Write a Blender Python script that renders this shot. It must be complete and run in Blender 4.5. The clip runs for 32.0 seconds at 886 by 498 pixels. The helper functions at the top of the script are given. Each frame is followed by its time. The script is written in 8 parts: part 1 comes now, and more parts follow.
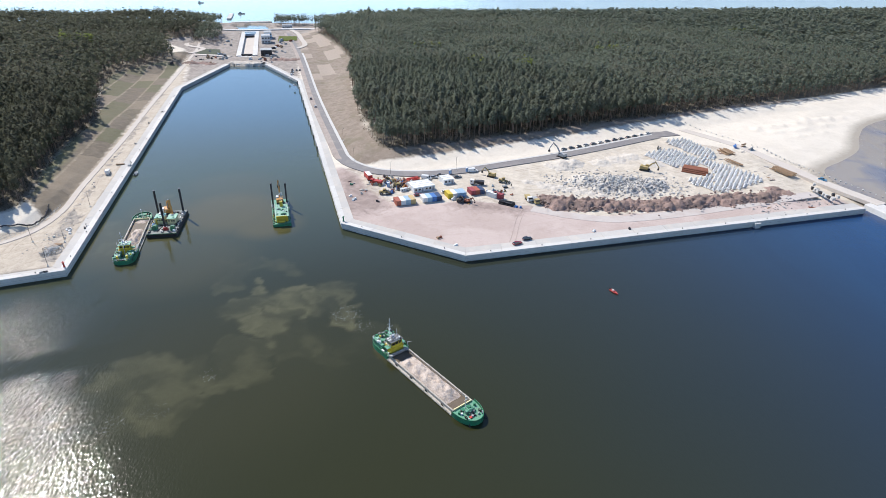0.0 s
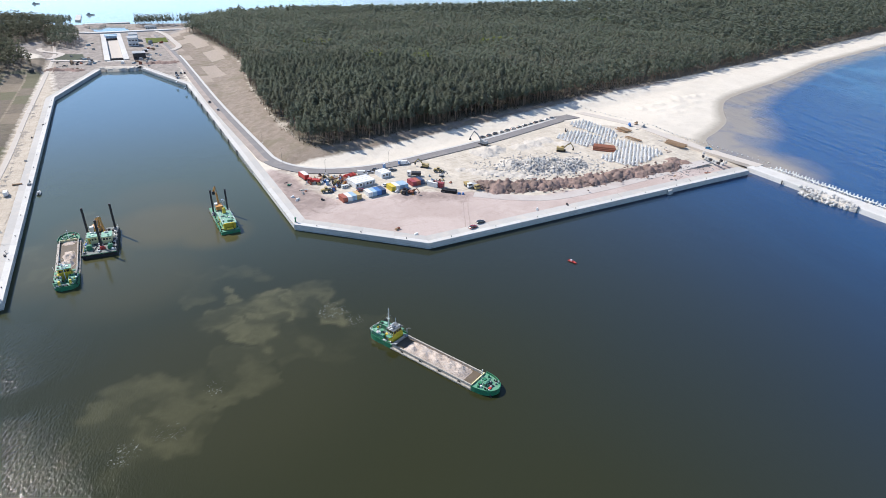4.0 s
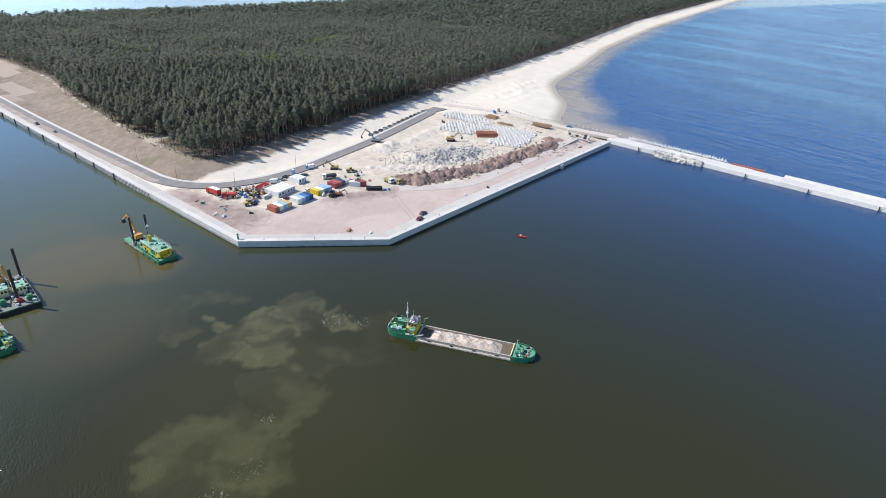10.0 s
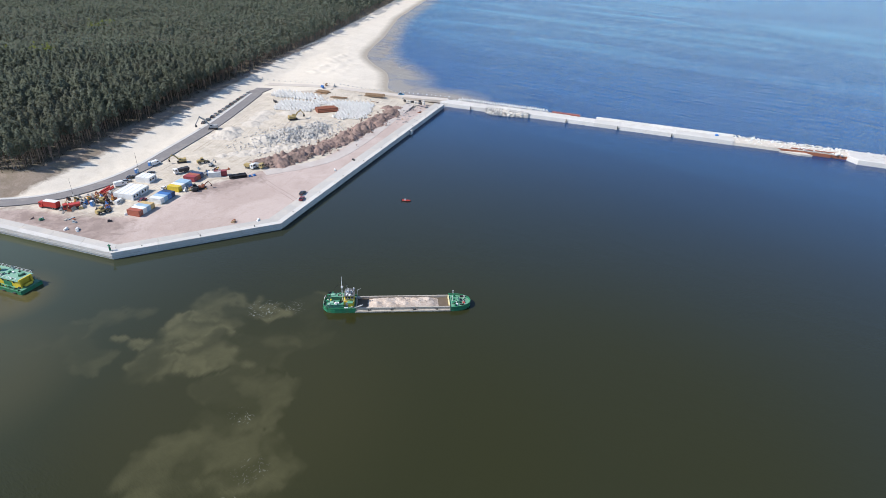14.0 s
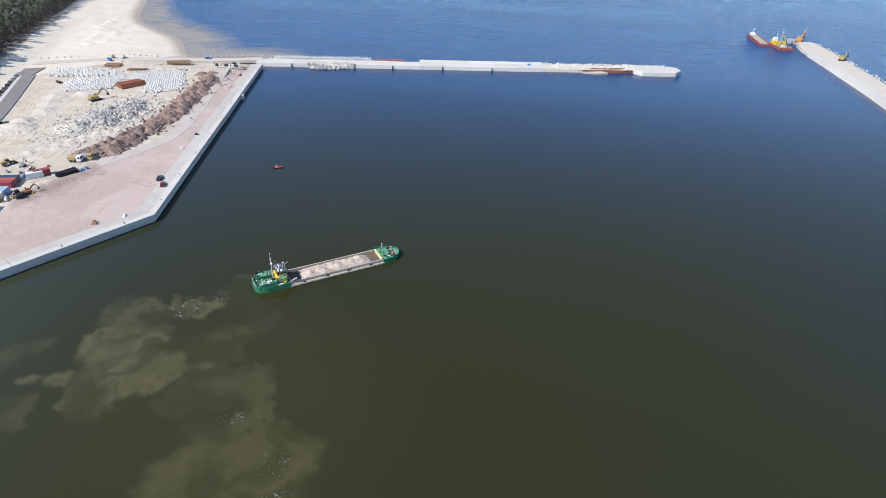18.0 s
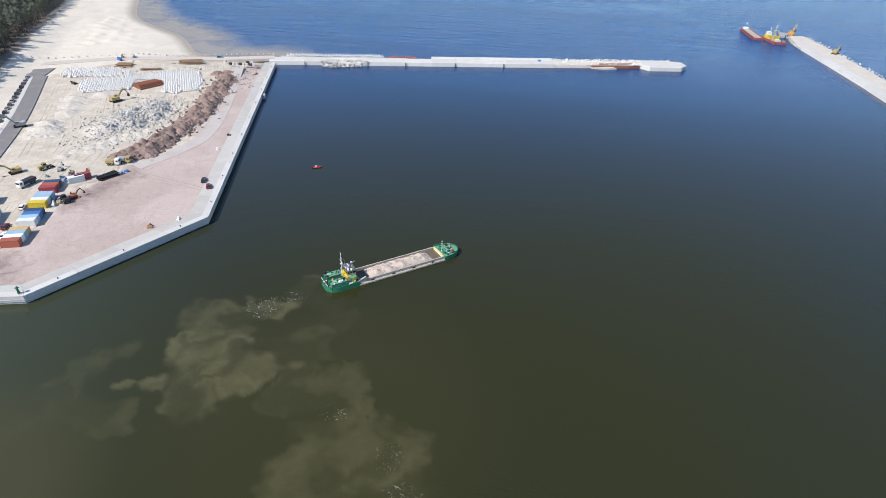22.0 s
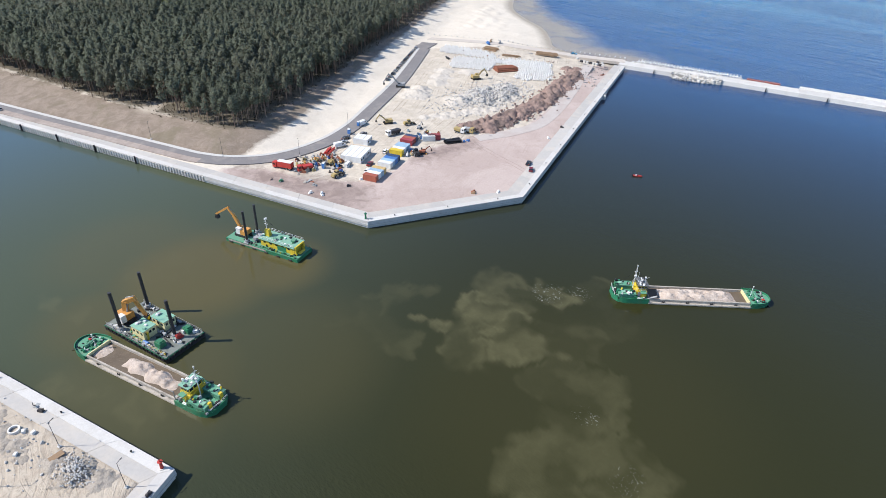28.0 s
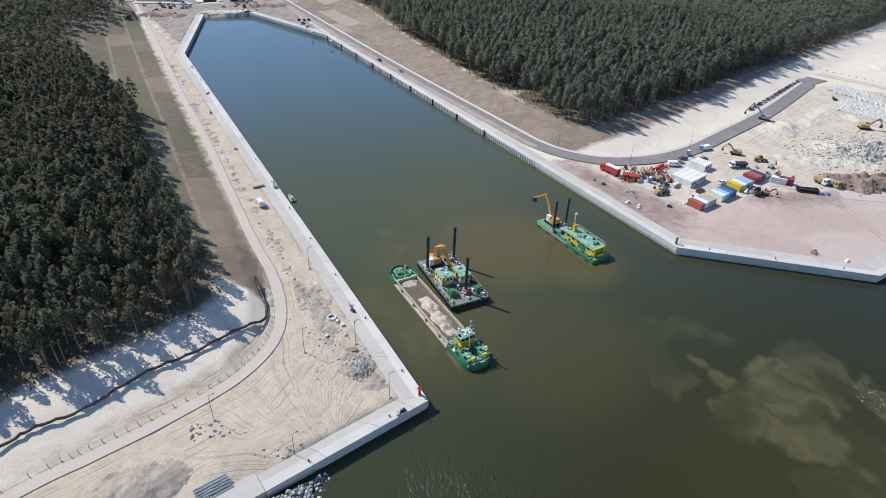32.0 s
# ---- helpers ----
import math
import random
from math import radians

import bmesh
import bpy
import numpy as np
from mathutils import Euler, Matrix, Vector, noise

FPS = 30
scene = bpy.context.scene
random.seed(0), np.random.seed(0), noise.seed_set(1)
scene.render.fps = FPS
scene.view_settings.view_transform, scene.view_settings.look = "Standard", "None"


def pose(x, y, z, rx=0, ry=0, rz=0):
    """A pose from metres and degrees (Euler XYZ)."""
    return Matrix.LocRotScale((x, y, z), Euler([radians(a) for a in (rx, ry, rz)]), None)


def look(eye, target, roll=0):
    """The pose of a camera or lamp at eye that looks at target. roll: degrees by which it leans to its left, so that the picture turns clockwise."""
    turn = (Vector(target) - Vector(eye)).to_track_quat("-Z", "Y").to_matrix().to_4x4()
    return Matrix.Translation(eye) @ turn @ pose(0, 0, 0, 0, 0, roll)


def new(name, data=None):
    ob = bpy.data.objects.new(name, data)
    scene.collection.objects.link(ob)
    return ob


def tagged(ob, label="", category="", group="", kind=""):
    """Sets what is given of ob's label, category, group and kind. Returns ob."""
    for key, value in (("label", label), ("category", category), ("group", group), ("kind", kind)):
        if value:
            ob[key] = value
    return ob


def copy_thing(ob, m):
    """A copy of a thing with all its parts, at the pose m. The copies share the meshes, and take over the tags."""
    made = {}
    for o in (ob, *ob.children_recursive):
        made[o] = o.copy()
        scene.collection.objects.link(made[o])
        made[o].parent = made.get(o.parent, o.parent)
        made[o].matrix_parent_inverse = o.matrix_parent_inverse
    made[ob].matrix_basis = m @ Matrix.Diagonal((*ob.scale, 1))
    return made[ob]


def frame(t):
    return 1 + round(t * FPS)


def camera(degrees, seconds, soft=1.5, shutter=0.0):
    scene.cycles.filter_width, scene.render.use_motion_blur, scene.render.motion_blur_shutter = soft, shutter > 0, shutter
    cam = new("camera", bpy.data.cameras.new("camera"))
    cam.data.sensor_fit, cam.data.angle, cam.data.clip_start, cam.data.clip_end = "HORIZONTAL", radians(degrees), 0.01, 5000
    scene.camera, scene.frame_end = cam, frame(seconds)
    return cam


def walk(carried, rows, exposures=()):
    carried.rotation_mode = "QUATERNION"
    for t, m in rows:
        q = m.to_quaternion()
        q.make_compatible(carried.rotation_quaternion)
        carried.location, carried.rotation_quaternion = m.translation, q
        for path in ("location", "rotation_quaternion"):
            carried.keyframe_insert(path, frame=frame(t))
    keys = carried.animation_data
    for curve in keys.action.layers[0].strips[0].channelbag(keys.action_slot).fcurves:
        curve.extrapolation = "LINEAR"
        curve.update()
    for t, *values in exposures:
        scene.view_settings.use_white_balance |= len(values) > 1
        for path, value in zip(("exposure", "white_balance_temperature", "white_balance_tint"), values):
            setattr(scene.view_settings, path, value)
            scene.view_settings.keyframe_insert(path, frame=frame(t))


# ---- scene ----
from mathutils import geometry

# ---- camera ----
cam = camera(73.27, 32.0, soft=0.6)


def view(x, y, z, yaw, pitch, roll):
    """A pose from a place, a heading (to the left of +y), a pitch (up) and a roll."""
    return pose(x, y, z, 90 + pitch, 0, yaw) @ pose(0, 0, 0, 0, 0, roll)


ROWS = [
    (0.0, 0.0, 0.0, 105.0, 0.00, -27.50, 0.94), (0.5, -3.6, -1.2, 105.1, -1.59, -27.53, 1.01), (1.0, -7.3, -2.2, 105.1, -3.22, -27.54, 1.08),
    (1.5, -11.1, -3.0, 105.1, -4.86, -27.55, 1.13), (2.0, -15.1, -3.7, 105.1, -6.52, -27.56, 1.19), (2.5, -19.3, -4.1, 105.1, -8.20, -27.58, 1.24),
    (3.0, -23.8, -4.2, 105.2, -9.89, -27.63, 1.24), (3.5, -28.4, -4.2, 105.1, -11.62, -27.64, 1.28), (5.5, -48.7, -0.7, 104.4, -19.50, -27.54, 1.54),
    (6.0, -53.7, 0.7, 104.3, -21.50, -27.51, 1.71), (6.5, -58.3, 1.8, 104.0, -23.30, -27.41, 1.65), (7.0, -62.7, 2.8, 103.9, -25.08, -27.33, 1.71),
    (7.5, -67.3, 3.9, 103.8, -26.84, -27.28, 1.77), (8.0, -71.9, 5.3, 103.8, -28.63, -27.23, 1.89), (8.5, -76.6, 6.8, 103.7, -30.40, -27.16, 1.96),
    (9.0, -81.2, 8.6, 103.6, -32.22, -27.10, 2.05), (9.5, -85.8, 10.4, 103.5, -33.56, -27.08, 2.13), (10.0, -90.2, 12.4, 103.4, -34.56, -27.08, 2.21),
    (10.5, -94.4, 14.4, 103.2, -35.75, -27.02, 2.26), (11.0, -98.7, 16.3, 103.0, -36.81, -27.24, 2.37), (11.5, -102.9, 18.3, 102.7, -37.87, -28.49, 2.36),
    (12.0, -106.9, 20.7, 102.4, -40.02, -28.77, 2.40), (12.5, -110.7, 23.2, 102.1, -44.19, -28.62, 2.35), (13.0, -114.3, 26.0, 101.8, -48.23, -28.47, 2.24),
    (13.5, -117.7, 28.9, 101.5, -52.12, -28.36, 2.13), (14.0, -121.2, 31.8, 101.3, -55.98, -28.53, 2.12), (14.5, -124.3, 34.7, 101.1, -59.50, -29.72, 1.97),
    (15.0, -126.9, 37.9, 100.9, -62.73, -31.00, 1.89), (15.5, -129.4, 41.3, 100.8, -65.87, -31.79, 1.82), (17.5, -138.2, 62.2, 99.0, -77.39, -31.98, 2.02),
    (18.0, -140.1, 66.3, 99.0, -78.98, -31.97, 2.01), (18.5, -141.8, 70.3, 99.1, -80.38, -31.96, 2.14), (19.0, -143.4, 74.1, 99.5, -81.91, -32.00, 2.16),
    (19.5, -144.7, 77.7, 100.1, -82.99, -32.06, 2.24), (20.0, -145.8, 81.2, 100.8, -82.88, -32.23, 2.26), (20.5, -146.8, 84.6, 101.3, -82.77, -32.33, 2.25),
    (21.0, -147.6, 87.6, 101.6, -82.51, -32.41, 2.27), (21.5, -148.0, 90.0, 101.6, -82.27, -32.48, 2.37), (22.0, -148.3, 91.6, 101.4, -82.03, -32.49, 2.38),
    (22.5, -148.5, 92.3, 101.0, -81.61, -32.46, 2.44), (23.0, -148.7, 92.7, 100.7, -80.70, -32.45, 2.39), (23.5, -149.0, 92.7, 100.7, -79.52, -32.47, 2.37),
    (24.0, -149.2, 92.7, 100.8, -78.05, -32.52, 2.26), (24.5, -149.5, 92.8, 101.0, -76.02, -32.60, 2.22), (26.5, -150.4, 92.8, 100.7, -62.75, -32.86, 2.22),
    (27.0, -150.9, 93.3, 100.6, -58.76, -32.94, 2.33), (27.5, -151.4, 93.8, 100.5, -54.52, -33.05, 2.47), (28.0, -151.7, 94.0, 100.4, -50.18, -33.13, 2.33),
    (28.5, -151.8, 93.8, 100.0, -45.74, -33.13, 2.28), (29.0, -152.0, 93.3, 99.5, -41.31, -33.06, 2.05), (29.5, -152.0, 92.9, 99.3, -37.10, -33.07, 2.06),
    (30.0, -152.3, 92.7, 99.3, -33.22, -33.13, 2.04), (30.5, -152.5, 92.7, 99.2, -29.14, -33.20, 2.21), (31.0, -152.4, 92.6, 99.0, -24.94, -33.26, 2.26),
    (31.5, -152.3, 92.3, 98.7, -20.74, -33.27, 2.31), (32.0, -152.2, 92.1, 98.4, -16.52, -33.30, 2.34),
]
PLAN = 1.15  # metres to one unit of the plan below
walk(cam, [(t, view(x * PLAN, y * PLAN, z * PLAN, *turn)) for t, x, y, z, *turn in ROWS],
     [(0.0, 0.96), (7.0, 0.95), (12.0, 0.90), (19.0, 0.82), (24.0, 0.86), (28.0, 0.94), (30.0, 0.74), (32.0, 0.70)])

# ---- light ----
SUN_AZ, SUN_EL = radians(-46), radians(45)
world = bpy.data.worlds.new("sky")
scene.world = world
world.use_nodes = True
sky = world.node_tree.nodes.new("ShaderNodeTexSky")
sky.sky_type, sky.sun_disc = "NISHITA", False
sky.sun_elevation, sky.sun_rotation = SUN_EL, SUN_AZ
sky.air_density, sky.dust_density, sky.ozone_density = 0.75, 0.05, 3.0
world.node_tree.links.new(sky.outputs[0], world.node_tree.nodes["Background"].inputs[0])
world.node_tree.nodes["Background"].inputs[1].default_value = 0.12
sun = new("sun", bpy.data.lights.new("sun", "SUN"))
sun.data.energy, sun.data.angle, sun.data.color = 3.4, radians(0.5), (1.0, 0.945, 0.88)
toward = Vector((math.sin(SUN_AZ) * math.cos(SUN_EL), math.cos(SUN_AZ) * math.cos(SUN_EL), math.sin(SUN_EL)))
sun.matrix_world = look(toward * 400, (0, 0, 0))

# ---- materials ----
class Nodes:
    """A short way to write node materials."""

    def __init__(self, name):
        self.mat = bpy.data.materials.new(name)
        self.mat.use_nodes = True
        self.tree = self.mat.node_tree
        self.bsdf = self.tree.nodes["Principled BSDF"]

    def add(self, kind, **inputs):
        node = self.tree.nodes.new("ShaderNode" + kind)
        for key, value in inputs.items():
            self.put(node.inputs[key.replace("_", " ")], value)
        return node

    def put(self, socket, value):
        if isinstance(value, bpy.types.NodeSocket):
            self.tree.links.new(value, socket)
        elif isinstance(value, (tuple, list)) and len(value) == 3 and socket.type == "RGBA":
            socket.default_value = (*value, 1)
        else:
            socket.default_value = value

    def noise(self, scale, detail=4.0, rough=0.55, warp=0.0, vector=None):
        node = self.add("TexNoise", Scale=scale, Detail=detail, Roughness=rough, Distortion=warp)
        self.put(node.inputs["Vector"], vector or self.place())
        return node.outputs["Fac"]

    def place(self):
        return self.add("NewGeometry").outputs["Position"]

    def local(self):
        return self.add("TexCoord").outputs["Object"]

    def ramp(self, fac, lo, hi):
        node = self.add("MapRange", Value=fac)
        node.inputs["From Min"].default_value, node.inputs["From Max"].default_value = lo, hi
        return node.outputs[0]

    def math(self, op, a, b=0.0):
        node = self.add("Math")
        node.operation = op
        self.put(node.inputs[0], a), self.put(node.inputs[1], b)
        return node.outputs[0]

    def mix(self, fac, a, b):
        node = self.add("Mix")
        node.data_type = "RGBA"
        self.put(node.inputs[0], fac), self.put(node.inputs[6], a), self.put(node.inputs[7], b)
        return node.outputs[2]

    def attr(self, name):
        node = self.add("Attribute")
        node.attribute_name = name
        return node.outputs["Fac"]

    def bump(self, height, strength=0.3, far=0.1):
        node = self.add("Bump", Height=height, Strength=strength, Distance=far)
        self.put(self.bsdf.inputs["Normal"], node.outputs[0])

    def done(self, color, rough=0.8, metal=0.0, spec=0.4):
        self.put(self.bsdf.inputs["Base Color"], color)
        self.put(self.bsdf.inputs["Roughness"], rough)
        self.put(self.bsdf.inputs["Metallic"], metal)
        self.put(self.bsdf.inputs["Specular IOR Level"], spec)
        return self.mat


def tint(c, k):
    return tuple(min(1.0, v * k) for v in c)


def worn(name, color, rough=0.6, metal=0.0, dirt=(0.16, 0.12, 0.09), amount=0.35, scale=0.5, spec=0.4, own=True):
    """Paint or plain stuff with grime, faded patches and some difference from piece to piece."""
    n = Nodes(name)
    big = n.noise(scale, 5.0, 0.65)
    fine = n.noise(scale * 9, 4.0, 0.6)
    base = n.mix(fine, tint(color, 0.82), tint(color, 1.15))
    if own:
        odd = n.add("ObjectInfo").outputs["Random"]
        base = n.mix(n.math("MULTIPLY", odd, 0.5), base, tint(color, 0.72))
    col = n.mix(n.math("MULTIPLY", n.ramp(big, 0.48, 0.75), amount), base, dirt)
    n.bump(fine, 0.15, 0.03)
    return n.done(col, n.ramp(fine, -1.0, 1.6) if rough is None else rough, metal, spec)


def grainy(name, a, b, c, scale=0.12, rough=0.9, relief=0.4, far=0.15):
    """Loose ground: three tones at two scales, with relief."""
    n = Nodes(name)
    big, mid, fine = n.noise(scale, 5.0, 0.6, 0.6), n.noise(scale * 7, 5.0, 0.65), n.noise(scale * 45, 3.0, 0.6)
    col = n.mix(n.ramp(big, 0.35, 0.65), a, b)
    col = n.mix(n.math("MULTIPLY", n.ramp(mid, 0.5, 0.72), 0.65), col, c)
    col = n.mix(n.math("MULTIPLY", n.ramp(fine, 0.35, 0.8), 0.25), col, tint(c, 0.7))
    n.bump(n.math("ADD", mid, n.math("MULTIPLY", fine, 0.4)), relief, far)
    return n.done(col, rough, 0.0, 0.2)


SAND, SAND_DULL = (0.66, 0.60, 0.51), (0.50, 0.44, 0.36)
PAD_A, PAD_B = (0.41, 0.328, 0.292), (0.47, 0.386, 0.348)


def ground_material():
    n = Nodes("sand_gravel_and_forest_floor")
    big, mid, fine = n.noise(0.035, 5.0, 0.6, 0.8), n.noise(0.22, 6.0, 0.65, 0.5), n.noise(1.6, 4.0, 0.65)
    # wheel tracks that run along the roads: thin noise across the way, long along it
    lane = n.math("ADD", n.attr("lane"), n.math("MULTIPLY", n.noise(0.02, 2.0, 0.4), 7.0))
    across = n.add("TexNoise", Scale=1.0, Detail=3.0, Roughness=0.6)
    across.noise_dimensions = "1D"
    n.put(across.inputs["W"], lane)
    ruts = n.math("MULTIPLY", n.ramp(across.outputs["Fac"], 0.52, 0.66), n.ramp(n.noise(0.09, 5.0, 0.7), 0.45, 0.6))
    spoke = n.add("TexNoise", Scale=1.2, Detail=3.0, Roughness=0.6)
    spoke.noise_dimensions = "1D"
    n.put(spoke.inputs["W"], n.math("ADD", n.attr("fan"), n.math("MULTIPLY", n.noise(0.028, 2.0, 0.4), 18.0)))
    fan = n.math("MULTIPLY", n.ramp(spoke.outputs["Fac"], 0.52, 0.66), n.ramp(n.noise(0.10, 5.0, 0.7), 0.40, 0.54))
    fan = n.math("MULTIPLY", fan, n.attr("fan_zone"))
    ruts = n.math("MAXIMUM", ruts, fan)
    # sown plots in strips along the canal, with pale walked lines between the strips
    wobble = n.math("MULTIPLY", n.math("SUBTRACT", mid, 0.5), 1.6)
    row = n.math("DIVIDE", n.math("ADD", n.attr("lane"), wobble), 12.3)
    cell = n.add("CombineXYZ")
    n.put(cell.inputs[0], n.math("FLOOR", row))
    n.put(cell.inputs[1], n.math("FLOOR", n.math("ADD", n.math("DIVIDE", n.math("ADD", n.attr("along"), wobble), 25.0), n.math("MULTIPLY", n.math("FLOOR", row), 0.37))))
    plot = n.add("TexWhiteNoise", Vector=cell.outputs[0]).outputs["Value"]
    line_off = n.math("ABSOLUTE", n.math("SUBTRACT", n.math("FRACT", n.math("ADD", row, 0.5)), 0.5))
    walked = n.math("MULTIPLY", n.ramp(line_off, 0.075, 0.03), n.ramp(n.attr("lane"), 4.0, 6.0))

    def zone(name, soft=1.2, rag=5.0):
        edge = n.math("MULTIPLY", n.math("SUBTRACT", mid, 0.5), rag)
        return n.ramp(n.math("ADD", n.attr(name), edge), -soft, soft)

    sand = n.mix(n.ramp(big, 0.35, 0.65), SAND, (0.60, 0.545, 0.46))
    sand = n.mix(n.math("MULTIPLY", n.ramp(mid, 0.5, 0.75), 0.5), sand, SAND_DULL)
    site = n.mix(n.ramp(mid, 0.38, 0.62), (0.58, 0.52, 0.43), (0.455, 0.40, 0.325))
    site = n.mix(n.math("MULTIPLY", n.ramp(n.noise(0.05, 5.0, 0.65, 1.2), 0.5, 0.64), 0.4), site, (0.40, 0.355, 0.31))
    site = n.mix(n.math("MULTIPLY", n.ramp(n.noise(0.5, 6.0, 0.7, 1.0), 0.54, 0.66), 0.45), site, (0.36, 0.335, 0.30))
    site = n.mix(n.math("MULTIPLY", ruts, 0.6), site, (0.27, 0.225, 0.175))
    pad = n.mix(n.ramp(big, 0.4, 0.6), PAD_A, PAD_B)
    pad = n.mix(n.math("MULTIPLY", n.ramp(mid, 0.52, 0.7), 0.4), pad, (0.31, 0.235, 0.20))
    pad = n.mix(n.math("MULTIPLY", ruts, 0.16), pad, (0.27, 0.20, 0.17))
    sand_west = n.mix(n.ramp(mid, 0.35, 0.65), (0.52, 0.455, 0.368), (0.425, 0.362, 0.287))
    sand_west = n.mix(n.math("MULTIPLY", ruts, 0.45), sand_west, (0.27, 0.222, 0.175))
    churned = n.ramp(n.noise(0.7, 6.0, 0.7, 1.2), 0.52, 0.66)
    sand_west = n.mix(n.math("MULTIPLY", n.math("MULTIPLY", churned, n.ramp(big, 0.4, 0.6)), 0.6), sand_west, (0.22, 0.185, 0.145))
    bare = n.mix(n.ramp(mid, 0.38, 0.62), (0.34, 0.30, 0.265), (0.20, 0.172, 0.15))
    heath = n.mix(n.ramp(mid, 0.35, 0.65), (0.118, 0.096, 0.072), (0.172, 0.142, 0.108))
    heath = n.mix(n.math("MULTIPLY", n.ramp(plot, 0.72, 0.78), 0.55), heath, (0.26, 0.21, 0.155))
    sown = n.math("MULTIPLY", n.ramp(plot, 0.48, 0.42), n.attr("plots"))
    heath = n.mix(n.math("MULTIPLY", sown, 0.75), heath, (0.112, 0.112, 0.060))
    heath = n.mix(n.math("MULTIPLY", n.math("MULTIPLY", walked, n.attr("plots")), n.ramp(mid, 0.3, 0.6)), heath, (0.27, 0.225, 0.165))
    heath = n.mix(n.math("MULTIPLY", n.ramp(big, 0.5, 0.75), 0.5), heath, (0.15, 0.115, 0.08))
    tan = n.mix(n.ramp(mid, 0.4, 0.62), (0.275, 0.222, 0.178), (0.205, 0.163, 0.128))
    tan = n.mix(n.math("MULTIPLY", n.ramp(n.noise(0.06, 6.0, 0.65, 1.0), 0.5, 0.62), 0.55), tan, (0.155, 0.135, 0.085))
    tan = n.mix(n.math("MULTIPLY", n.math("MULTIPLY", n.ramp(plot, 0.5, 0.6), n.attr("tiled")), 0.9), tan, (0.36, 0.298, 0.245))
    heath = n.mix(n.attr("plots"), tan, heath)
    heath = n.mix(n.math("MULTIPLY", n.ramp(fine, 0.45, 0.7), 0.3), heath, (0.08, 0.075, 0.045))
    green = n.mix(n.ramp(mid, 0.35, 0.65), (0.105, 0.115, 0.05), (0.16, 0.145, 0.085))
    litter = n.mix(n.ramp(mid, 0.4, 0.7), (0.105, 0.090, 0.066), (0.165, 0.138, 0.105))
    litter = n.mix(n.math("MULTIPLY", n.ramp(fine, 0.5, 0.7), 0.5), litter, (0.055, 0.06, 0.03))
    col = n.mix(zone("site"), sand, site)
    col = n.mix(zone("west"), col, sand_west)
    col = n.mix(zone("bare", 3.0, 12.0), col, bare)
    col = n.mix(zone("pad", 1.0, 3.0), col, pad)
    stained = n.mix(n.ramp(mid, 0.36, 0.6), (0.30, 0.232, 0.205), (0.205, 0.155, 0.135))
    col = n.mix(n.math("MULTIPLY", zone("stained", 4.0, 14.0), 0.8), col, stained)
    col = n.mix(zone("heath", 1.3, 6.0), col, heath)
    col = n.mix(zone("green", 2.0, 9.0), col, green)
    col = n.mix(zone("forest", 1.5, 6.0), col, litter)
    col = n.mix(n.math("MULTIPLY", zone("patch", 2.5, 8.0), 0.7), col, SAND_DULL)
    wet = n.ramp(n.math("ADD", n.attr("height"), n.math("MULTIPLY", mid, 0.5)), 0.95, 0.45)
    col = n.mix(n.math("MULTIPLY", wet, 0.75), col, (0.24, 0.21, 0.17))
    col = n.mix(n.math("MULTIPLY", n.ramp(fine, 0.35, 0.8), 0.22), col, (0.22, 0.19, 0.15))
    furrow = n.math("MULTIPLY", ruts, n.math("MAXIMUM", zone("west"), n.math("MULTIPLY", zone("site"), 0.5)))
    n.bump(n.math("SUBTRACT", n.math("ADD", mid, n.math("MULTIPLY", fine, 0.5)), n.math("MULTIPLY", furrow, 0.4)), 0.5, 0.5)
    return n.done(col, 0.92, 0.0, 0.2)


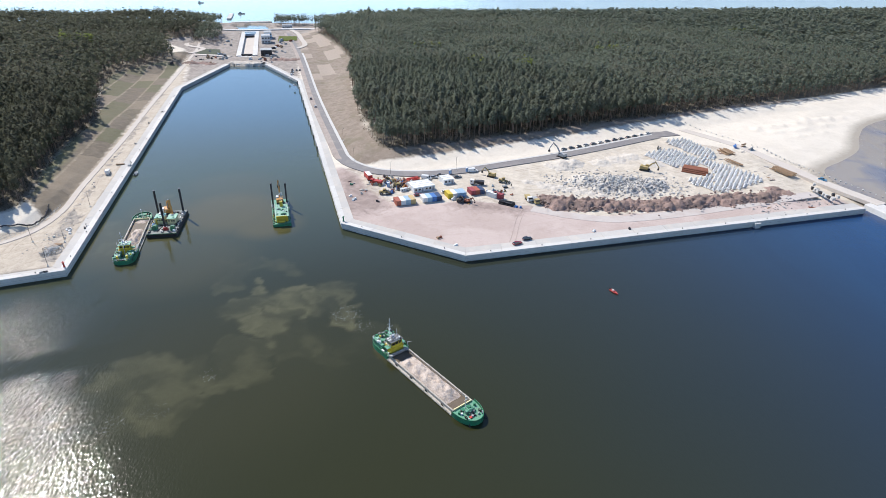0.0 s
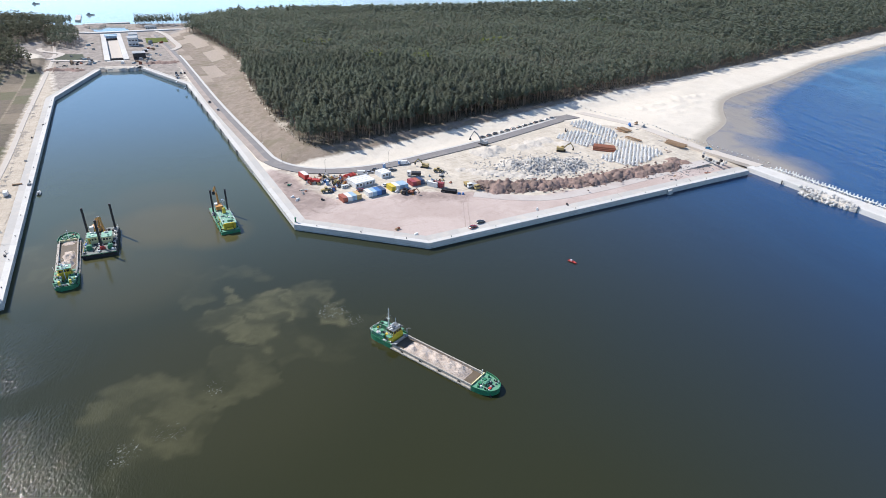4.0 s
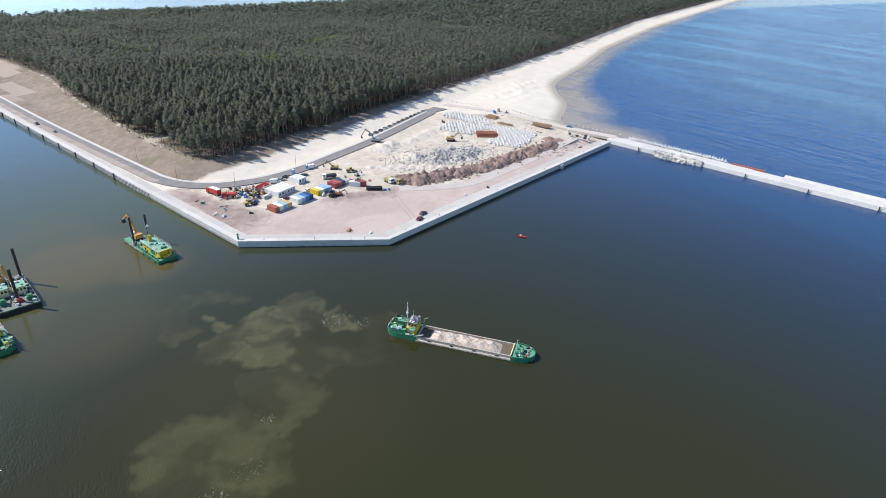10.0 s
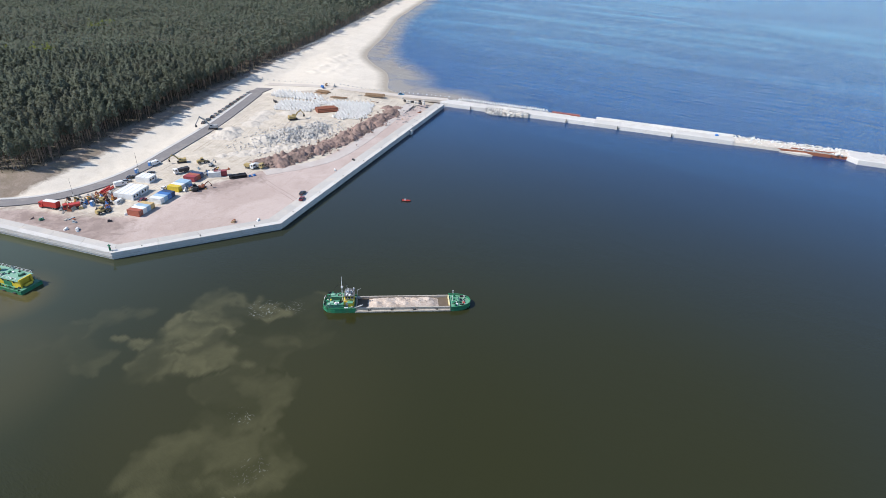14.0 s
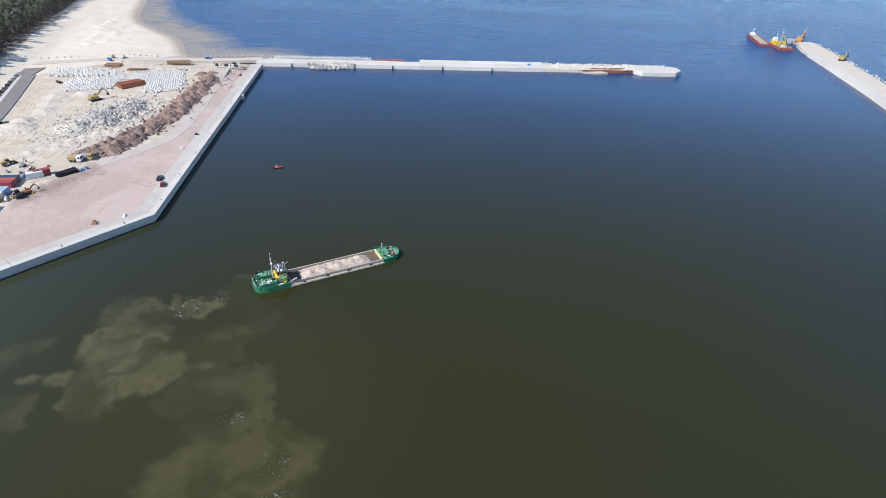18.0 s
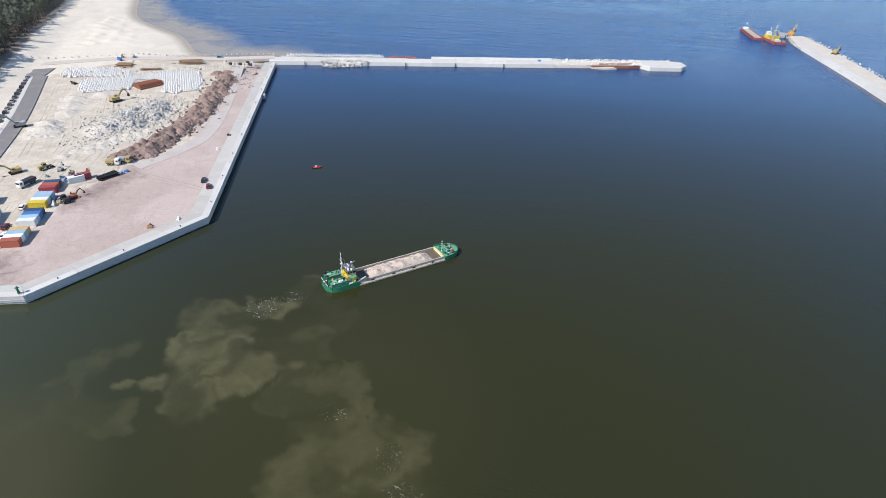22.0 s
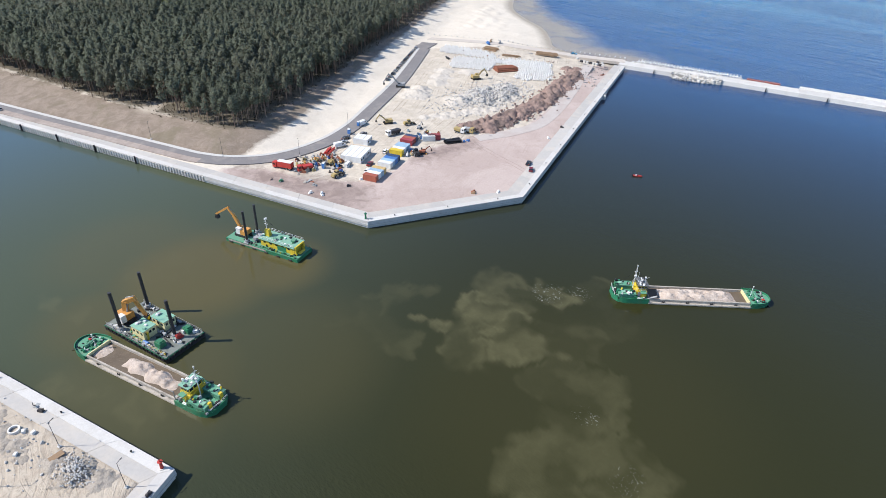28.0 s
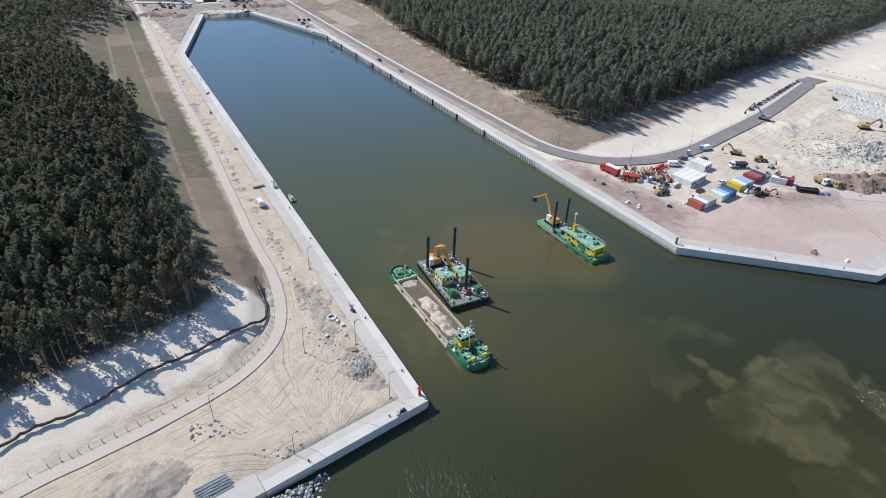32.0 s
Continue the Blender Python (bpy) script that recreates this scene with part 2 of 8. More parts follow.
def water_material():
    n = Nodes("murky_harbour_water")
    mapping = n.add("Mapping")
    n.put(mapping.inputs["Vector"], n.place())
    mapping.inputs["Rotation"].default_value = (0, 0, radians(28))
    mapping.inputs["Scale"].default_value = (1.0, 0.42, 1.0)
    cloud = n.noise(0.04, 4.0, 0.5, 0.9)
    wisps = n.noise(0.45, 5.0, 0.6, 1.0)
    large = n.noise(0.008, 3.0, 0.5)
    tone = n.mix(n.ramp(large, 0.35, 0.65), (0.0240, 0.0272, 0.0150), (0.0218, 0.0262, 0.0170))
    tone = n.mix(n.attr("murk"), tone, (0.0250, 0.0258, 0.0080))
    # canal turns paler and bluer northwards: sky reflection painted into its tone
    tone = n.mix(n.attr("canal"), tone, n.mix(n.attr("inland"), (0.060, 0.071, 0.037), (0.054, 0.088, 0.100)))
    streak_map = n.add("Mapping")
    n.put(streak_map.inputs["Vector"], n.place())
    streak_map.inputs["Rotation"].default_value = (0, 0, radians(62))
    streak_map.inputs["Scale"].default_value = (1.0, 0.22, 1.0)
    streak = n.noise(0.016, 5.0, 0.55, 0.8, streak_map.outputs[0])
    # part of the sea's blue is reflected sky, put into the base colour
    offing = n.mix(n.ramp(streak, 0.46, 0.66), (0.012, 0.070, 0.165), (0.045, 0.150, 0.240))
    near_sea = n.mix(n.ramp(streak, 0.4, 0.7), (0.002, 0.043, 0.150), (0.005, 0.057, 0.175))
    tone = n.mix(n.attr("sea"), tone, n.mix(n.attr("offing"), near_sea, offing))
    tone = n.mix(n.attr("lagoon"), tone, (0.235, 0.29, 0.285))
    tone = n.mix(n.ramp(n.attr("brown"), 0.0, 1.4), tone, (0.098, 0.080, 0.030))
    body = n.math("MULTIPLY", n.attr("silt"), n.math("ADD", 0.72, n.math("MULTIPLY", wisps, 0.56)))
    tone = n.mix(n.ramp(body, 0.04, 1.2), tone, (0.112, 0.104, 0.050))
    foam = n.math("MULTIPLY", n.ramp(n.noise(0.7, 5.0, 0.6, 2.0), 0.56, 0.66), n.attr("foam"))
    tone = n.mix(n.ramp(foam, 0.15, 1.0), tone, (0.30, 0.30, 0.25))
    shallow = n.math("MULTIPLY", n.attr("shallow"), n.math("ADD", 0.35, n.math("MULTIPLY", cloud, 1.4)))
    tone = n.mix(n.ramp(shallow, 0.15, 1.0), tone, (0.25, 0.205, 0.155))
    surf = n.math("MULTIPLY", n.ramp(n.noise(0.22, 6.0, 0.7, 1.5), 0.66, 0.70), n.ramp(n.attr("shallow"), 0.2, 0.5))
    tone = n.mix(n.math("MULTIPLY", surf, n.attr("sea")), tone, (0.6, 0.6, 0.57))
    ripple = n.noise(1.7, 2.0, 0.5, 0.2, mapping.outputs[0])
    chop = n.noise(0.16, 3.0, 0.5, 0.4, mapping.outputs[0])
    sparkle = n.math("MULTIPLY", n.math("MULTIPLY", n.noise(1.4, 2.0, 0.5, 0.0, mapping.outputs[0]), 0.9), n.attr("breeze"))
    rise = n.math("ADD", sparkle, n.math("ADD", n.math("MULTIPLY", ripple, 0.8), n.math("MULTIPLY", chop, 1.5)))
    long_map = n.add("Mapping")
    n.put(long_map.inputs["Vector"], n.place())
    long_map.inputs["Rotation"].default_value = (0, 0, radians(62))
    long_map.inputs["Scale"].default_value = (1.0, 0.2, 1.0)
    swell = n.noise(0.15, 3.0, 0.5, 0.5, long_map.outputs[0])
    rise = n.math("ADD", rise, n.math("MULTIPLY", n.math("MULTIPLY", swell, 4.2), n.math("POWER", n.attr("sea"), 6.0)))
    bump = n.add("Bump", Height=rise, Distance=0.35)
    n.put(bump.inputs["Strength"], n.math("ADD", n.ramp(n.math("POWER", n.attr("sea"), 4.0), -0.16, 1.2), n.math("MULTIPLY", n.attr("breeze"), 0.75)))
    n.put(n.bsdf.inputs["Normal"], bump.outputs[0])
    n.bsdf.inputs["IOR"].default_value = 1.333
    return n.done(tone, n.math("ADD", n.math("MULTIPLY", n.math("MAXIMUM", n.attr("sea"), n.math("MULTIPLY", n.attr("breeze"), 0.15)), 0.17), 0.08), 0.0, 0.46)


def foliage(name, a, b, c):
    n = Nodes(name)
    isle = n.add("NewGeometry").outputs["Random Per Island"]
    odd = n.add("ObjectInfo").outputs["Random"]
    stand = n.noise(0.03, 3.0, 0.6)
    col = n.mix(isle, a, b)
    col = n.mix(n.math("MULTIPLY", n.ramp(stand, 0.45, 0.75), 0.5), col, c)
    col = n.mix(n.math("MULTIPLY", odd, 0.25), col, tint(a, 0.7))
    n.done(col, 0.85, 0.0, 0.1)
    thin = n.add("BsdfTranslucent", Color=col)
    both = n.add("MixShader")
    both.inputs[0].default_value = 0.46
    n.tree.links.new(n.bsdf.outputs[0], both.inputs[1])
    n.tree.links.new(thin.outputs[0], both.inputs[2])
    n.tree.links.new(both.outputs[0], n.tree.nodes["Material Output"].inputs["Surface"])
    return n.mat


GROUND, WATER = ground_material(), water_material()
# needle green lifted in blue, with the haze over the woods put into the colour
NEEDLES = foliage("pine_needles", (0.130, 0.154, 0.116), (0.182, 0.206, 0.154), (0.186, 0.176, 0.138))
# darker, browner copy of the needles: the west wood's shade is in the colour
SHADED_NEEDLES = foliage("shaded_pine_needles", (0.082, 0.091, 0.062), (0.126, 0.134, 0.090), (0.128, 0.115, 0.086))
SPRING = foliage("young_leaves", (0.15, 0.19, 0.05), (0.24, 0.28, 0.08), (0.2, 0.2, 0.07))
BARK = worn("pine_bark", (0.26, 0.185, 0.14), 0.9, dirt=(0.08, 0.06, 0.05), amount=0.6)
CONCRETE = worn("pale_concrete", (0.545, 0.53, 0.50), 0.85, dirt=(0.40, 0.37, 0.33), amount=0.6, scale=0.25)
CONCRETE_WALL = worn("quay_face_concrete", (0.46, 0.47, 0.46), 0.85, dirt=(0.20, 0.20, 0.17), amount=0.75, scale=0.3)
APRON = worn("grey_apron_slab", (0.45, 0.43, 0.40), 0.88, dirt=(0.52, 0.465, 0.39), amount=0.7, scale=0.14)
ASPHALT = worn("dusty_asphalt", (0.185, 0.175, 0.172), 0.85, dirt=(0.32, 0.285, 0.25), amount=0.6, scale=0.16)
STEEL_DARK = worn("dark_steel", (0.045, 0.045, 0.05), 0.55, 0.3, dirt=(0.12, 0.08, 0.05), amount=0.4, scale=0.8)

# ---- shape helpers ----
class Shape:
    """Collects faces for one mesh."""

    def __init__(self):
        self.v, self.f = [], []

    def add(self, verts, faces):
        o = len(self.v)
        self.v += [tuple(p) for p in verts]
        self.f += [tuple(i + o for i in face) for face in faces]
        return self

    def box(self, x, y, z, sx, sy, sz, rz=0.0, taper=1.0):
        """A box that stands on z, turned by rz degrees; taper shrinks its top."""
        c, s = math.cos(radians(rz)), math.sin(radians(rz))
        pts = []
        for h, k in ((0, 1.0), (sz, taper)):
            for a, b in ((-1, -1), (1, -1), (1, 1), (-1, 1)):
                u, w = a * sx / 2 * k, b * sy / 2 * k
                pts.append((x + c * u - s * w, y + s * u + c * w, z + h))
        return self.add(pts, [(3, 2, 1, 0), (4, 5, 6, 7), (0, 1, 5, 4), (1, 2, 6, 5), (2, 3, 7, 6), (3, 0, 4, 7)])

    def rod(self, p, q, r0, r1=None, n=6):
        """A round bar from p to q."""
        p, q, r1 = Vector(p), Vector(q), r0 if r1 is None else r1
        d = (q - p).normalized()
        a = d.orthogonal().normalized()
        b = d.cross(a)
        ring = [(math.cos(2 * math.pi * i / n), math.sin(2 * math.pi * i / n)) for i in range(n)]
        pts = [p + (a * c + b * s) * r0 for c, s in ring] + [q + (a * c + b * s) * r1 for c, s in ring]
        faces = [(i, (i + 1) % n, n + (i + 1) % n, n + i) for i in range(n)]
        return self.add(pts, faces + [tuple(range(n))[::-1], tuple(range(n, 2 * n))])

    def beam(self, p, q, w, h):
        """A square bar from p to q, w across and h deep."""
        p, q = Vector(p), Vector(q)
        d = (q - p).normalized()
        side = d.cross(Vector((0, 0, 1)))
        side = side.normalized() if side.length > 1e-4 else Vector((1, 0, 0))
        up = side.cross(d)
        pts = [e + side * (a * w / 2) + up * (b * h / 2) for e in (p, q) for a, b in ((-1, -1), (1, -1), (1, 1), (-1, 1))]
        return self.add(pts, [(3, 2, 1, 0), (4, 5, 6, 7), (0, 1, 5, 4), (1, 2, 6, 5), (2, 3, 7, 6), (3, 0, 4, 7)])

    def prism(self, poly, z0, z1):
        """An upright body over an outline in counter-clockwise order."""
        n = len(poly)
        pts = [(x, y, z0) for x, y in poly] + [(x, y, z1) for x, y in poly]
        tris = geometry.tessellate_polygon([[Vector((x, y, 0)) for x, y in poly]])
        top = [tuple(n + i for i in t) for t in tris]
        return self.add(pts, top + [t[::-1] for t in tris] + [(i, (i + 1) % n, n + (i + 1) % n, n + i) for i in range(n)])

    def loft(self, rings):
        """Skin over rings of equal count, closed at both ends."""
        n = len(rings[0])
        faces = [(k * n + i, k * n + (i + 1) % n, (k + 1) * n + (i + 1) % n, (k + 1) * n + i) for k in range(len(rings) - 1) for i in range(n)]
        last = (len(rings) - 1) * n
        return self.add([p for r in rings for p in r], faces + [tuple(range(n))[::-1], tuple(range(last, last + n))])

    def mesh(self, name, material, outward=True):
        me = bpy.data.meshes.new(name)
        me.from_pydata(self.v, [], self.f)
        if outward:
            bm = bmesh.new()
            bm.from_mesh(me)
            bmesh.ops.recalc_face_normals(bm, faces=bm.faces)
            bm.to_mesh(me)
            bm.free()
        me.materials.append(material)
        return me


def part(name, shape, material, parent=None, label="", place=None):
    """Links a shape (or a ready mesh) as one object under a thing."""
    ob = new(name, shape.mesh(name, material) if isinstance(shape, Shape) else shape)
    if parent is not None:
        ob.parent = parent
    if place is not None:
        ob.matrix_basis = place
    return tagged(ob, label) if label else ob


def thing(name, label, category, group="", kind="", place=None):
    ob = new(name)
    if place is not None:
        ob.matrix_basis = place
    return tagged(ob, label, category, group, kind)


def cells(verts, faces, name, material, normals=None):
    """A mesh from numpy arrays; faces all of one count; normals, where given, soften the shading."""
    me = bpy.data.meshes.new(name)
    n, k = faces.shape
    me.vertices.add(len(verts))
    me.vertices.foreach_set("co", np.ascontiguousarray(verts, dtype=np.float32).ravel())
    me.loops.add(n * k)
    me.loops.foreach_set("vertex_index", np.ascontiguousarray(faces, dtype=np.int32).ravel())
    me.polygons.add(n)
    me.polygons.foreach_set("loop_start", np.arange(0, n * k, k, dtype=np.int32))
    me.update(calc_edges=True)
    if normals is not None:
        me.polygons.foreach_set("use_smooth", np.ones(n, bool))
        me.normals_split_custom_set_from_vertices(np.ascontiguousarray(normals, dtype=np.float32))
    me.materials.append(material)
    return me


def curve(points, n=6):
    """A rounded line through points."""
    pts = [Vector(points[0])] + [Vector(p) for p in points] + [Vector(points[-1])]
    out = []
    for a, b, c, d in zip(pts, pts[1:], pts[2:], pts[3:]):
        for k in range(n):
            t = k / n
            out.append(tuple(0.5 * (2 * b + (c - a) * t + (2 * a - 5 * b + 4 * c - d) * t * t + (3 * b - a - 3 * c + d) * t ** 3)))
    return out + [tuple(points[-1])]


# ---- the plan ----
A, B, KINK, C = (-41.3, 217.8), (8.2, 191.7), (21.8, 195.6), (185.6, 241.8)
L, LW = (-129.0, 176.5), (-162.5, 162.5)
KL, EL, ER, KR = (-199.3, 454.0), (-194.5, 551.0), (-164.0, 553.0), (-118.6, 484.4)
QUAY_EAST = [ER, KR, A, B, C]
QUAY_WEST = [EL, KL, L, LW]
SHORE_EAST = [C] + curve([(203, 254), (199, 275), (203, 296), (222, 312), (243, 332), (262, 362), (290, 392), (365, 436)], 4) + [(420, 472), (480, 511), (740, 646), (1160, 831), (2600, 1480)]
SHORE_WEST = [(-1600, -600), (-330, 45), (-230, 92), (-178, 126), (-160, 150), LW]
LAGOON = [(2600, 1900), (698, 1062), (171, 960), (-71, 920), (-150, 862), (-290, 850), (-353, 842), (-539, 800), (-1600, 420)]
LAND = QUAY_EAST[::1] + SHORE_EAST[1:] + LAGOON + SHORE_WEST[:-1] + QUAY_WEST[::-1]
WOOD_EAST = [(-28, 303), (2.5, 315.5), (62.5, 344), (103, 365), (151, 386), (220, 424), (278, 451), (466, 549), (736, 692), (1254, 920), (2500, 1470),
             (2500, 1850), (698, 1045), (171, 945), (-71, 905), (-120, 850), (-150, 790), (-150, 731), (-109, 632), (-83, 546), (-70, 450), (-50, 358), (-35, 308)]
WOOD_WEST = [(-1500, -430), (-307, 140), (-223.5, 188.5), (-207.5, 195.5), (-192.5, 203.5), (-177, 213), (-171.5, 219), (-174, 227), (-177, 239), (-187, 261), (-195, 288), (-201, 314), (-209, 352), (-223, 378),
             (-245, 425), (-263, 476), (-254, 523), (-241, 545), (-262, 590), (-300, 660), (-262, 700), (-300, 770), (-330, 828), (-539, 785), (-1500, 420)]
PAD = [(-44, 217), (8, 189), (190, 240), (183, 258), (119, 240), (64, 229), (37, 239), (10, 244), (-8, 239), (-24, 241), (-36, 255), (-41, 272), (-53, 286), (-58, 272)]
SITE = [(-50, 285), (-28, 273), (8, 279), (66, 309), (128, 346), (196, 300), (196, 262), (186, 254), (119, 240), (64, 229), (37, 239), (10, 244), (-8, 239), (-30, 236)]
SITE_WEST = [(-130, 178), (-199, 455), (-255, 610), (-246, 606), (-200, 390), (-168, 250), (-160, 214), (-172, 196), (-212, 172), (-260, 120), (-162, 163)]
HEATH_EAST = [(-150, 800), (-176, 735), (-150, 640), (-142, 600), (-90, 413), (-60, 317), (-46, 288), (-24, 293), (12.5, 309), (57.5, 332), (107.5, 359), (148, 379), (218, 417), (280, 448), (220, 426), (151, 388), (103, 367), (62, 346), (2, 317), (-28, 305), (-35, 312), (-50, 358), (-70, 450), (-83, 546), (-109, 640), (-150, 731), (-145, 790)]
HEATH_WEST = [(-253, 612), (-236.2, 550), (-199.8, 392), (-173.4, 282), (-161.4, 234), (-160, 217), (-175, 228), (-192, 290), (-210, 332), (-240, 416), (-270, 476), (-262, 530), (-258, 580)]
LOCK = [(-184, 591), (-199, 587), (-244, 752), (-229, 756)]
BASIN = [(-280, 822), (-240, 836), (-216, 782), (-252, 771)]
CLUMPS = [[(-266, 662), (-241, 652), (-250, 700), (-266, 738), (-280, 738), (-277, 700)], [(-288, 775), (-300, 846), (-338, 838), (-312, 772)],
          [(-222, 806), (-182, 814), (-182, 838), (-228, 846)], [(-176, 815), (-150, 800), (-125, 855), (-172, 850)]]
DUNES = [(175, 372), (190, 338), (232, 352), (285, 400), (268, 418), (205, 385)]
KERB_LINE = [(-300, 119), (-206.5, 171.8), (-181.3, 184), (-168.4, 192), (-160.6, 201.3), (-157.8, 212), (-158.8, 227.5), (-171.5, 282), (-199, 400), (-236, 560), (-292, 745)]
ROAD_LINE = [(-190, 745), (-146, 610), (-95, 430), (-61, 320), (-53, 297), (-31, 277.5), (-12, 276), (30, 291.5), (126, 346.5)]
BARE = [(-142, 600), (-118, 486), (-163, 556), (-196, 553), (-200, 460), (-232, 552), (-262, 620), (-300, 640), (-320, 800), (-280, 850), (-150, 845), (-148, 735)]
STAINED_EAST = [(4, 238), (16, 234), (34, 231), (40, 237), (30, 240), (16, 243), (6, 243)]
STAINED = [(-52, 280), (-44, 226), (-34, 226), (-24, 236), (-27, 246), (-38, 262), (-46, 282)]
GREEN_WEST = [(-204, 326), (-196, 310), (-186, 278), (-178, 248), (-184, 245), (-194, 280), (-203, 312)]


def edge_distance(x, y, line):
    """How far points lie from a line of stretches."""
    best = np.full(x.shape, 1e9)
    for (ax, ay), (bx, by) in zip(line[:-1], line[1:]):
        dx, dy = bx - ax, by - ay
        t = np.clip(((x - ax) * dx + (y - ay) * dy) / (dx * dx + dy * dy), 0, 1)
        best = np.minimum(best, np.hypot(x - ax - t * dx, y - ay - t * dy))
    return best


def inside(x, y, poly):
    hit = np.zeros(x.shape, bool)
    for (ax, ay), (bx, by) in zip(poly, poly[1:] + poly[:1]):
        if ay != by:
            hit ^= ((ay > y) != (by > y)) & (x < (bx - ax) * (y - ay) / (by - ay) + ax)
    return hit


def within(x, y, poly):
    """Distance to an outline, positive inside it."""
    return np.where(inside(x, y, poly), 1, -1) * edge_distance(x, y, poly + poly[:1])


def lumps(x, y, step, seed):
    """Smooth uneven values from -1 to 1."""
    rng = np.random.default_rng(seed)
    out = np.zeros(x.shape)
    for k in range(7):
        a, p = rng.uniform(0, 2 * math.pi, 2)
        s = 2 * math.pi / (step * rng.uniform(0.6, 1.7))
        out += np.sin((x * math.cos(a) + y * math.sin(a)) * s + p)
    return out / 4


def smooth(v, lo, hi):
    t = np.clip((v - lo) / (hi - lo), 0, 1)
    return t * t * (3 - 2 * t)


def land_height(x, y):
    wood = np.maximum(within(x, y, WOOD_EAST), within(x, y, WOOD_WEST))
    h = 2.42 + 4.0 * smooth(wood, -24, 3) + smooth(wood, 5, 60) * (2.0 + 2.5 * lumps(x, y, 70, 4))
    h += 0.12 * lumps(x, y, 9, 5) * smooth(wood, -40, -20)
    sea = np.minimum(edge_distance(x, y, SHORE_EAST), np.minimum(edge_distance(x, y, SHORE_WEST), edge_distance(x, y, LAGOON)))
    h = np.minimum(h, -0.3 + np.where(x < -100, 0.26, 0.075) * sea + 0.25 * lumps(x, y, 16, 6) * smooth(sea, 5, 30))
    flat = (within(x, y, PAD) > -1) | (edge_distance(x, y, KERB_LINE) < 4.5) | (edge_distance(x, y, ROAD_LINE) < 6.5)
    h = np.where(flat, np.minimum(h, 2.36), h)
    quay = np.minimum(edge_distance(x, y, QUAY_EAST), edge_distance(x, y, QUAY_WEST))
    land = inside(x, y, LAND)
    h = np.where(land & (quay < 9), np.minimum(h, 2.36), h)
    h = np.where(within(x, y, LOCK) > 0, -4.5, h)
    h = np.where(within(x, y, BASIN) > 0, -4.5, h)
    dune = within(x, y, DUNES)
    h += np.where(dune > 0, 0.9 * np.clip(lumps(x, y, 11, 8), 0, 1) * smooth(dune, 0, 12), 0)
    h = np.where(land & (quay > 3.0), h, np.where(land, -3.0, np.maximum(-4.0, -0.3 - 0.05 * sea)))
    h = np.where(~land & (quay < 30), -4.0, h)
    return h


def axis_lines(lo, hi, step, ends):
    mid = np.arange(lo, hi + step / 2, step)
    out, far = [], step
    a, b = [lo], [hi]
    while a[-1] > ends[0]:
        far = min(far * 1.18, 60)
        a.append(a[-1] - far)
    far = step
    while b[-1] < ends[1]:
        far = min(far * 1.18, 60)
        b.append(b[-1] + far)
    return np.concatenate([a[:0:-1], mid, b[1:]])


def sheet(name, material, xs, ys, height, layers):
    """A surface over a grid, with named values at its points."""
    x, y = np.meshgrid(xs, ys)
    z = height(x, y)
    idx = np.arange(x.size).reshape(x.shape)
    faces = np.stack([idx[:-1, :-1], idx[:-1, 1:], idx[1:, 1:], idx[1:, :-1]], -1).reshape(-1, 4)
    me = cells(np.stack([x, y, z], -1).reshape(-1, 3), faces, name, material)
    for key, values in layers(x, y, z).items():
        layer = me.attributes.new(key, "FLOAT", "POINT")
        layer.data.foreach_set("value", np.ascontiguousarray(values, dtype=np.float32).ravel())
    me.polygons.foreach_set("use_smooth", np.ones(len(faces), bool))
    return new(name, me)


def ground_layers(x, y, z):
    return {
        "forest": np.maximum(within(x, y, WOOD_EAST), within(x, y, WOOD_WEST)),
        "pad": within(x, y, PAD), "site": within(x, y, SITE), "west": within(x, y, SITE_WEST), "bare": within(x, y, BARE),
        "lane": np.where(x < -125 + (480 - y) * 0.26, edge_distance(x, y, KERB_LINE), edge_distance(x, y, ROAD_LINE)), "fan": np.arctan2(y - 166, x + 150) * 26, "fan_zone": 1 - smooth(np.hypot(x + 152, y - 180), 18, 34), "along": y * 0.973 - x * 0.23, "plots": np.where(x < -125 + (480 - y) * 0.26, 1.0, 0.0), "tiled": smooth(y, 430, 520),
        "heath": np.maximum(within(x, y, HEATH_EAST), within(x, y, HEATH_WEST)),
        "stained": np.maximum(within(x, y, STAINED), within(x, y, STAINED_EAST)), "patch": 5.0 - np.hypot(x + 45, (y - 350) * 1.1) + 2.0 * lumps(x, y, 8, 44), "green": within(x, y, GREEN_WEST), "height": z,
    }


def cloudy(x, y, step, seed):
    """Uneven values from 0 to 1 on a lattice of this step."""
    table = np.random.default_rng(seed).uniform(0, 1, (64, 64))
    u, w = x / step + 900.5, y / step + 900.5
    i, j = np.floor(u).astype(int), np.floor(w).astype(int)
    a, b = u - i, w - j
    a, b = a * a * (3 - 2 * a), b * b * (3 - 2 * b)
    at = lambda p, q: table[p % 64, q % 64]
    return (at(i, j) * (1 - a) + at(i + 1, j) * a) * (1 - b) + (at(i, j + 1) * (1 - a) + at(i + 1, j + 1) * a) * b


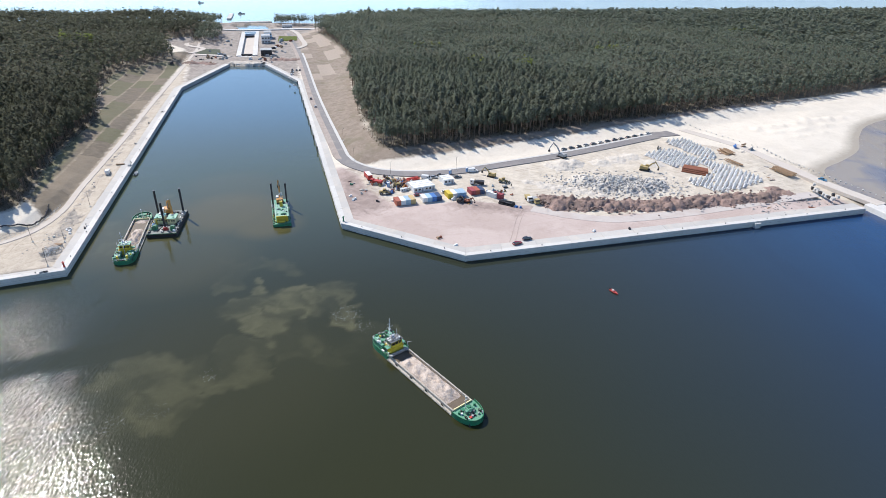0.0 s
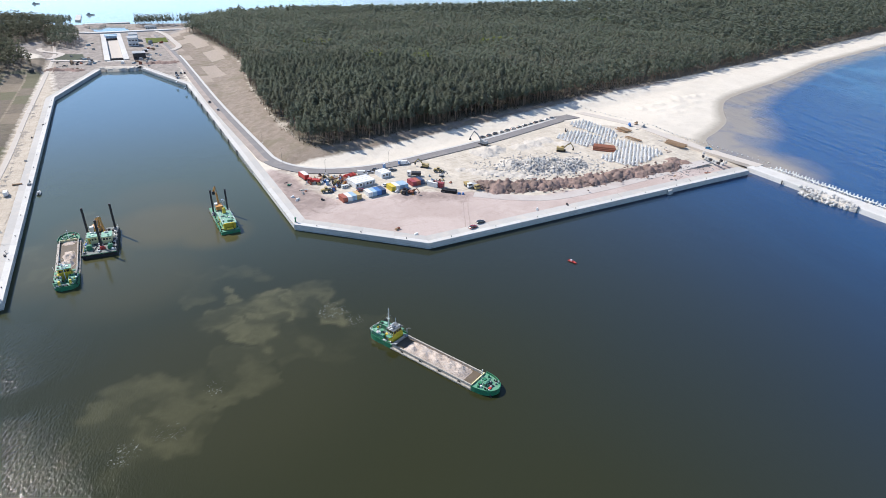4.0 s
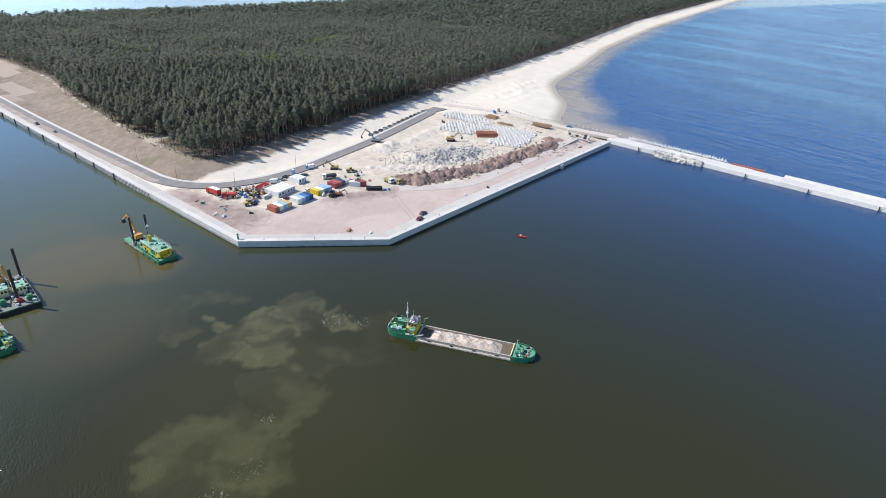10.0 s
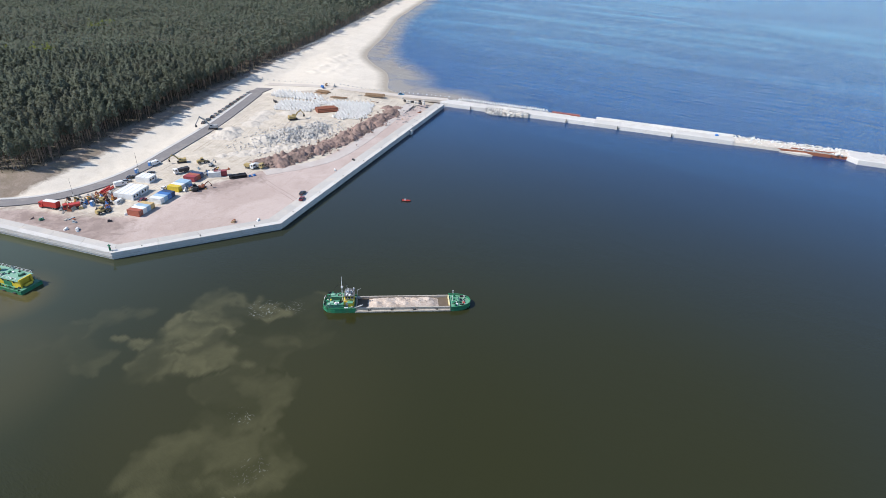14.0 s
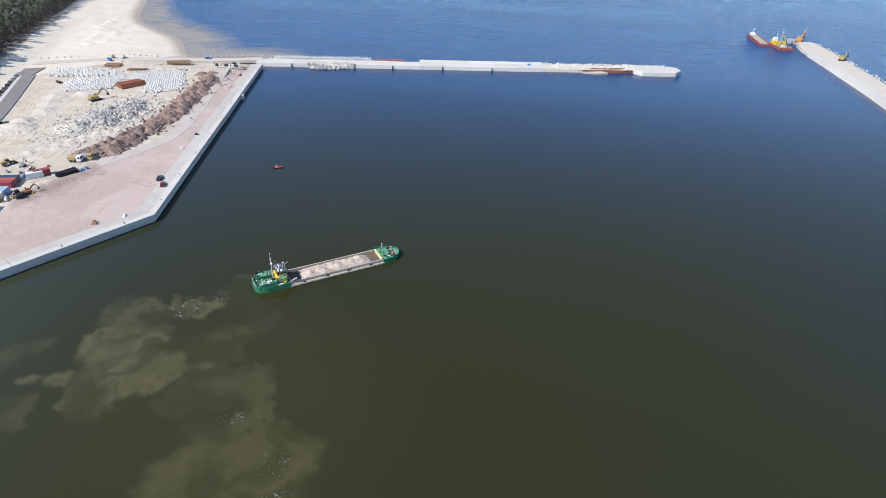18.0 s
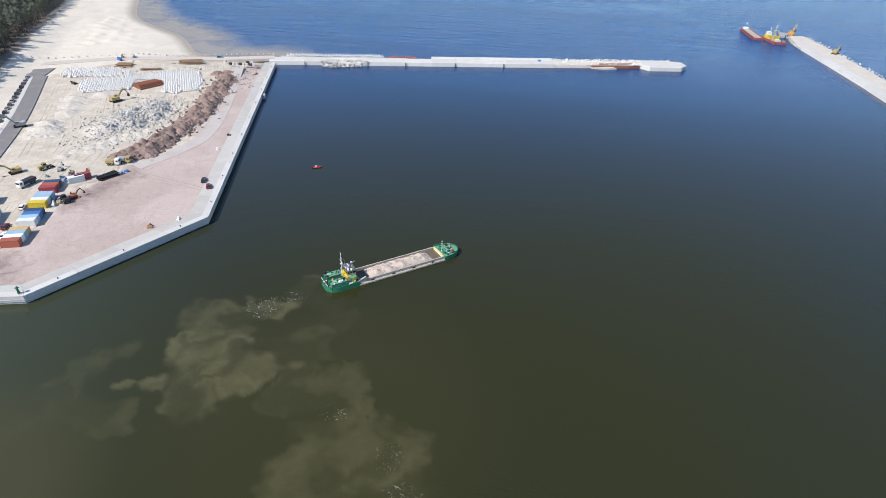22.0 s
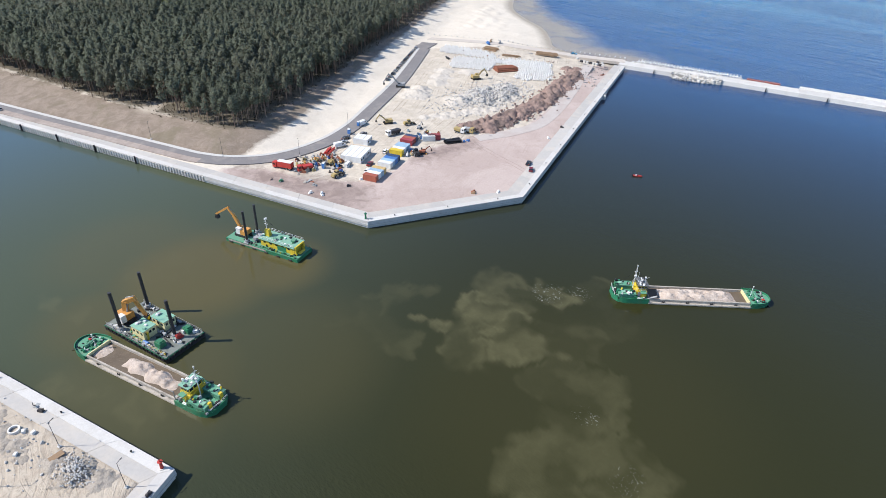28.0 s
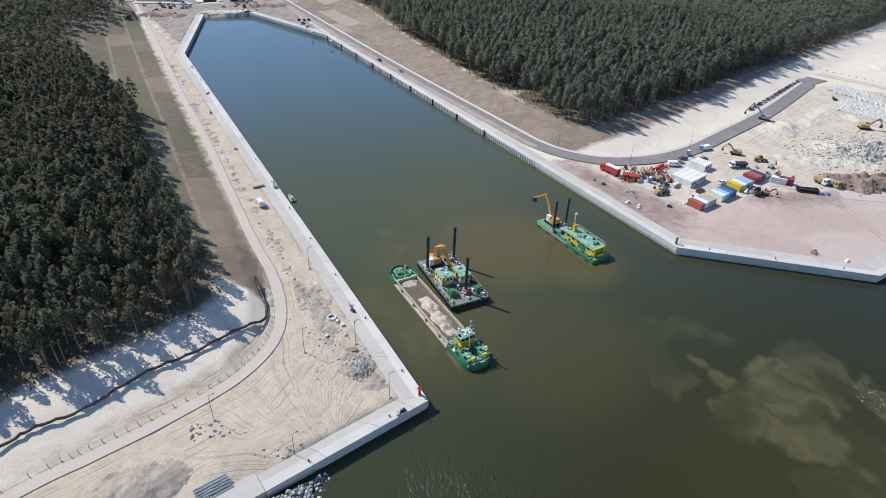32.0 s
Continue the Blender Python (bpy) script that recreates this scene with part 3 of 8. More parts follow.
def plume(x, y, spots):
    """Billowing clouds of silt round spots (x, y, radius, strength)."""
    wx = x + 9 * (cloudy(x, y, 11, 1) - .5) + 5 * (cloudy(x, y, 4.7, 2) - .5) + 2.4 * (cloudy(x, y, 2.1, 3) - .5)
    wy = y + 9 * (cloudy(x, y, 11, 4) - .5) + 5 * (cloudy(x, y, 4.7, 5) - .5) + 2.4 * (cloudy(x, y, 2.1, 6) - .5)
    puff = sum(k * np.abs(2 * cloudy(wx, wy, d, 20 + int(d)) - 1) for d, k in ((9, .5), (4.5, .3), (2.3, .2)))
    curl = smooth(0.6 * cloudy(wx, wy, 6.5, 31) + 0.4 * cloudy(wx, wy, 2.9, 32), 0.36, 0.74)
    out = np.zeros(x.shape)
    for cx, cy, r, k in spots:
        f = 1 - np.hypot(wx - cx, wy - cy) / (r * 1.12)
        out = np.maximum(out, k * (0.3 * smooth(f, -0.35, 0.6) + 0.7 * smooth(f + 0.7 * (puff - 0.42), 0.0, 0.25) * (0.12 + 0.88 * curl)))
    return out * (0.54 + 0.52 * puff)


def blobs(x, y, spots):
    out = np.zeros(x.shape)
    for cx, cy, r, k in spots:
        out = np.maximum(out, k * (1 - smooth(np.hypot(x - cx, y - cy), r * 0.35, r)))
    return out


SILT = [(-48, 166, 8, 1), (-46, 159, 8, .9), (-56, 155, 9, 1), (-60, 163, 7, .8), (-62, 171.5, 3.5, .9), (-64, 156, 6, .8), (-52, 149, 6, .8), (-36, 168, 8, .75), (-31, 160, 7, .65), (-31, 154, 4, 1)]
SILT_THIN = [(-42, 143, 9, .35), (-54, 138, 7, .55), (-57, 128, 8, .5), (-62, 137, 6, .5), (-61, 123, 6, .5), (-60, 187, 8, .35), (-70, 186, 7, .35), (-74, 176, 8, .4), (-25, 150, 4, .4), (-19, 147, 4, .4), (-13, 141, 4, .4), (-30, 140, 10, .18)]
SILT_DEEP = [(-74, 124, 10, .6), (-80, 118, 10, .6), (-72, 112, 10, .65), (-76, 105, 8, .6), (-68, 108, 7, .5), (-83, 127, 5, .5), (-88, 112, 6, .4)]
SILT_WEST = [(-127, 249, 4, .6), (-126, 240, 4, .4), (-132, 213, 8, .5), (-124, 200, 7, .5), (-128, 207, 7, .5), (-98, 246, 9, .2)]
MURK = [(-60, 110, 120, .9), (-20, 60, 90, .7), (-70, 30, 90, .6)]
BROWN = [(-120, 205, 34, .5), (-95, 190, 34, .3), (-92, 234, 32, 1), (-74, 222, 20, .9), (-118, 232, 22, .6), (-60, 130, 50, .12), (-100, 260, 30, .4)]
FOAM = [(-30, 156, 7, .9), (-24, 150, 5, .7), (-80, 107, 6, .7), (-71, 112, 6, .5), (-62, 126, 5, .5)]


def water_layers(x, y, z):
    shore = edge_distance(x, y, SHORE_EAST[1:])
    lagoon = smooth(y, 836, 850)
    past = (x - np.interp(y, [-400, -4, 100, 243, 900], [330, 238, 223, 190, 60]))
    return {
        # sea reaches into the harbour as painted sky reflection; inland does so up the canal
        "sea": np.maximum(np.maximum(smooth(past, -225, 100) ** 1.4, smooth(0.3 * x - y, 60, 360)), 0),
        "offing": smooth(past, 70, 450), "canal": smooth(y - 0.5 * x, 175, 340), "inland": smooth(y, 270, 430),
        "silt": plume(x, y, SILT + SILT_THIN + SILT_DEEP + SILT_WEST), "murk": blobs(x, y, MURK), "breeze": smooth(x, -148, -134) * (1 - smooth(x + 0.5 * (y - 120), -116, -66)) * (1 - smooth(y, 158, 182)) * smooth(y, 60, 88) * (0.25 + 0.75 * smooth(np.abs(y - 133 - 0.35 * (x + 100)), 2, 7)), "lagoon": lagoon, "brown": blobs(x, y, BROWN), "foam": blobs(x, y, FOAM),
        "shallow": 0.95 * (1 - smooth(shore / (1.0 - 0.5 * smooth(x, 250, 400)), 3, 46)) * (past > 2),
    }


GRID_X, GRID_Y = axis_lines(-300, 300, 2.0, (-1600, 2600)), axis_lines(120, 760, 2.0, (-700, 2000))
GRID_Z = land_height(*np.meshgrid(GRID_X, GRID_Y))
ground = sheet("ground", GROUND, GRID_X, GRID_Y, lambda x, y: GRID_Z, ground_layers)
tagged(ground, "pale sand, reddish gravel and brown forest floor of the spit", "ground", kind="structure")
def water_lines(lo, hi, fine, ends):
    """Lines 4 apart, closer where the silt lies."""
    wide = axis_lines(lo, hi, 4.0, ends)
    return np.concatenate([wide[wide < fine[0] - 0.4], np.arange(fine[0], fine[1], 0.8), wide[wide > fine[1] + 0.4]])


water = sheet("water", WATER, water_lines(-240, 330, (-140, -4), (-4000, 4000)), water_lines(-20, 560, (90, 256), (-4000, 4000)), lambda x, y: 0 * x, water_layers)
tagged(water, "olive green harbour water with pale silt plumes, bluer out at sea", "water", kind="structure")


# ---- quays and roads ----
def offset_line(line, d):
    """The line moved d metres to its left, with mitred corners."""
    out = []
    for i, p in enumerate(line):
        dirs = []
        if i > 0:
            dirs.append((Vector(p) - Vector(line[i - 1])).normalized())
        if i < len(line) - 1:
            dirs.append((Vector(line[i + 1]) - Vector(p)).normalized())
        normals = [Vector((-u.y, u.x)) for u in dirs]
        n = sum(normals, Vector((0, 0)))
        n.normalize()
        out.append(tuple(Vector(p) + n * (d / max(0.3, n.dot(normals[0])))))
    return out


def bend_line(line, gaps):
    """The line moved to its left by a distance of its own for each stretch."""
    out = []
    for i, p in enumerate(line):
        near = [(Vector(line[k + 1]) - Vector(line[k]), gaps[k]) for k in (i - 1, i) if 0 <= k < len(line) - 1]
        (ux, uy), d = near[0][0].normalized(), near[0][1]
        (wx, wy), e = near[-1][0].normalized(), near[-1][1]
        turn = ux * wy - uy * wx
        if abs(turn) < 1e-3:
            out.append((p[0] - uy * d, p[1] + ux * d))
        else:
            out.append((p[0] + (wx * d - ux * e) / turn, p[1] + (wy * d - uy * e) / turn))
    return out


def strip(shape, line, d0, d1, z0, z1):
    """A band along a line between two distances to its left."""
    a, b = offset_line(line, d0), offset_line(line, d1)
    for i in range(len(line) - 1):
        shape.prism([a[i], a[i + 1], b[i + 1], b[i]] if d1 > d0 else [b[i], b[i + 1], a[i + 1], a[i]], z0, z1)
    return shape


def cut(line, step):
    """A line split at about even steps."""
    out = [line[0]]
    for p, q in zip(line[:-1], line[1:]):
        n = max(1, round((Vector(q) - Vector(p)).length / step))
        out += [tuple(Vector(p).lerp(Vector(q), k / n)) for k in range(1, n + 1)]
    return out


def quay(name, line, side, apron, label):
    """A sheet-piled quay with a concrete cap in lengths and an apron behind it."""
    top = thing(name, label, "quay", kind="structure")
    whole = line if side > 0 else line
    part("wall_face", strip(Shape(), whole, 0.25 * side, 3.6 * side, -4, 1.3), CONCRETE_WALL, top, "stained concrete wall face")
    part("rubbing_strip", strip(Shape(), whole, -0.08 * side, 0.02 * side, 1.25, 1.42), CONCRETE_WALL, top, "thin grey rubbing strip along the wall")
    inner = offset_line(line, 2.2 * side)
    outer, back = offset_line(line, 0.0), bend_line(line, apron)
    for i in range(len(line) - 1):
        n = max(1, round((Vector(line[i + 1]) - Vector(line[i])).length / 14))
        for k in range(n):
            cap, slab = Shape(), Shape()
            gap = 0.035 / (Vector(line[i + 1]) - Vector(line[i])).length
            t0, t1 = k / n + gap, (k + 1) / n - gap

            def along(edge, t):
                return tuple(Vector(edge[i]).lerp(Vector(edge[i + 1]), t))

            cap.prism([along(outer, t0), along(outer, t1), along(inner, t1), along(inner, t0)], 0.7, 2.62)
            part("cap_beam", cap, CONCRETE, top)
            slab.prism([along(inner, t0), along(inner, t1), along(back, t1), along(back, t0)], 1.2, 2.47)
            part("apron_slab", slab, APRON, top)
    return top


quay("quay_east", QUAY_EAST, 1, (5.0, 5.5, 6.0, 6.5), "pale concrete quay wall round the gravel peninsula")
quay("quay_west", QUAY_WEST[::-1], 1, (4.2, 5.2, 5.0), "pale concrete quay wall along the sandy west bank")

ROAD_EAST = curve([(-190, 745), (-146, 610), (-95, 430), (-61, 320), (-53, 297), (-44, 285), (-31, 277.5), (-12, 276), (8, 281), (30, 291.5), (70, 312), (126, 346.5)])
road = part("road", strip(strip(Shape(), ROAD_EAST[:25], -0.2, 3.2, 2.0, 2.72), ROAD_EAST[24:], -3.2, 3.2, 2.0, 2.72), ASPHALT, None)
tagged(road, "grey dusty asphalt road along the canal and past the yard", "road", kind="structure")


VERGE = grainy("brown_gravel_verge", (0.30, 0.25, 0.22), (0.40, 0.345, 0.30), (0.22, 0.18, 0.155), 0.15, 0.95, 0.5, 0.2)
verge = part("road_verge", strip(Shape(), ROAD_EAST[:25], -3.6, -0.22, 2.0, 2.69), VERGE)
tagged(verge, "brown gravel verge between the road and the quay", "verge", kind="structure")


# ---- forest ----
def pine_arrays(seed, sprays, size=1.0, limbs=True):
    """A pine: a bare tapered trunk and a ragged crown of needle sprays. Returns points, triangles, stem and normals."""
    rng = np.random.default_rng(seed)
    tall = rng.uniform(13, 16.5)
    base = tall * rng.uniform(0.42, 0.58)
    n = sprays
    # sprays gather in tufts on a few whorls of limbs
    tufts = 34
    tt = np.sort(rng.uniform(0, 1, tufts))
    ta = np.cumsum(rng.uniform(1.6, 3.0, tufts))
    reach = (2.0 * (1 - tt ** 2.4) ** 0.65 * np.clip(tt * 4 + 0.6, 0, 1) + 0.25) * rng.uniform(0.7, 1.1, tufts) * rng.uniform(0.85, 1.15)
    pick = rng.integers(0, tufts, n)
    out = reach[pick] * np.sqrt(rng.uniform(0.06, 1.1, n))
    ang = ta[pick] + rng.normal(0, 0.5, n)
    z = base + (tall - base) * tt[pick] + rng.normal(0, 0.35, n) - 0.1 * out
    mid = np.stack([out * np.cos(ang), out * np.sin(ang), z], -1)
    face = (mid - (0, 0, base + 0.30 * (tall - base))) / (2.0, 2.0, 0.5 * (tall - base))
    soft = face + rng.normal(0, 0.28, (n, 3)) + (0, 0, 0.3)
    soft /= np.linalg.norm(soft, axis=1)[:, None]
    face = soft + rng.normal(0, 0.55, (n, 3))
    u = np.cross(face, rng.normal(size=(n, 3)))
    u /= np.linalg.norm(u, axis=1)[:, None]
    w = np.cross(face, u)
    w /= np.linalg.norm(w, axis=1)[:, None]
    long = rng.uniform(0.34, 0.72, n)[:, None] * size
    crown = np.stack([mid - u * long, mid + u * long * 0.8 - w * long * 0.45, mid + w * long * 0.75], 1)
    away = np.einsum("ij,ij->i", np.cross(crown[:, 1] - crown[:, 0], crown[:, 2] - crown[:, 0]), soft) < 0
    crown[away] = crown[away][:, [0, 2, 1]]
    stem = Shape().rod((0, 0, -1.0), (rng.uniform(-.3, .3), rng.uniform(-.3, .3), tall * 0.93), 0.2, 0.06, 4 if limbs else 3)
    for k in range(5 if limbs else 0):
        h, a = base * rng.uniform(0.75, 1.25), ta[k]
        stem.rod((0, 0, h), (1.4 * math.cos(a), 1.4 * math.sin(a), h + 0.7), 0.06, 0.03, 3)
    return crown.reshape(-1, 3), np.arange(3 * n).reshape(n, 3), stem, np.repeat(soft, 3, axis=0)


def scatter(poly, spacing, lo, hi, centre, seed, box):
    """Uneven places inside an outline, between two distances from a centre."""
    rng = np.random.default_rng(seed)
    x, y = np.meshgrid(np.arange(box[0], box[1], spacing), np.arange(box[2], box[3], spacing))
    x = (x + rng.uniform(-0.48, 0.48, x.shape) * spacing).ravel()
    y = (y + rng.uniform(-0.48, 0.48, y.shape) * spacing).ravel()
    far = np.hypot(x - centre[0], y - centre[1])
    keep = (far >= lo) & (far < hi) & (np.hypot(x + 45, y - 350) > 8) & (within(x, y, poly) > 1.0 + 3.0 * lumps(x, y, 24, 15) + rng.uniform(-2.0, 2.0, x.shape)) & (rng.uniform(0, 1, x.shape) > 0.06)
    return np.stack([x[keep], y[keep]], -1)


def edge_grow(x, y):
    """Trees at the wood's edge stay lower."""
    return 0.84 + 0.16 * smooth(np.maximum(within(x, y, WOOD_EAST), within(x, y, WOOD_WEST)), 0, 22)


def wood(name, places, templates, material, label, seed, swell=1.0, category="forest"):
    """Many trees in one mesh of crowns and one of trunks."""
    rng = np.random.default_rng(seed)
    cv, cf, cn, tv, tf, nv, nt = [], [], [], [], [], 0, 0
    kind = rng.integers(0, len(templates), len(places))
    height = land_height(places[:, 0], places[:, 1])
    for k, (crown, faces, stem, soft) in enumerate(templates):
        here = kind == k
        m = int(here.sum())
        if not m:
            continue
        turn, grow = rng.uniform(0, 2 * np.pi, m), rng.uniform(0.86, 1.10, m) * edge_grow(places[here, 0], places[here, 1])
        c, s = np.cos(turn)[:, None], np.sin(turn)[:, None]
        for pts, store in ((crown, 0), (np.array(stem.v), 1)):
            gx = grow[:, None] * (swell if store == 0 else 1.0)
            X = (pts[None, :, 0] * c - pts[None, :, 1] * s) * gx + places[here, 0][:, None]
            Y = (pts[None, :, 0] * s + pts[None, :, 1] * c) * gx + places[here, 1][:, None]
            Z = pts[None, :, 2] * grow[:, None] + height[here][:, None]
            V = np.stack([X, Y, Z], -1).reshape(-1, 3)
            F = faces if store == 0 else np.array([f for f in stem.f if len(f) == 4])
            if store == 0:
                cv.append(V)
                cn.append(np.stack([soft[None, :, 0] * c - soft[None, :, 1] * s, soft[None, :, 0] * s + soft[None, :, 1] * c, np.repeat(soft[None, :, 2], m, 0)], -1).reshape(-1, 3))
                cf.append((F[None] + (np.arange(m) * len(pts))[:, None, None]).reshape(-1, F.shape[1]) + nv)
                nv += len(V)
            else:
                tv.append(V)
                tf.append((F[None] + (np.arange(m) * len(pts))[:, None, None]).reshape(-1, 4) + nt)
                nt += len(V)
    top = thing(name, label, category, kind="stuff")
    part("crowns", cells(np.concatenate(cv), np.concatenate(cf), "crowns", material, np.concatenate(cn)), None, top)
    part("trunks", cells(np.concatenate(tv), np.concatenate(tf), "trunks", BARK), None, top)
    return top


NEAR = [pine_arrays(10 + k, 230) for k in range(6)]
FAR = [pine_arrays(30 + k, 40, 1.75, False) for k in range(5)]
DISTANT = [pine_arrays(40 + k, 28, 2.3, False) for k in range(5)]
HUB = (-110, 180)
east_near = scatter(WOOD_EAST, 3.25, 0, 330, HUB, 1, (-140, 230, 290, 520))
west_near = scatter(WOOD_WEST, 3.45, 0, 260, HUB, 2, (-380, -150, 60, 460))

def single_trees(places, count, centre, group, needles):
    far = np.hypot(places[:, 0] - centre[0], places[:, 1] - centre[1])
    order = np.argsort(far)
    rng = random.Random(5)
    made = []
    for k, (crown, faces, stem, soft) in enumerate(NEAR):
        crown_me = cells(crown, faces, "crown", needles, soft)
        stem_me = stem.mesh("trunk", BARK)
        tree = thing("pine_tree", "tall pine with a bare trunk and ragged dark crown", "tree", group)
        part("trunk", stem_me, None, tree)
        part("crown", crown_me, None, tree)
        made.append(tree)
    for n, i in enumerate(order[:count]):
        x, y = places[i]
        z = float(land_height(np.array([x]), np.array([y]))[0])
        m = pose(x, y, z, 0, 0, rng.uniform(0, 360))
        s = rng.uniform(0.8, 1.1) * float(edge_grow(np.array([x]), np.array([y]))[0])
        tree = made[n] if n < len(made) else copy_thing(made[rng.randrange(len(made))], m)
        tree.matrix_basis = m @ Matrix.Scale(s, 4)
    return places[order[count:]]


east_near = single_trees(east_near, 160, (-10, 290), "pines at the edge of the east wood", NEEDLES)
west_near = single_trees(west_near, 140, (-165, 205), "pines at the edge of the west wood", SHADED_NEEDLES)
wood("pine_wood", east_near, NEAR, NEEDLES, "dense dark green pine wood behind the beach", 3, 1.15)
wood("pine_wood", west_near, NEAR, SHADED_NEEDLES, "dense dark pine wood beside the west bank", 4, 1.15)
wood("pine_wood", scatter(WOOD_EAST, 3.6, 330, 640, HUB, 5, (-160, 540, 300, 830)), FAR, NEEDLES, "dense pine wood further along the spit", 6, 1.1)
wood("pine_wood", scatter(WOOD_EAST, 6.6, 640, 2300, HUB, 7, (-160, 2300, 300, 1800)), DISTANT, NEEDLES, "far pine wood reaching along the coast", 8, 1.75)
wood("pine_wood", scatter(WOOD_WEST, 5.2, 260, 900, HUB, 9, (-700, -200, 100, 860)), FAR, SHADED_NEEDLES, "far pine wood west of the lock", 10, 1.35)
wood("pine_wood", np.concatenate([scatter(c, 4.0, 0, 2000, HUB, 70 + k, (-345, -120, 640, 860)) for k, c in enumerate(CLUMPS)]), FAR, NEEDLES, "small stands of pines round the lock", 13, 1.15)

GLADES = [(30, 470, 16), (62, 482, 12), (-20, 560, 14), (150, 560, 18), (-330, 560, 16), (330, 700, 20), (-420, 330, 15)]
leafy = np.concatenate([np.stack([cx + rr * np.cos(aa), cy + 0.6 * rr * np.sin(aa)], -1) for cx, cy, r in GLADES
                        for rr, aa in [(r * np.sqrt(np.random.default_rng(int(cx + 999)).uniform(0, 1, 16)), np.random.default_rng(int(cy)).uniform(0, 6.28, 16))]])
wood("birch_clump", leafy, FAR, SPRING, "fresh yellow-green birches among the pines", 12, 1.25)


def undergrowth(poly, box, seed, label, n=42000, tall=1.7):
    """Low brown and green scrub under and before the first trees."""
    rng = np.random.default_rng(seed)
    x, y = rng.uniform(box[0], box[1], n), rng.uniform(box[2], box[3], n)
    deep = within(x, y, poly)
    keep = (deep > -1.5 + 2.0 * lumps(x, y, 9, seed)) & (deep < 22) & (lumps(x, y, 6, seed + 1) > -0.35)
    x, y = x[keep], y[keep]
    n = len(x)
    mid = np.stack([x, y, land_height(x, y) + rng.uniform(0.1, tall, n) * rng.uniform(0.3, 1, n)], -1)
    u, w = rng.normal(size=(n, 3)), rng.normal(size=(n, 3))
    u /= np.linalg.norm(u, axis=1)[:, None]
    w /= np.linalg.norm(w, axis=1)[:, None]
    size = rng.uniform(0.25, 0.7, n)[:, None]
    pts = np.stack([mid - u * size, mid + w * size * 0.7, mid + u * size], 1).reshape(-1, 3)
    ob = new("undergrowth", cells(pts, np.arange(3 * n).reshape(n, 3), "undergrowth", SCRUB))
    tagged(ob, label, "undergrowth", kind="stuff")


SCRUB = foliage("brown_scrub", (0.05, 0.042, 0.030), (0.105, 0.085, 0.06), (0.075, 0.078, 0.048))
undergrowth(WOOD_EAST, (-75, 240, 295, 440), 61, "brown scrub along the edge of the east wood")
undergrowth(WOOD_WEST, (-300, -160, 120, 480), 62, "brown scrub along the edge of the west wood", 95000, 5.0)

# ---- vessels ----
HULL_GREEN = worn("hull_green_paint", (0.022, 0.175, 0.085), 0.5, dirt=(0.13, 0.10, 0.07), amount=0.45, scale=0.5)
DECK_GREEN = worn("deck_green_paint", (0.10, 0.29, 0.185), 0.65, dirt=(0.20, 0.19, 0.15), amount=0.6, scale=0.7)
DECK_GREY = worn("grey_green_deck", (0.17, 0.19, 0.17), 0.75, dirt=(0.06, 0.055, 0.05), amount=0.8, scale=0.6)
ROOF_MINT = worn("mint_roof_paint", (0.21, 0.41, 0.30), 0.6, dirt=(0.24, 0.23, 0.18), amount=0.4, scale=0.7)
YELLOW = worn("yellow_paint", (0.62, 0.46, 0.04), 0.5, dirt=(0.25, 0.15, 0.06), amount=0.35, scale=0.8)
CREAM = worn("cream_paint", (0.66, 0.60, 0.33), 0.55, dirt=(0.35, 0.27, 0.15), amount=0.35, scale=0.8)
DUSTY = worn("dusty_yellow_machine_paint", (0.40, 0.30, 0.12), 0.7, dirt=(0.34, 0.28, 0.21), amount=0.7, scale=1.0)
ORANGE = worn("orange_machine_paint", (0.56, 0.27, 0.065), 0.5, dirt=(0.20, 0.12, 0.06), amount=0.4, scale=1.0)
WHITE = worn("white_paint", (0.72, 0.72, 0.70), 0.5, dirt=(0.42, 0.38, 0.32), amount=0.35, scale=0.6)
ROOF_DARK = worn("dark_grey_roof_paint", (0.12, 0.125, 0.125), 0.6, dirt=(0.25, 0.23, 0.2), amount=0.5, scale=0.9)
GREY = worn("grey_paint", (0.33, 0.34, 0.34), 0.6, dirt=(0.2, 0.17, 0.14), amount=0.4, scale=0.7)
COAMING = worn("scuffed_coaming", (0.42, 0.38, 0.325), 0.75, dirt=(0.15, 0.14, 0.12), amount=0.9, scale=0.8)
RED = worn("red_paint", (0.46, 0.045, 0.035), 0.5, dirt=(0.25, 0.1, 0.07), amount=0.3, scale=0.8)
BLACK = worn("black_rubber_and_steel", (0.02, 0.02, 0.022), 0.6, dirt=(0.08, 0.07, 0.06), amount=0.5, scale=0.9)
BLUE = worn("blue_paint", (0.045, 0.16, 0.42), 0.5, dirt=(0.2, 0.2, 0.2), amount=0.3, scale=0.8)
RUST = worn("rusty_steel", (0.28, 0.105, 0.06), 0.8, dirt=(0.15, 0.06, 0.04), amount=0.6, scale=0.8)
CARGO = grainy("wet_sand_cargo", (0.46, 0.375, 0.31), (0.56, 0.48, 0.415), (0.30, 0.235, 0.185), 0.35, 0.9, 0.8, 0.3)
CARGO_WET = grainy("muddy_water_and_sand", (0.105, 0.08, 0.055), (0.135, 0.105, 0.075), (0.18, 0.145, 0.11), 0.3, 0.6, 0.2, 0.1)
_g = Nodes("dark_window_glass")
GLASS = _g.done((0.02, 0.025, 0.03), 0.08, 0.0, 0.6)


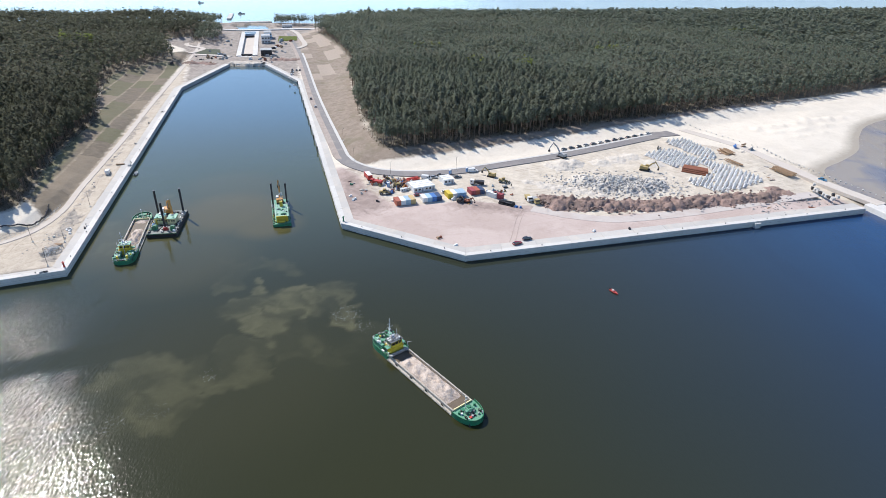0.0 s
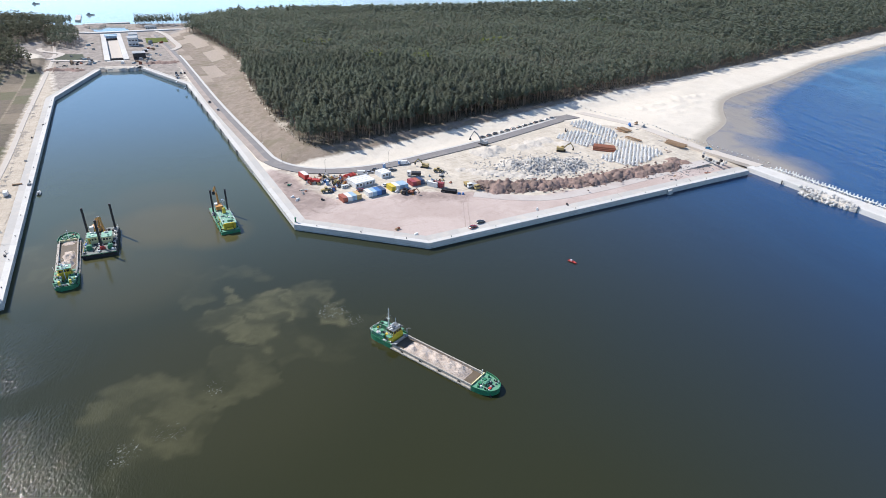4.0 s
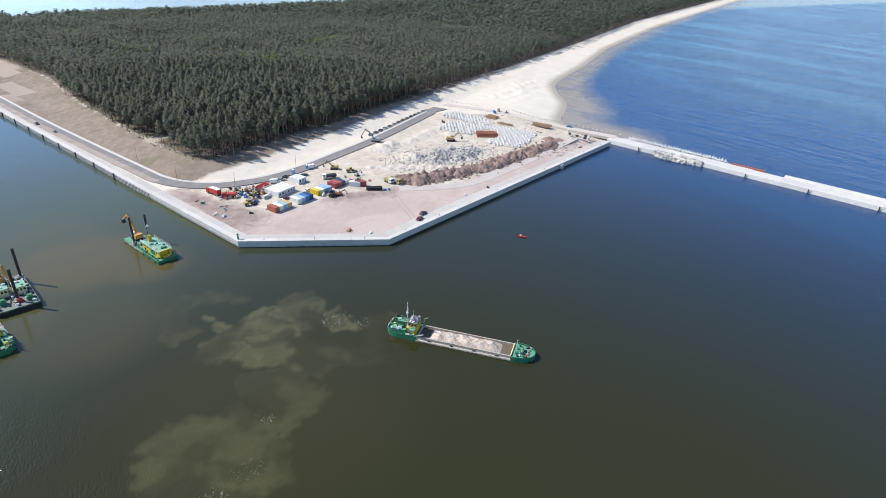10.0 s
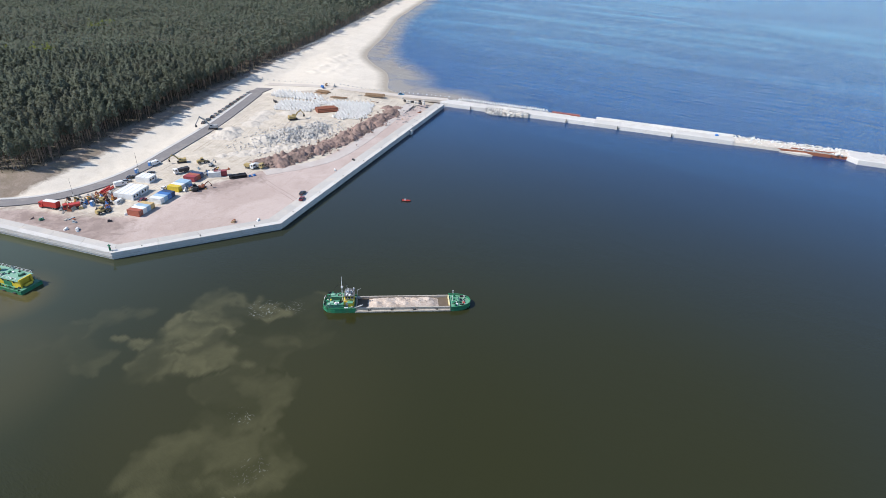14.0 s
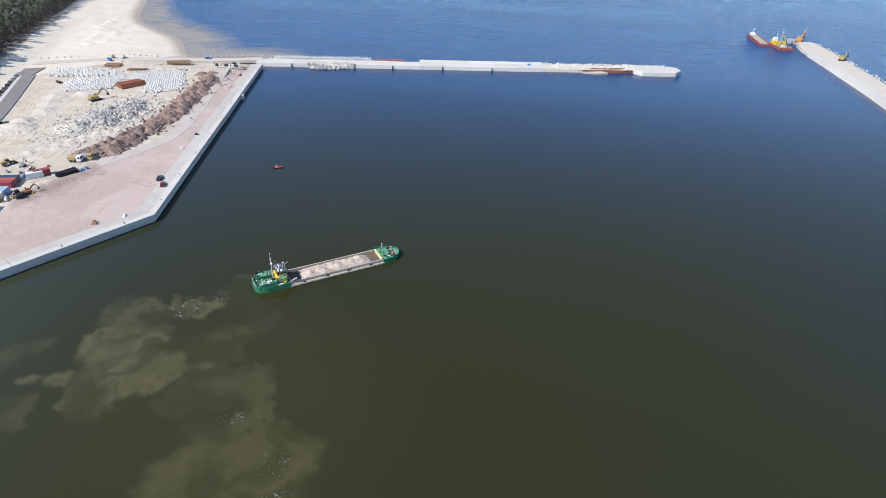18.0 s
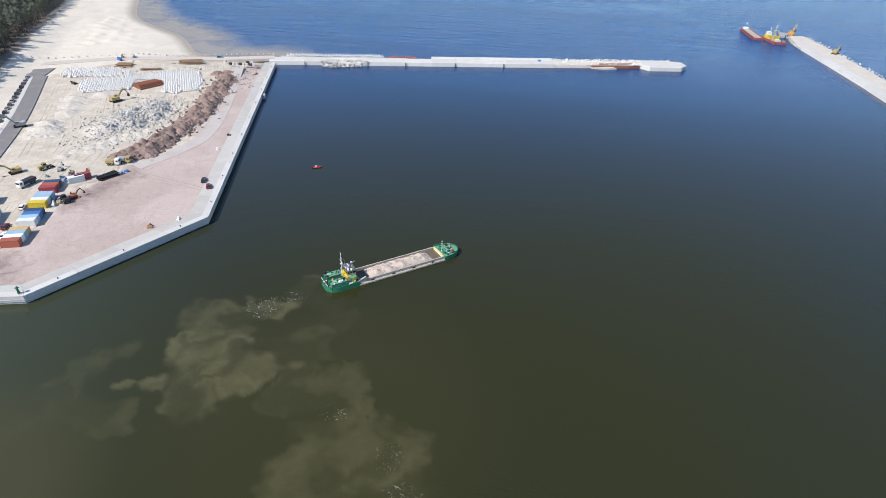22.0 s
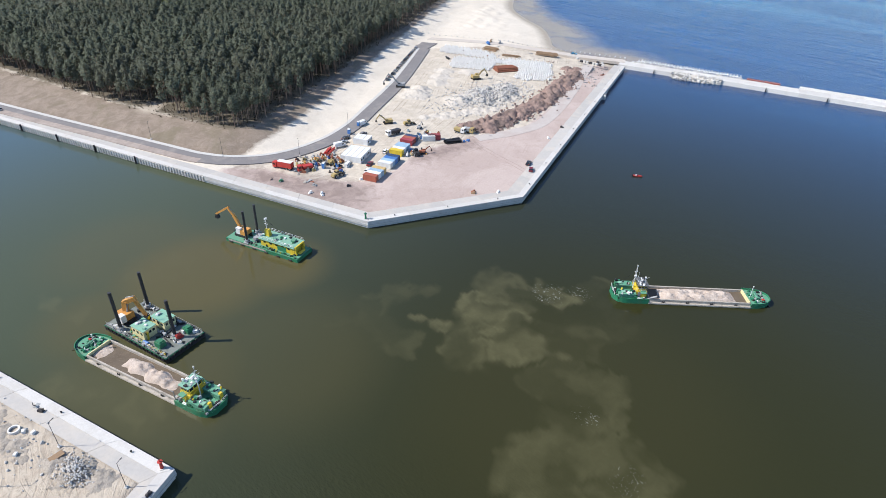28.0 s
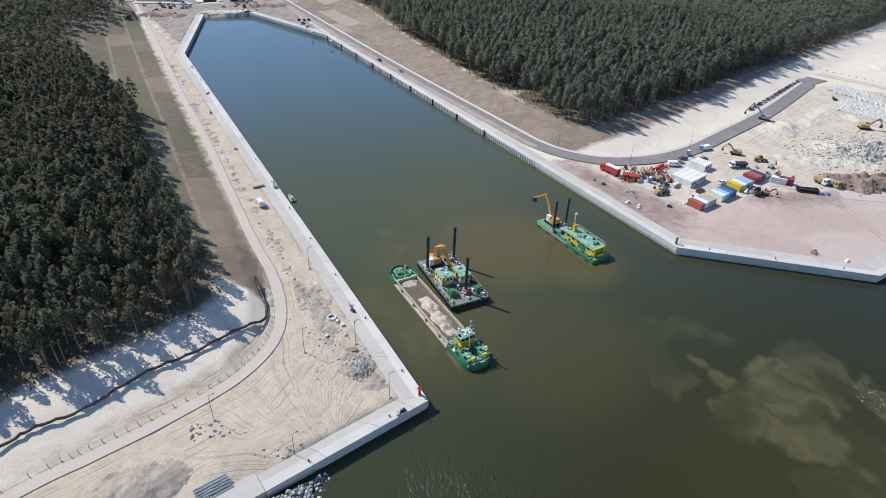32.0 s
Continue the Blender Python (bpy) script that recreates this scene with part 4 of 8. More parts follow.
def ship_outline(length, half, stern, bow, a, b, n=8):
    """The deck's outline between two stations, round at stern and bow."""
    def wide(x):
        if x < stern:
            return half * (0.42 + 0.58 * math.sqrt(max(0, 1 - ((stern - x) / stern) ** 2)))
        if x > length - bow:
            return half * math.sqrt(max(0.0, 1 - ((x - length + bow) / bow) ** 2.3)) * 0.97 + 0.03 * half
        return half
    xs = [a + (b - a) * i / n for i in range(n + 1)]
    if b >= length - 0.01:
        xs = [a + (b - a) * math.sin(i / n * math.pi / 2) for i in range(n + 1)]
    return [(x, -wide(x)) for x in xs] + [(x, wide(x)) for x in reversed(xs)]


def bulwark(outline, z0, z1, thick):
    """A low wall along an open outline."""
    s = Shape()
    inner = []
    cx = sum(p[0] for p in outline) / len(outline)
    for x, y in outline:
        d = Vector((cx - x, -y))
        d.normalize()
        inner.append((x + d.x * thick, y + d.y * thick))
    return s.loft([[(*o, z0), (*o, z1), (*i, z1), (*i, z0)] for o, i in zip(outline, inner)])


def heap_mesh(name, length, wide, tall, material, seed, step=0.5, shape=None, base=0.0):
    """A lumpy heap over a rectangle; shape(u, v) gives its height from 0 to 1."""
    nx, ny = max(6, int(length / step)), max(5, int(wide / step))
    x, y = np.meshgrid(np.linspace(0, length, nx + 1), np.linspace(-wide / 2, wide / 2, ny + 1))
    u, v = x / length, 2 * y / wide
    z = shape(u, v) if shape else np.clip(1 - v ** 2, 0, 1) * np.clip(1 - (2 * u - 1) ** 4, 0, 1)
    z = base + tall * z * (1 + 0.28 * lumps(x, y, 2.6, seed) + 0.16 * lumps(x, y, 1.2, seed + 1)) + 0.04 * lumps(x, y, 1.6, seed + 2)
    idx = np.arange(x.size).reshape(x.shape)
    faces = np.stack([idx[:-1, :-1], idx[:-1, 1:], idx[1:, 1:], idx[1:, :-1]], -1).reshape(-1, 4)
    return cells(np.stack([x, y, z], -1).reshape(-1, 3), faces, name, material)


def bitt(x, y, z):
    s = Shape()
    for d in (-0.3, 0.3):
        s.rod((x + d, y, z), (x + d, y, z + 0.55), 0.14, n=6)
    return s.box(x, y, z, 1.0, 0.4, 0.08)


def rail(points, z, h=1.0):
    s = Shape()
    for p, q in zip(points[:-1], points[1:]):
        for k in (0.5, 1.0):
            s.rod((*p, z + h * k), (*q, z + h * k), 0.035, n=4)
    for p in points:
        s.rod((*p, z), (*p, z + h), 0.04, n=4)
    return s


def hopper_barge(place, length, seed, roof, house, fill, label):
    """A self-propelled hopper barge: raised green ends, a long open hold with sand, a wheelhouse aft."""
    top = thing("hopper_barge", label, "barge", place=place)
    h, a, b = 3.75, 9.6, length - 6.4
    part("hull_middle", Shape().prism([(a - .2, -h), (b + .2, -h), (b + .2, h), (a - .2, h)], -1.2, 0.55), COAMING, top, "scuffed low side deck")
    part("hull_stern", Shape().prism(ship_outline(length, h, 3.9, 6, 0, a), -1.2, 1.05), HULL_GREEN, top)
    part("hull_bow", Shape().prism(ship_outline(length, h, 3.9, 6.2, b, length), -1.2, 1.1), HULL_GREEN, top)
    part("stern_deck", Shape().prism([(x * 0.98 + 0.1, y * 0.93) for x, y in ship_outline(length, h, 3.9, 6, 0.2, a)], 1.04, 1.10), DECK_GREEN, top)
    part("bow_deck", Shape().prism([(x - 0.12, y * 0.92) for x, y in ship_outline(length, h, 3.9, 6.2, b + .2, length)], 1.09, 1.15), DECK_GREEN, top)
    half = ship_outline(length, h, 3.9, 6.2, b, length)
    part("bow_bulwark", bulwark(half, 1.1, 1.6, 0.16), HULL_GREEN, top)
    sterns = ship_outline(length, h, 3.9, 6, 0, a)
    k = len(sterns) // 2
    part("stern_bulwark", bulwark(sterns[k:] + sterns[:k], 1.05, 1.6, 0.14), HULL_GREEN, top)
    for s in (-1, 1):
        part("coaming", Shape().box((a + b) / 2, s * 3.05, 0.4, b - a, 0.35, 0.95), COAMING, top)
        part("rubbing_strake", Shape().box((a + b) / 2, s * 3.8, 0.15, b - a, 0.14, 0.3), COAMING, top)
        for i in range(4):
            x = a + 4 + (b - a - 8) * i / 3
            part("bollard", Shape().rod((x - .25, s * 3.45, 0.55), (x - .25, s * 3.45, 0.95), 0.13).rod((x + .25, s * 3.45, 0.55), (x + .25, s * 3.45, 0.95), 0.13).box(x, s * 3.45, 0.54, 0.8, 0.3, 0.1), BLACK, top)
    for x in (a + 0.15, b - 0.15):
        part("bulkhead", Shape().box(x, 0, 0.4, 0.3, 5.8, 1.15), CREAM if x > a + 1 else COAMING, top)
    part("hold_floor", Shape().box((a + b) / 2, 0, -0.5, b - a - .3, 5.8, 1.12), CARGO_WET, top, "wet sandy hold floor")
    me = heap_mesh("sand_load", b - a - 0.8, 5.7, 1.25, CARGO, seed, 0.3, fill, 0.52)
    part("sand_load", me, None, top, "pale sand heaped in the open hold", pose(a + 0.4, 0, 0))
    # aft houses
    before = set(top.children)
    for s in (-1, 1):
        part("deckhouse", Shape().box(3.6, s * 2.05, 1.8, 4.6, 2.0, 1.45).box(3.6, s * 2.05, 3.25, 4.8, 2.2, 0.1), DECK_GREEN, top)
        part("hatch", Shape().box(2.6, s * 2.05, 3.35, 1.1, 1.0, 0.22), ROOF_MINT, top)
        part("vent", Shape().rod((4.8, s * 2.1, 3.3), (4.8, s * 2.1, 4.0), 0.22, 0.3), HULL_GREEN, top)
        part("funnel", Shape().box(1.3, s * 1.6, 1.8, 0.7, 0.8, 2.0, taper=0.85), YELLOW if house is YELLOW and roof is ROOF_MINT else HULL_GREEN, top)
        part("life_raft", Shape().rod((6.3, s * 3.3, 2.2), (7.4, s * 3.3, 2.2), 0.3, n=8), WHITE, top)
        part("bollard", bitt(1.6, s * 3.1, 1.8), BLACK, top)
    part("mooring_winch", Shape().rod((1.0, -0.7, 2.2), (1.0, 0.7, 2.2), 0.3, n=8).box(1.0, 0, 1.8, 0.9, 0.5, 0.6), BLACK, top)
    cabin = part("wheelhouse", Shape().box(7.6, 0, 1.8, 3.0, 4.4, 1.9).box(7.8, 0, 3.7, 2.4, 3.6, 1.7, taper=0.94), house, top)
    part("roof", Shape().box(7.8, 0, 5.4, 3.0, 4.2, 0.14), roof, cabin)
    for s in (-1, 1):
        for i in range(3):
            part("window", Shape().box(6.9 + i * 0.85, s * 1.79, 4.25, 0.62, 0.06, 0.75), GLASS, cabin)
            part("window", Shape().box(7.8 + s * 1.19, (i - 1) * 1.1, 4.25, 0.06, 0.85, 0.75), GLASS, cabin)
    part("door", Shape().box(7.0, -2.22, 1.85, 0.75, 0.06, 1.6), GREY, cabin)
    part("searchlight", Shape().rod((8.9, 0.9, 5.5), (8.9, 0.9, 6.1), 0.07).box(8.95, 0.9, 6.1, 0.45, 0.4, 0.4), WHITE, top)
    part("radar", Shape().rod((7.4, -0.4, 5.5), (7.4, -0.4, 6.5), 0.08).box(7.4, -0.4, 6.5, 0.25, 1.6, 0.22), WHITE, top)
    mast = part("mast", Shape().rod((5.6, 0, 1.8), (5.6, 0, 10.6), 0.13, 0.06, 8).rod((5.6, -1.0, 8.2), (5.6, 1.0, 8.2), 0.06).rod((5.6, -.7, 9.3), (5.6, .7, 9.3), 0.05)
                .box(5.6, 0, 7.3, 0.6, 0.6, 0.25).box(5.6, 0, 10.5, 0.22, 0.22, 0.4), WHITE, top, "tall white signal mast")
    part("stay", Shape().rod((5.6, 0, 9.8), (1.0, 0, 3.2), 0.03, n=4).rod((5.6, 0, 9.8), (8.8, 1.4, 5.5), 0.03, n=4).rod((5.6, 0, 9.8), (8.8, -1.4, 5.5), 0.03, n=4), BLACK, mast)
    part("gangway", Shape().box(9.7, 2.6, 1.8, 1.6, 0.7, 0.25).beam((9.2, -2.8, 1.9), (11.6, -3.3, 3.1), 0.6, 0.12), GREY, top)
    part("davit", Shape().rod((9.8, 3.2, 1.8), (9.8, 3.2, 4.2), 0.1).rod((9.8, 3.2, 4.2), (11.0, 3.5, 4.6), 0.08), GREY, top)
    gear = random.Random(seed)
    for i in range(46):
        x, y = gear.uniform(0.8, 9.2), gear.choice((-1, 1)) * gear.uniform(0.2, 3.3)
        high = 3.35 if 1.5 < x < 5.6 and abs(y) > 1.1 else 1.8
        part("deck_gear", Shape().box(x, y, high, gear.uniform(0.25, 0.8), gear.uniform(0.25, 0.7), gear.uniform(0.2, 0.7), gear.uniform(0, 90), 0.8), gear.choice((BLACK, GREY, WHITE, HULL_GREEN, BLACK, YELLOW, STEEL_DARK)), top)
    for i in range(12):
        part("roof_gear", Shape().box(6.6 + 0.2 * i, gear.uniform(-1.8, 1.8), 5.5, gear.uniform(0.3, 0.7), gear.uniform(0.3, 0.8), gear.uniform(0.15, 0.4)), gear.choice((BLACK, WHITE, GREY)), cabin)
    for s in (-1, 1):
        part("bridge_rail", rail([(6.0, s * 2.1), (7.4, s * 2.15), (8.9, s * 2.1)], 3.7, 0.9), WHITE if seed == 11 else YELLOW, cabin)
        part("side_step", Shape().box(5.9, s * 2.9, 1.8, 0.9, 0.8, 0.9).box(5.2, s * 2.9, 1.8, 0.6, 0.8, 0.5), HULL_GREEN, top)
        part("side_rail", rail([(0.9, s * 2.95), (3.0, s * 3.35), (5.5, s * 3.55), (8.6, s * 3.6)], 1.75, 0.9), HULL_GREEN, top)
    part("bridge_wing", Shape().box(8.0, 0, 3.62, 1.6, 6.2, 0.12), DECK_GREEN, cabin)
    part("aerial", Shape().rod((7.0, 1.4, 5.5), (7.0, 1.4, 7.6), 0.04, n=4).rod((8.2, -1.5, 5.5), (8.2, -1.5, 7.0), 0.04, n=4), WHITE, cabin)
    part("stern_rail", rail([(0.3, -2.4), (0.1, 0), (0.3, 2.4)], 2.45, 0.6), WHITE, top)
    for ob in set(top.children) - before:
        ob.location.z = -0.7
    # foredeck
    before = set(top.children)
    part("windlass", Shape().rod((b + 2.6, -1.0, 2.55), (b + 2.6, 1.0, 2.55), 0.34, n=8).box(b + 2.6, 0, 2.05, 1.1, 0.8, 0.6).box(b + 2.6, 1.2, 2.05, 0.7, 0.3, 0.9).box(b + 2.6, -1.2, 2.05, 0.7, 0.3, 0.9), DECK_GREEN, top)
    for s in (-1, 1):
        part("capstan", Shape().rod((b + 1.6, s * 2.5, 2.05), (b + 1.6, s * 2.5, 2.7), 0.35, 0.26, 8), HULL_GREEN, top)
        part("bollard", bitt(b + 3.9, s * 2.2, 2.05), BLACK, top)
        part("anchor", Shape().rod((length - 1.5, s * 2.0, 2.0), (length - 0.9, s * 2.5, 0.9), 0.12).beam((length - 1.2, s * 2.1, 0.9), (length - 0.4, s * 2.8, 0.9), 0.2, 0.25), BLACK, top)
        part("hatch", Shape().box(b + 1.2, s * 1.0, 2.05, 0.9, 0.9, 0.3), HULL_GREEN, top)
    for i in range(24):
        part("deck_gear", Shape().box(b + gear.uniform(0.8, 5.0), gear.uniform(-2.6, 2.6), 2.05, gear.uniform(0.25, 0.7), gear.uniform(0.25, 0.6), gear.uniform(0.15, 0.5), gear.uniform(0, 90), 0.8), gear.choice((BLACK, GREY, HULL_GREEN, STEEL_DARK, WHITE)), top)
    part("fore_mast", Shape().rod((b + 1.0, 0, 2.0), (b + 1.0, 0, 5.6), 0.1, 0.06).rod((b + 1.0, -.45, 4.8), (b + 1.0, .45, 4.8), 0.05).box(b + 1.0, 0, 5.5, 0.25, 0.25, 0.35), WHITE, top)
    part("life_buoy", Shape().box(b + 4.3, -1.1, 2.05, 0.7, 0.7, 0.25), RED, top)
    for ob in set(top.children) - before:
        ob.location.z = -0.9
    return top


def full_load(u, v):
    return np.clip(1 - np.abs(v) ** 3, 0, 1) * np.clip((u - 0.10) * 9, 0, 1) * np.clip((0.90 - u) * 9, 0, 1)


def ridge_load(u, v):
    """Sand tipped in lobes along one side of the hold, and a little at the bow."""
    wander = 0.16 * lumps(u * 40, v * 2, 9, 77)
    ridge = np.exp(-((v + 0.12 - 0.2 * u + wander) / (0.52 + 0.14 * lumps(u * 40, v * 3, 6, 78))) ** 4)
    return ridge * np.clip((u - 0.08) * 9, 0, 1) * np.clip((0.70 - u) * 10, 0, 1) * (0.8 + 0.3 * lumps(u * 40, v * 3, 5, 79)) + 0.35 * np.clip((u - 0.87) * 12, 0, 1) * np.clip(1 - np.abs(v), 0, 1)


def heading(a, b):
    return math.degrees(math.atan2(b[1] - a[1], b[0] - a[0]))


hopper_barge(pose(-18.3, 143.4, 0, 0, 0, heading((-18, 143), (10, 109))), 44.0, 11, ROOF_DARK, YELLOW, full_load,
             "green hopper barge under way, open hold heaped with pale sand")
hopper_barge(pose(-114.2, 185.2, 0, 0, 0, heading((-114.3, 186), (-124.9, 226.5))), 44.3, 12, ROOF_MINT, YELLOW, ridge_load,
             "green hopper barge half full of sand, moored beside the dredging pontoon")


def tyre(x, y, z, across):
    s = Shape()
    n = 10
    rings = []
    for r, d in ((0.5, -0.14), (0.5, 0.14), (0.26, 0.14), (0.26, -0.14)):
        rings.append([((x + r * math.cos(2 * math.pi * i / n), y + d, z + r * math.sin(2 * math.pi * i / n)) if across else
                       (x + d, y + r * math.cos(2 * math.pi * i / n), z + r * math.sin(2 * math.pi * i / n))) for i in range(n)])
    pts = [p for ring in rings for p in ring]
    return s.add(pts, [(k * n + i, k * n + (i + 1) % n, ((k + 1) % 4) * n + (i + 1) % n, ((k + 1) % 4) * n + i) for k in range(4) for i in range(n)])


def spud(parent, x, y, z0, z1, r=0.42):
    pole = part("spud_leg", Shape().rod((x, y, -6), (x, y, z1), r, n=10), STEEL_DARK, parent, "tall black steel spud leg")
    part("spud_collar", Shape().rod((x, y, z0), (x, y, z0 + 1.1), r + 0.3, n=10).box(x, y, z0, 1.6, 1.6, 0.3), GREY, pole)


def excavator_arm(parent, root, elbow, tip, paint, thick=0.55, bucket=1.0):
    """A two-part boom with its cylinders and a bucket."""
    root, elbow, tip = Vector(root), Vector(elbow), Vector(tip)
    mid = (root + elbow) / 2 + Vector((0, 0, 0.12 * (elbow - root).length))
    boom = part("boom", Shape().beam(root, mid, thick * 0.9, thick * 1.2).beam(mid, elbow, thick * 0.8, thick), paint, parent)
    part("stick", Shape().beam(elbow + (elbow - tip).normalized() * 0.6, tip, thick * 0.6, thick * 0.75), paint, boom)
    part("cylinder", Shape().rod(root + Vector((0, 0, 0.3)), mid + Vector((0, 0, -0.2)), 0.13, n=6), GREY, boom)
    part("cylinder", Shape().rod(mid + Vector((0, 0, thick)), elbow + Vector((0, 0, 0.35)), 0.11, n=6), GREY, boom)
    out = (tip - root) * Vector((1, 1, 0))
    out.normalize()
    side = Vector((-out.y, out.x, 0)) * 0.55 * bucket
    a, b, c, d = tip, tip + Vector((0, 0, -1.1 * bucket)) + out * 0.1, tip + Vector((0, 0, -1.1 * bucket)) - out * 0.9 * bucket, tip - out * 0.5 * bucket
    rings = [[p - side for p in (a, b, c, d)], [p + side for p in (a, b, c, d)]]
    part("bucket", Shape().loft(rings), BLACK, boom)
    return boom


def dredge_pontoon():
    """A backhoe dredging pontoon with three spuds, two cabins and a folded excavator."""
    o, e = Vector((-116.9, 206.8)), Vector((-121.0, 229.0))
    top = thing("backhoe_dredger", "grey-green dredging pontoon with three black spud legs and cream cabins", "dredger", place=pose(-115.2, 206.6, 0, 0, 0, heading((-115, 207), (-119.2, 229))))
    n, w = 22.5, 11.2
    cy = -w / 2
    hull = Shape().loft([[(x, y, z) for x, y in ((0, -w), (n, -w), (n, 0), (0, 0))] for z in (-1.2, 1.55)])
    part("pontoon", hull, STEEL_DARK, top, "dark steel pontoon hull")
    part("deck", Shape().box(n / 2, cy, 1.55, n - 0.3, w - 0.3, 0.06), DECK_GREY, top)
    for i in range(15):
        part("tyre_fender", tyre(0.9 + i * 1.45, 0.16, 1.0, True), BLACK, top)
    for i in range(7):
        part("tyre_fender", tyre(-0.16, -0.8 - i * 1.55, 1.0, False), BLACK, top)
    part("edge_stripe", Shape().box(n / 2, 0.02, 1.35, n, 0.06, 0.22).box(0, cy, 1.35, 0.06, w, 0.22), HULL_GREEN, top)
    spud(top, 17.2, -1.0, 1.6, 13.0), spud(top, 19.2, -10.2, 1.6, 12.6), spud(top, 4.2, -6.2, 1.6, 12.8)
    for x, y, sx, sy, h, r in ((11.2, -3.2, 4.4, 3.4, 2.7, 0), (10.2, -8.0, 4.6, 3.2, 2.6, 0)):
        house = part("cabin", Shape().box(x, y, 1.6, sx, sy, h), CREAM, top, "cream steel cabin with mint roof")
        part("roof", Shape().box(x, y, 1.6 + h, sx + 0.3, sy + 0.3, 0.14), ROOF_MINT, house)
        for i in range(3):
            part("window", Shape().box(x - 1.4 + i * 1.4, y + sy / 2 + 0.01, 3.0, 0.7, 0.06, 0.7), GLASS, house)
            part("window", Shape().box(x - sx / 2 - 0.01, y - 1.0 + i * 0.95, 3.0, 0.06, 0.6, 0.7), GLASS, house)
        part("roof_vent", Shape().box(x + 1.2, y, 1.74 + h, 0.7, 0.7, 0.4), GREY, house)
    part("ladder", Shape().beam((8.7, -2.2, 1.6), (8.3, -2.2, 4.2), 0.5, 0.08), YELLOW, top)
    for x, y, s in ((4.5, -2.3, 2.0), (3.2, -9.2, 1.9)):
        part("engine_housing", Shape().box(x, y, 1.6, s, s * 0.85, 1.5).box(x, y, 3.1, s * 0.7, s * 0.6, 0.25), HULL_GREEN, top)
    part("winch", Shape().rod((3.4, -7.2, 2.3), (3.4, -5.6 - 0.2, 2.3), 0.55, n=10).box(3.4, -6.5, 1.6, 1.4, 1.9, 0.5), RED, top, "red winch drum")
    part("tank", Shape().rod((7.0, -0.9, 2.1), (8.6, -0.9, 2.1), 0.45, n=8), BLUE, top)
    rng = random.Random(3)
    for i in range(200):
        x, y = rng.uniform(1, 21), rng.choice((rng.uniform(-5.7, -5.0), rng.uniform(-10.8, -9.9), rng.uniform(-0.9, -0.5), rng.uniform(-10.5, -0.6) if i % 2 else -5.3))
        if 7.6 < x < 13.6 and (-9.8 < y < -6.2 or -5.0 < y < -1.3) or x > 16.8 and -7 < y < -2:
            continue
        part("deck_gear", Shape().box(x, y, 1.6, rng.uniform(0.3, 1.1), rng.uniform(0.3, 0.7), rng.uniform(0.2, 0.8), rng.uniform(0, 90)), rng.choice((GREY, BLACK, COAMING, STEEL_DARK, DECK_GREEN, WHITE, BLACK, GREY)), top)
    part("deck_rail", rail([(0.3, -0.5), (6, -0.5), (12, -0.5)], 1.6), YELLOW, top)
    part("mast", Shape().rod((11.0, -5.6, 1.6), (11.0, -5.6, 7.4), 0.09, 0.05).rod((11.0, -6.2, 6.4), (11.0, -5.0, 6.4), 0.05), WHITE, top)
    for y in (-0.35, -w + 0.35):
        part("edge_rail", rail([(0.4 + 2.7 * i, y) for i in range(9)], 1.6, 0.9), GREY, top)
    for y in (-3.2, -8.0):
        part("stairway", Shape().beam((13.4, y + 1.2, 1.7), (14.9, y + 1.2, 1.7), 0.7, 0.1).beam((13.3, y + 1.2, 4.2), (14.8, y + 1.2, 1.8), 0.6, 0.1), YELLOW, top)
    for x, y in ((9.6, -2.4), (11.8, -4.2), (9.0, -8.6), (11.4, -7.4), (10.4, -3.4), (12.6, -2.6)):
        part("roof_box", Shape().box(x, y, 4.38, 0.7, 0.6, 0.4, 20, 0.85), WHITE if x > 10 else ROOF_MINT, top)
    part("hose", Shape().rod((2, -3.6, 1.75), (6.5, -4.6, 1.75), 0.16, n=6).rod((6.5, -4.6, 1.75), (7.2, -9.6, 1.75), 0.16, n=6), BLACK, top)
    # excavator
    ex = part("excavator_base", Shape().rod((19.0, -4.6, 1.6), (19.0, -4.6, 2.6), 1.7, n=14).box(19.0, -4.6, 1.6, 4.4, 4.4, 0.35), STEEL_DARK, top)
    part("excavator_house", Shape().box(19.4, -4.0, 2.6, 3.4, 3.0, 1.7).box(20.6, -4.0, 2.7, 1.1, 3.1, 1.4), ORANGE, top, "orange excavator house")
    part("excavator_cab", Shape().box(18.3, -2.5, 2.7, 1.6, 1.3, 2.0), WHITE, top)
    boom = part("boom", Shape().beam((19.6, -4.6, 3.4), (19.2, -4.8, 7.2), 1.0, 1.2).beam((19.2, -4.8, 7.0), (16.6, -6.2, 8.3), 0.9, 1.1), ORANGE, top)
    part("stick", Shape().beam((17.2, -5.9, 8.4), (15.4, -6.9, 3.0), 0.6, 0.8), ORANGE, boom)
    part("cylinder", Shape().rod((19.0, -4.2, 3.2), (18.4, -5.0, 7.2), 0.16).rod((18.6, -5.0, 8.4), (16.9, -6.1, 8.9), 0.14), GREY, boom)
    part("bucket", Shape().loft([[(15.4, y, 3.2), (15.9, y, 1.9), (14.7, y, 1.8), (14.6, y, 2.8)] for y in (-7.6, -6.2)]), BLACK, boom)
    return top


dredge_pontoon()


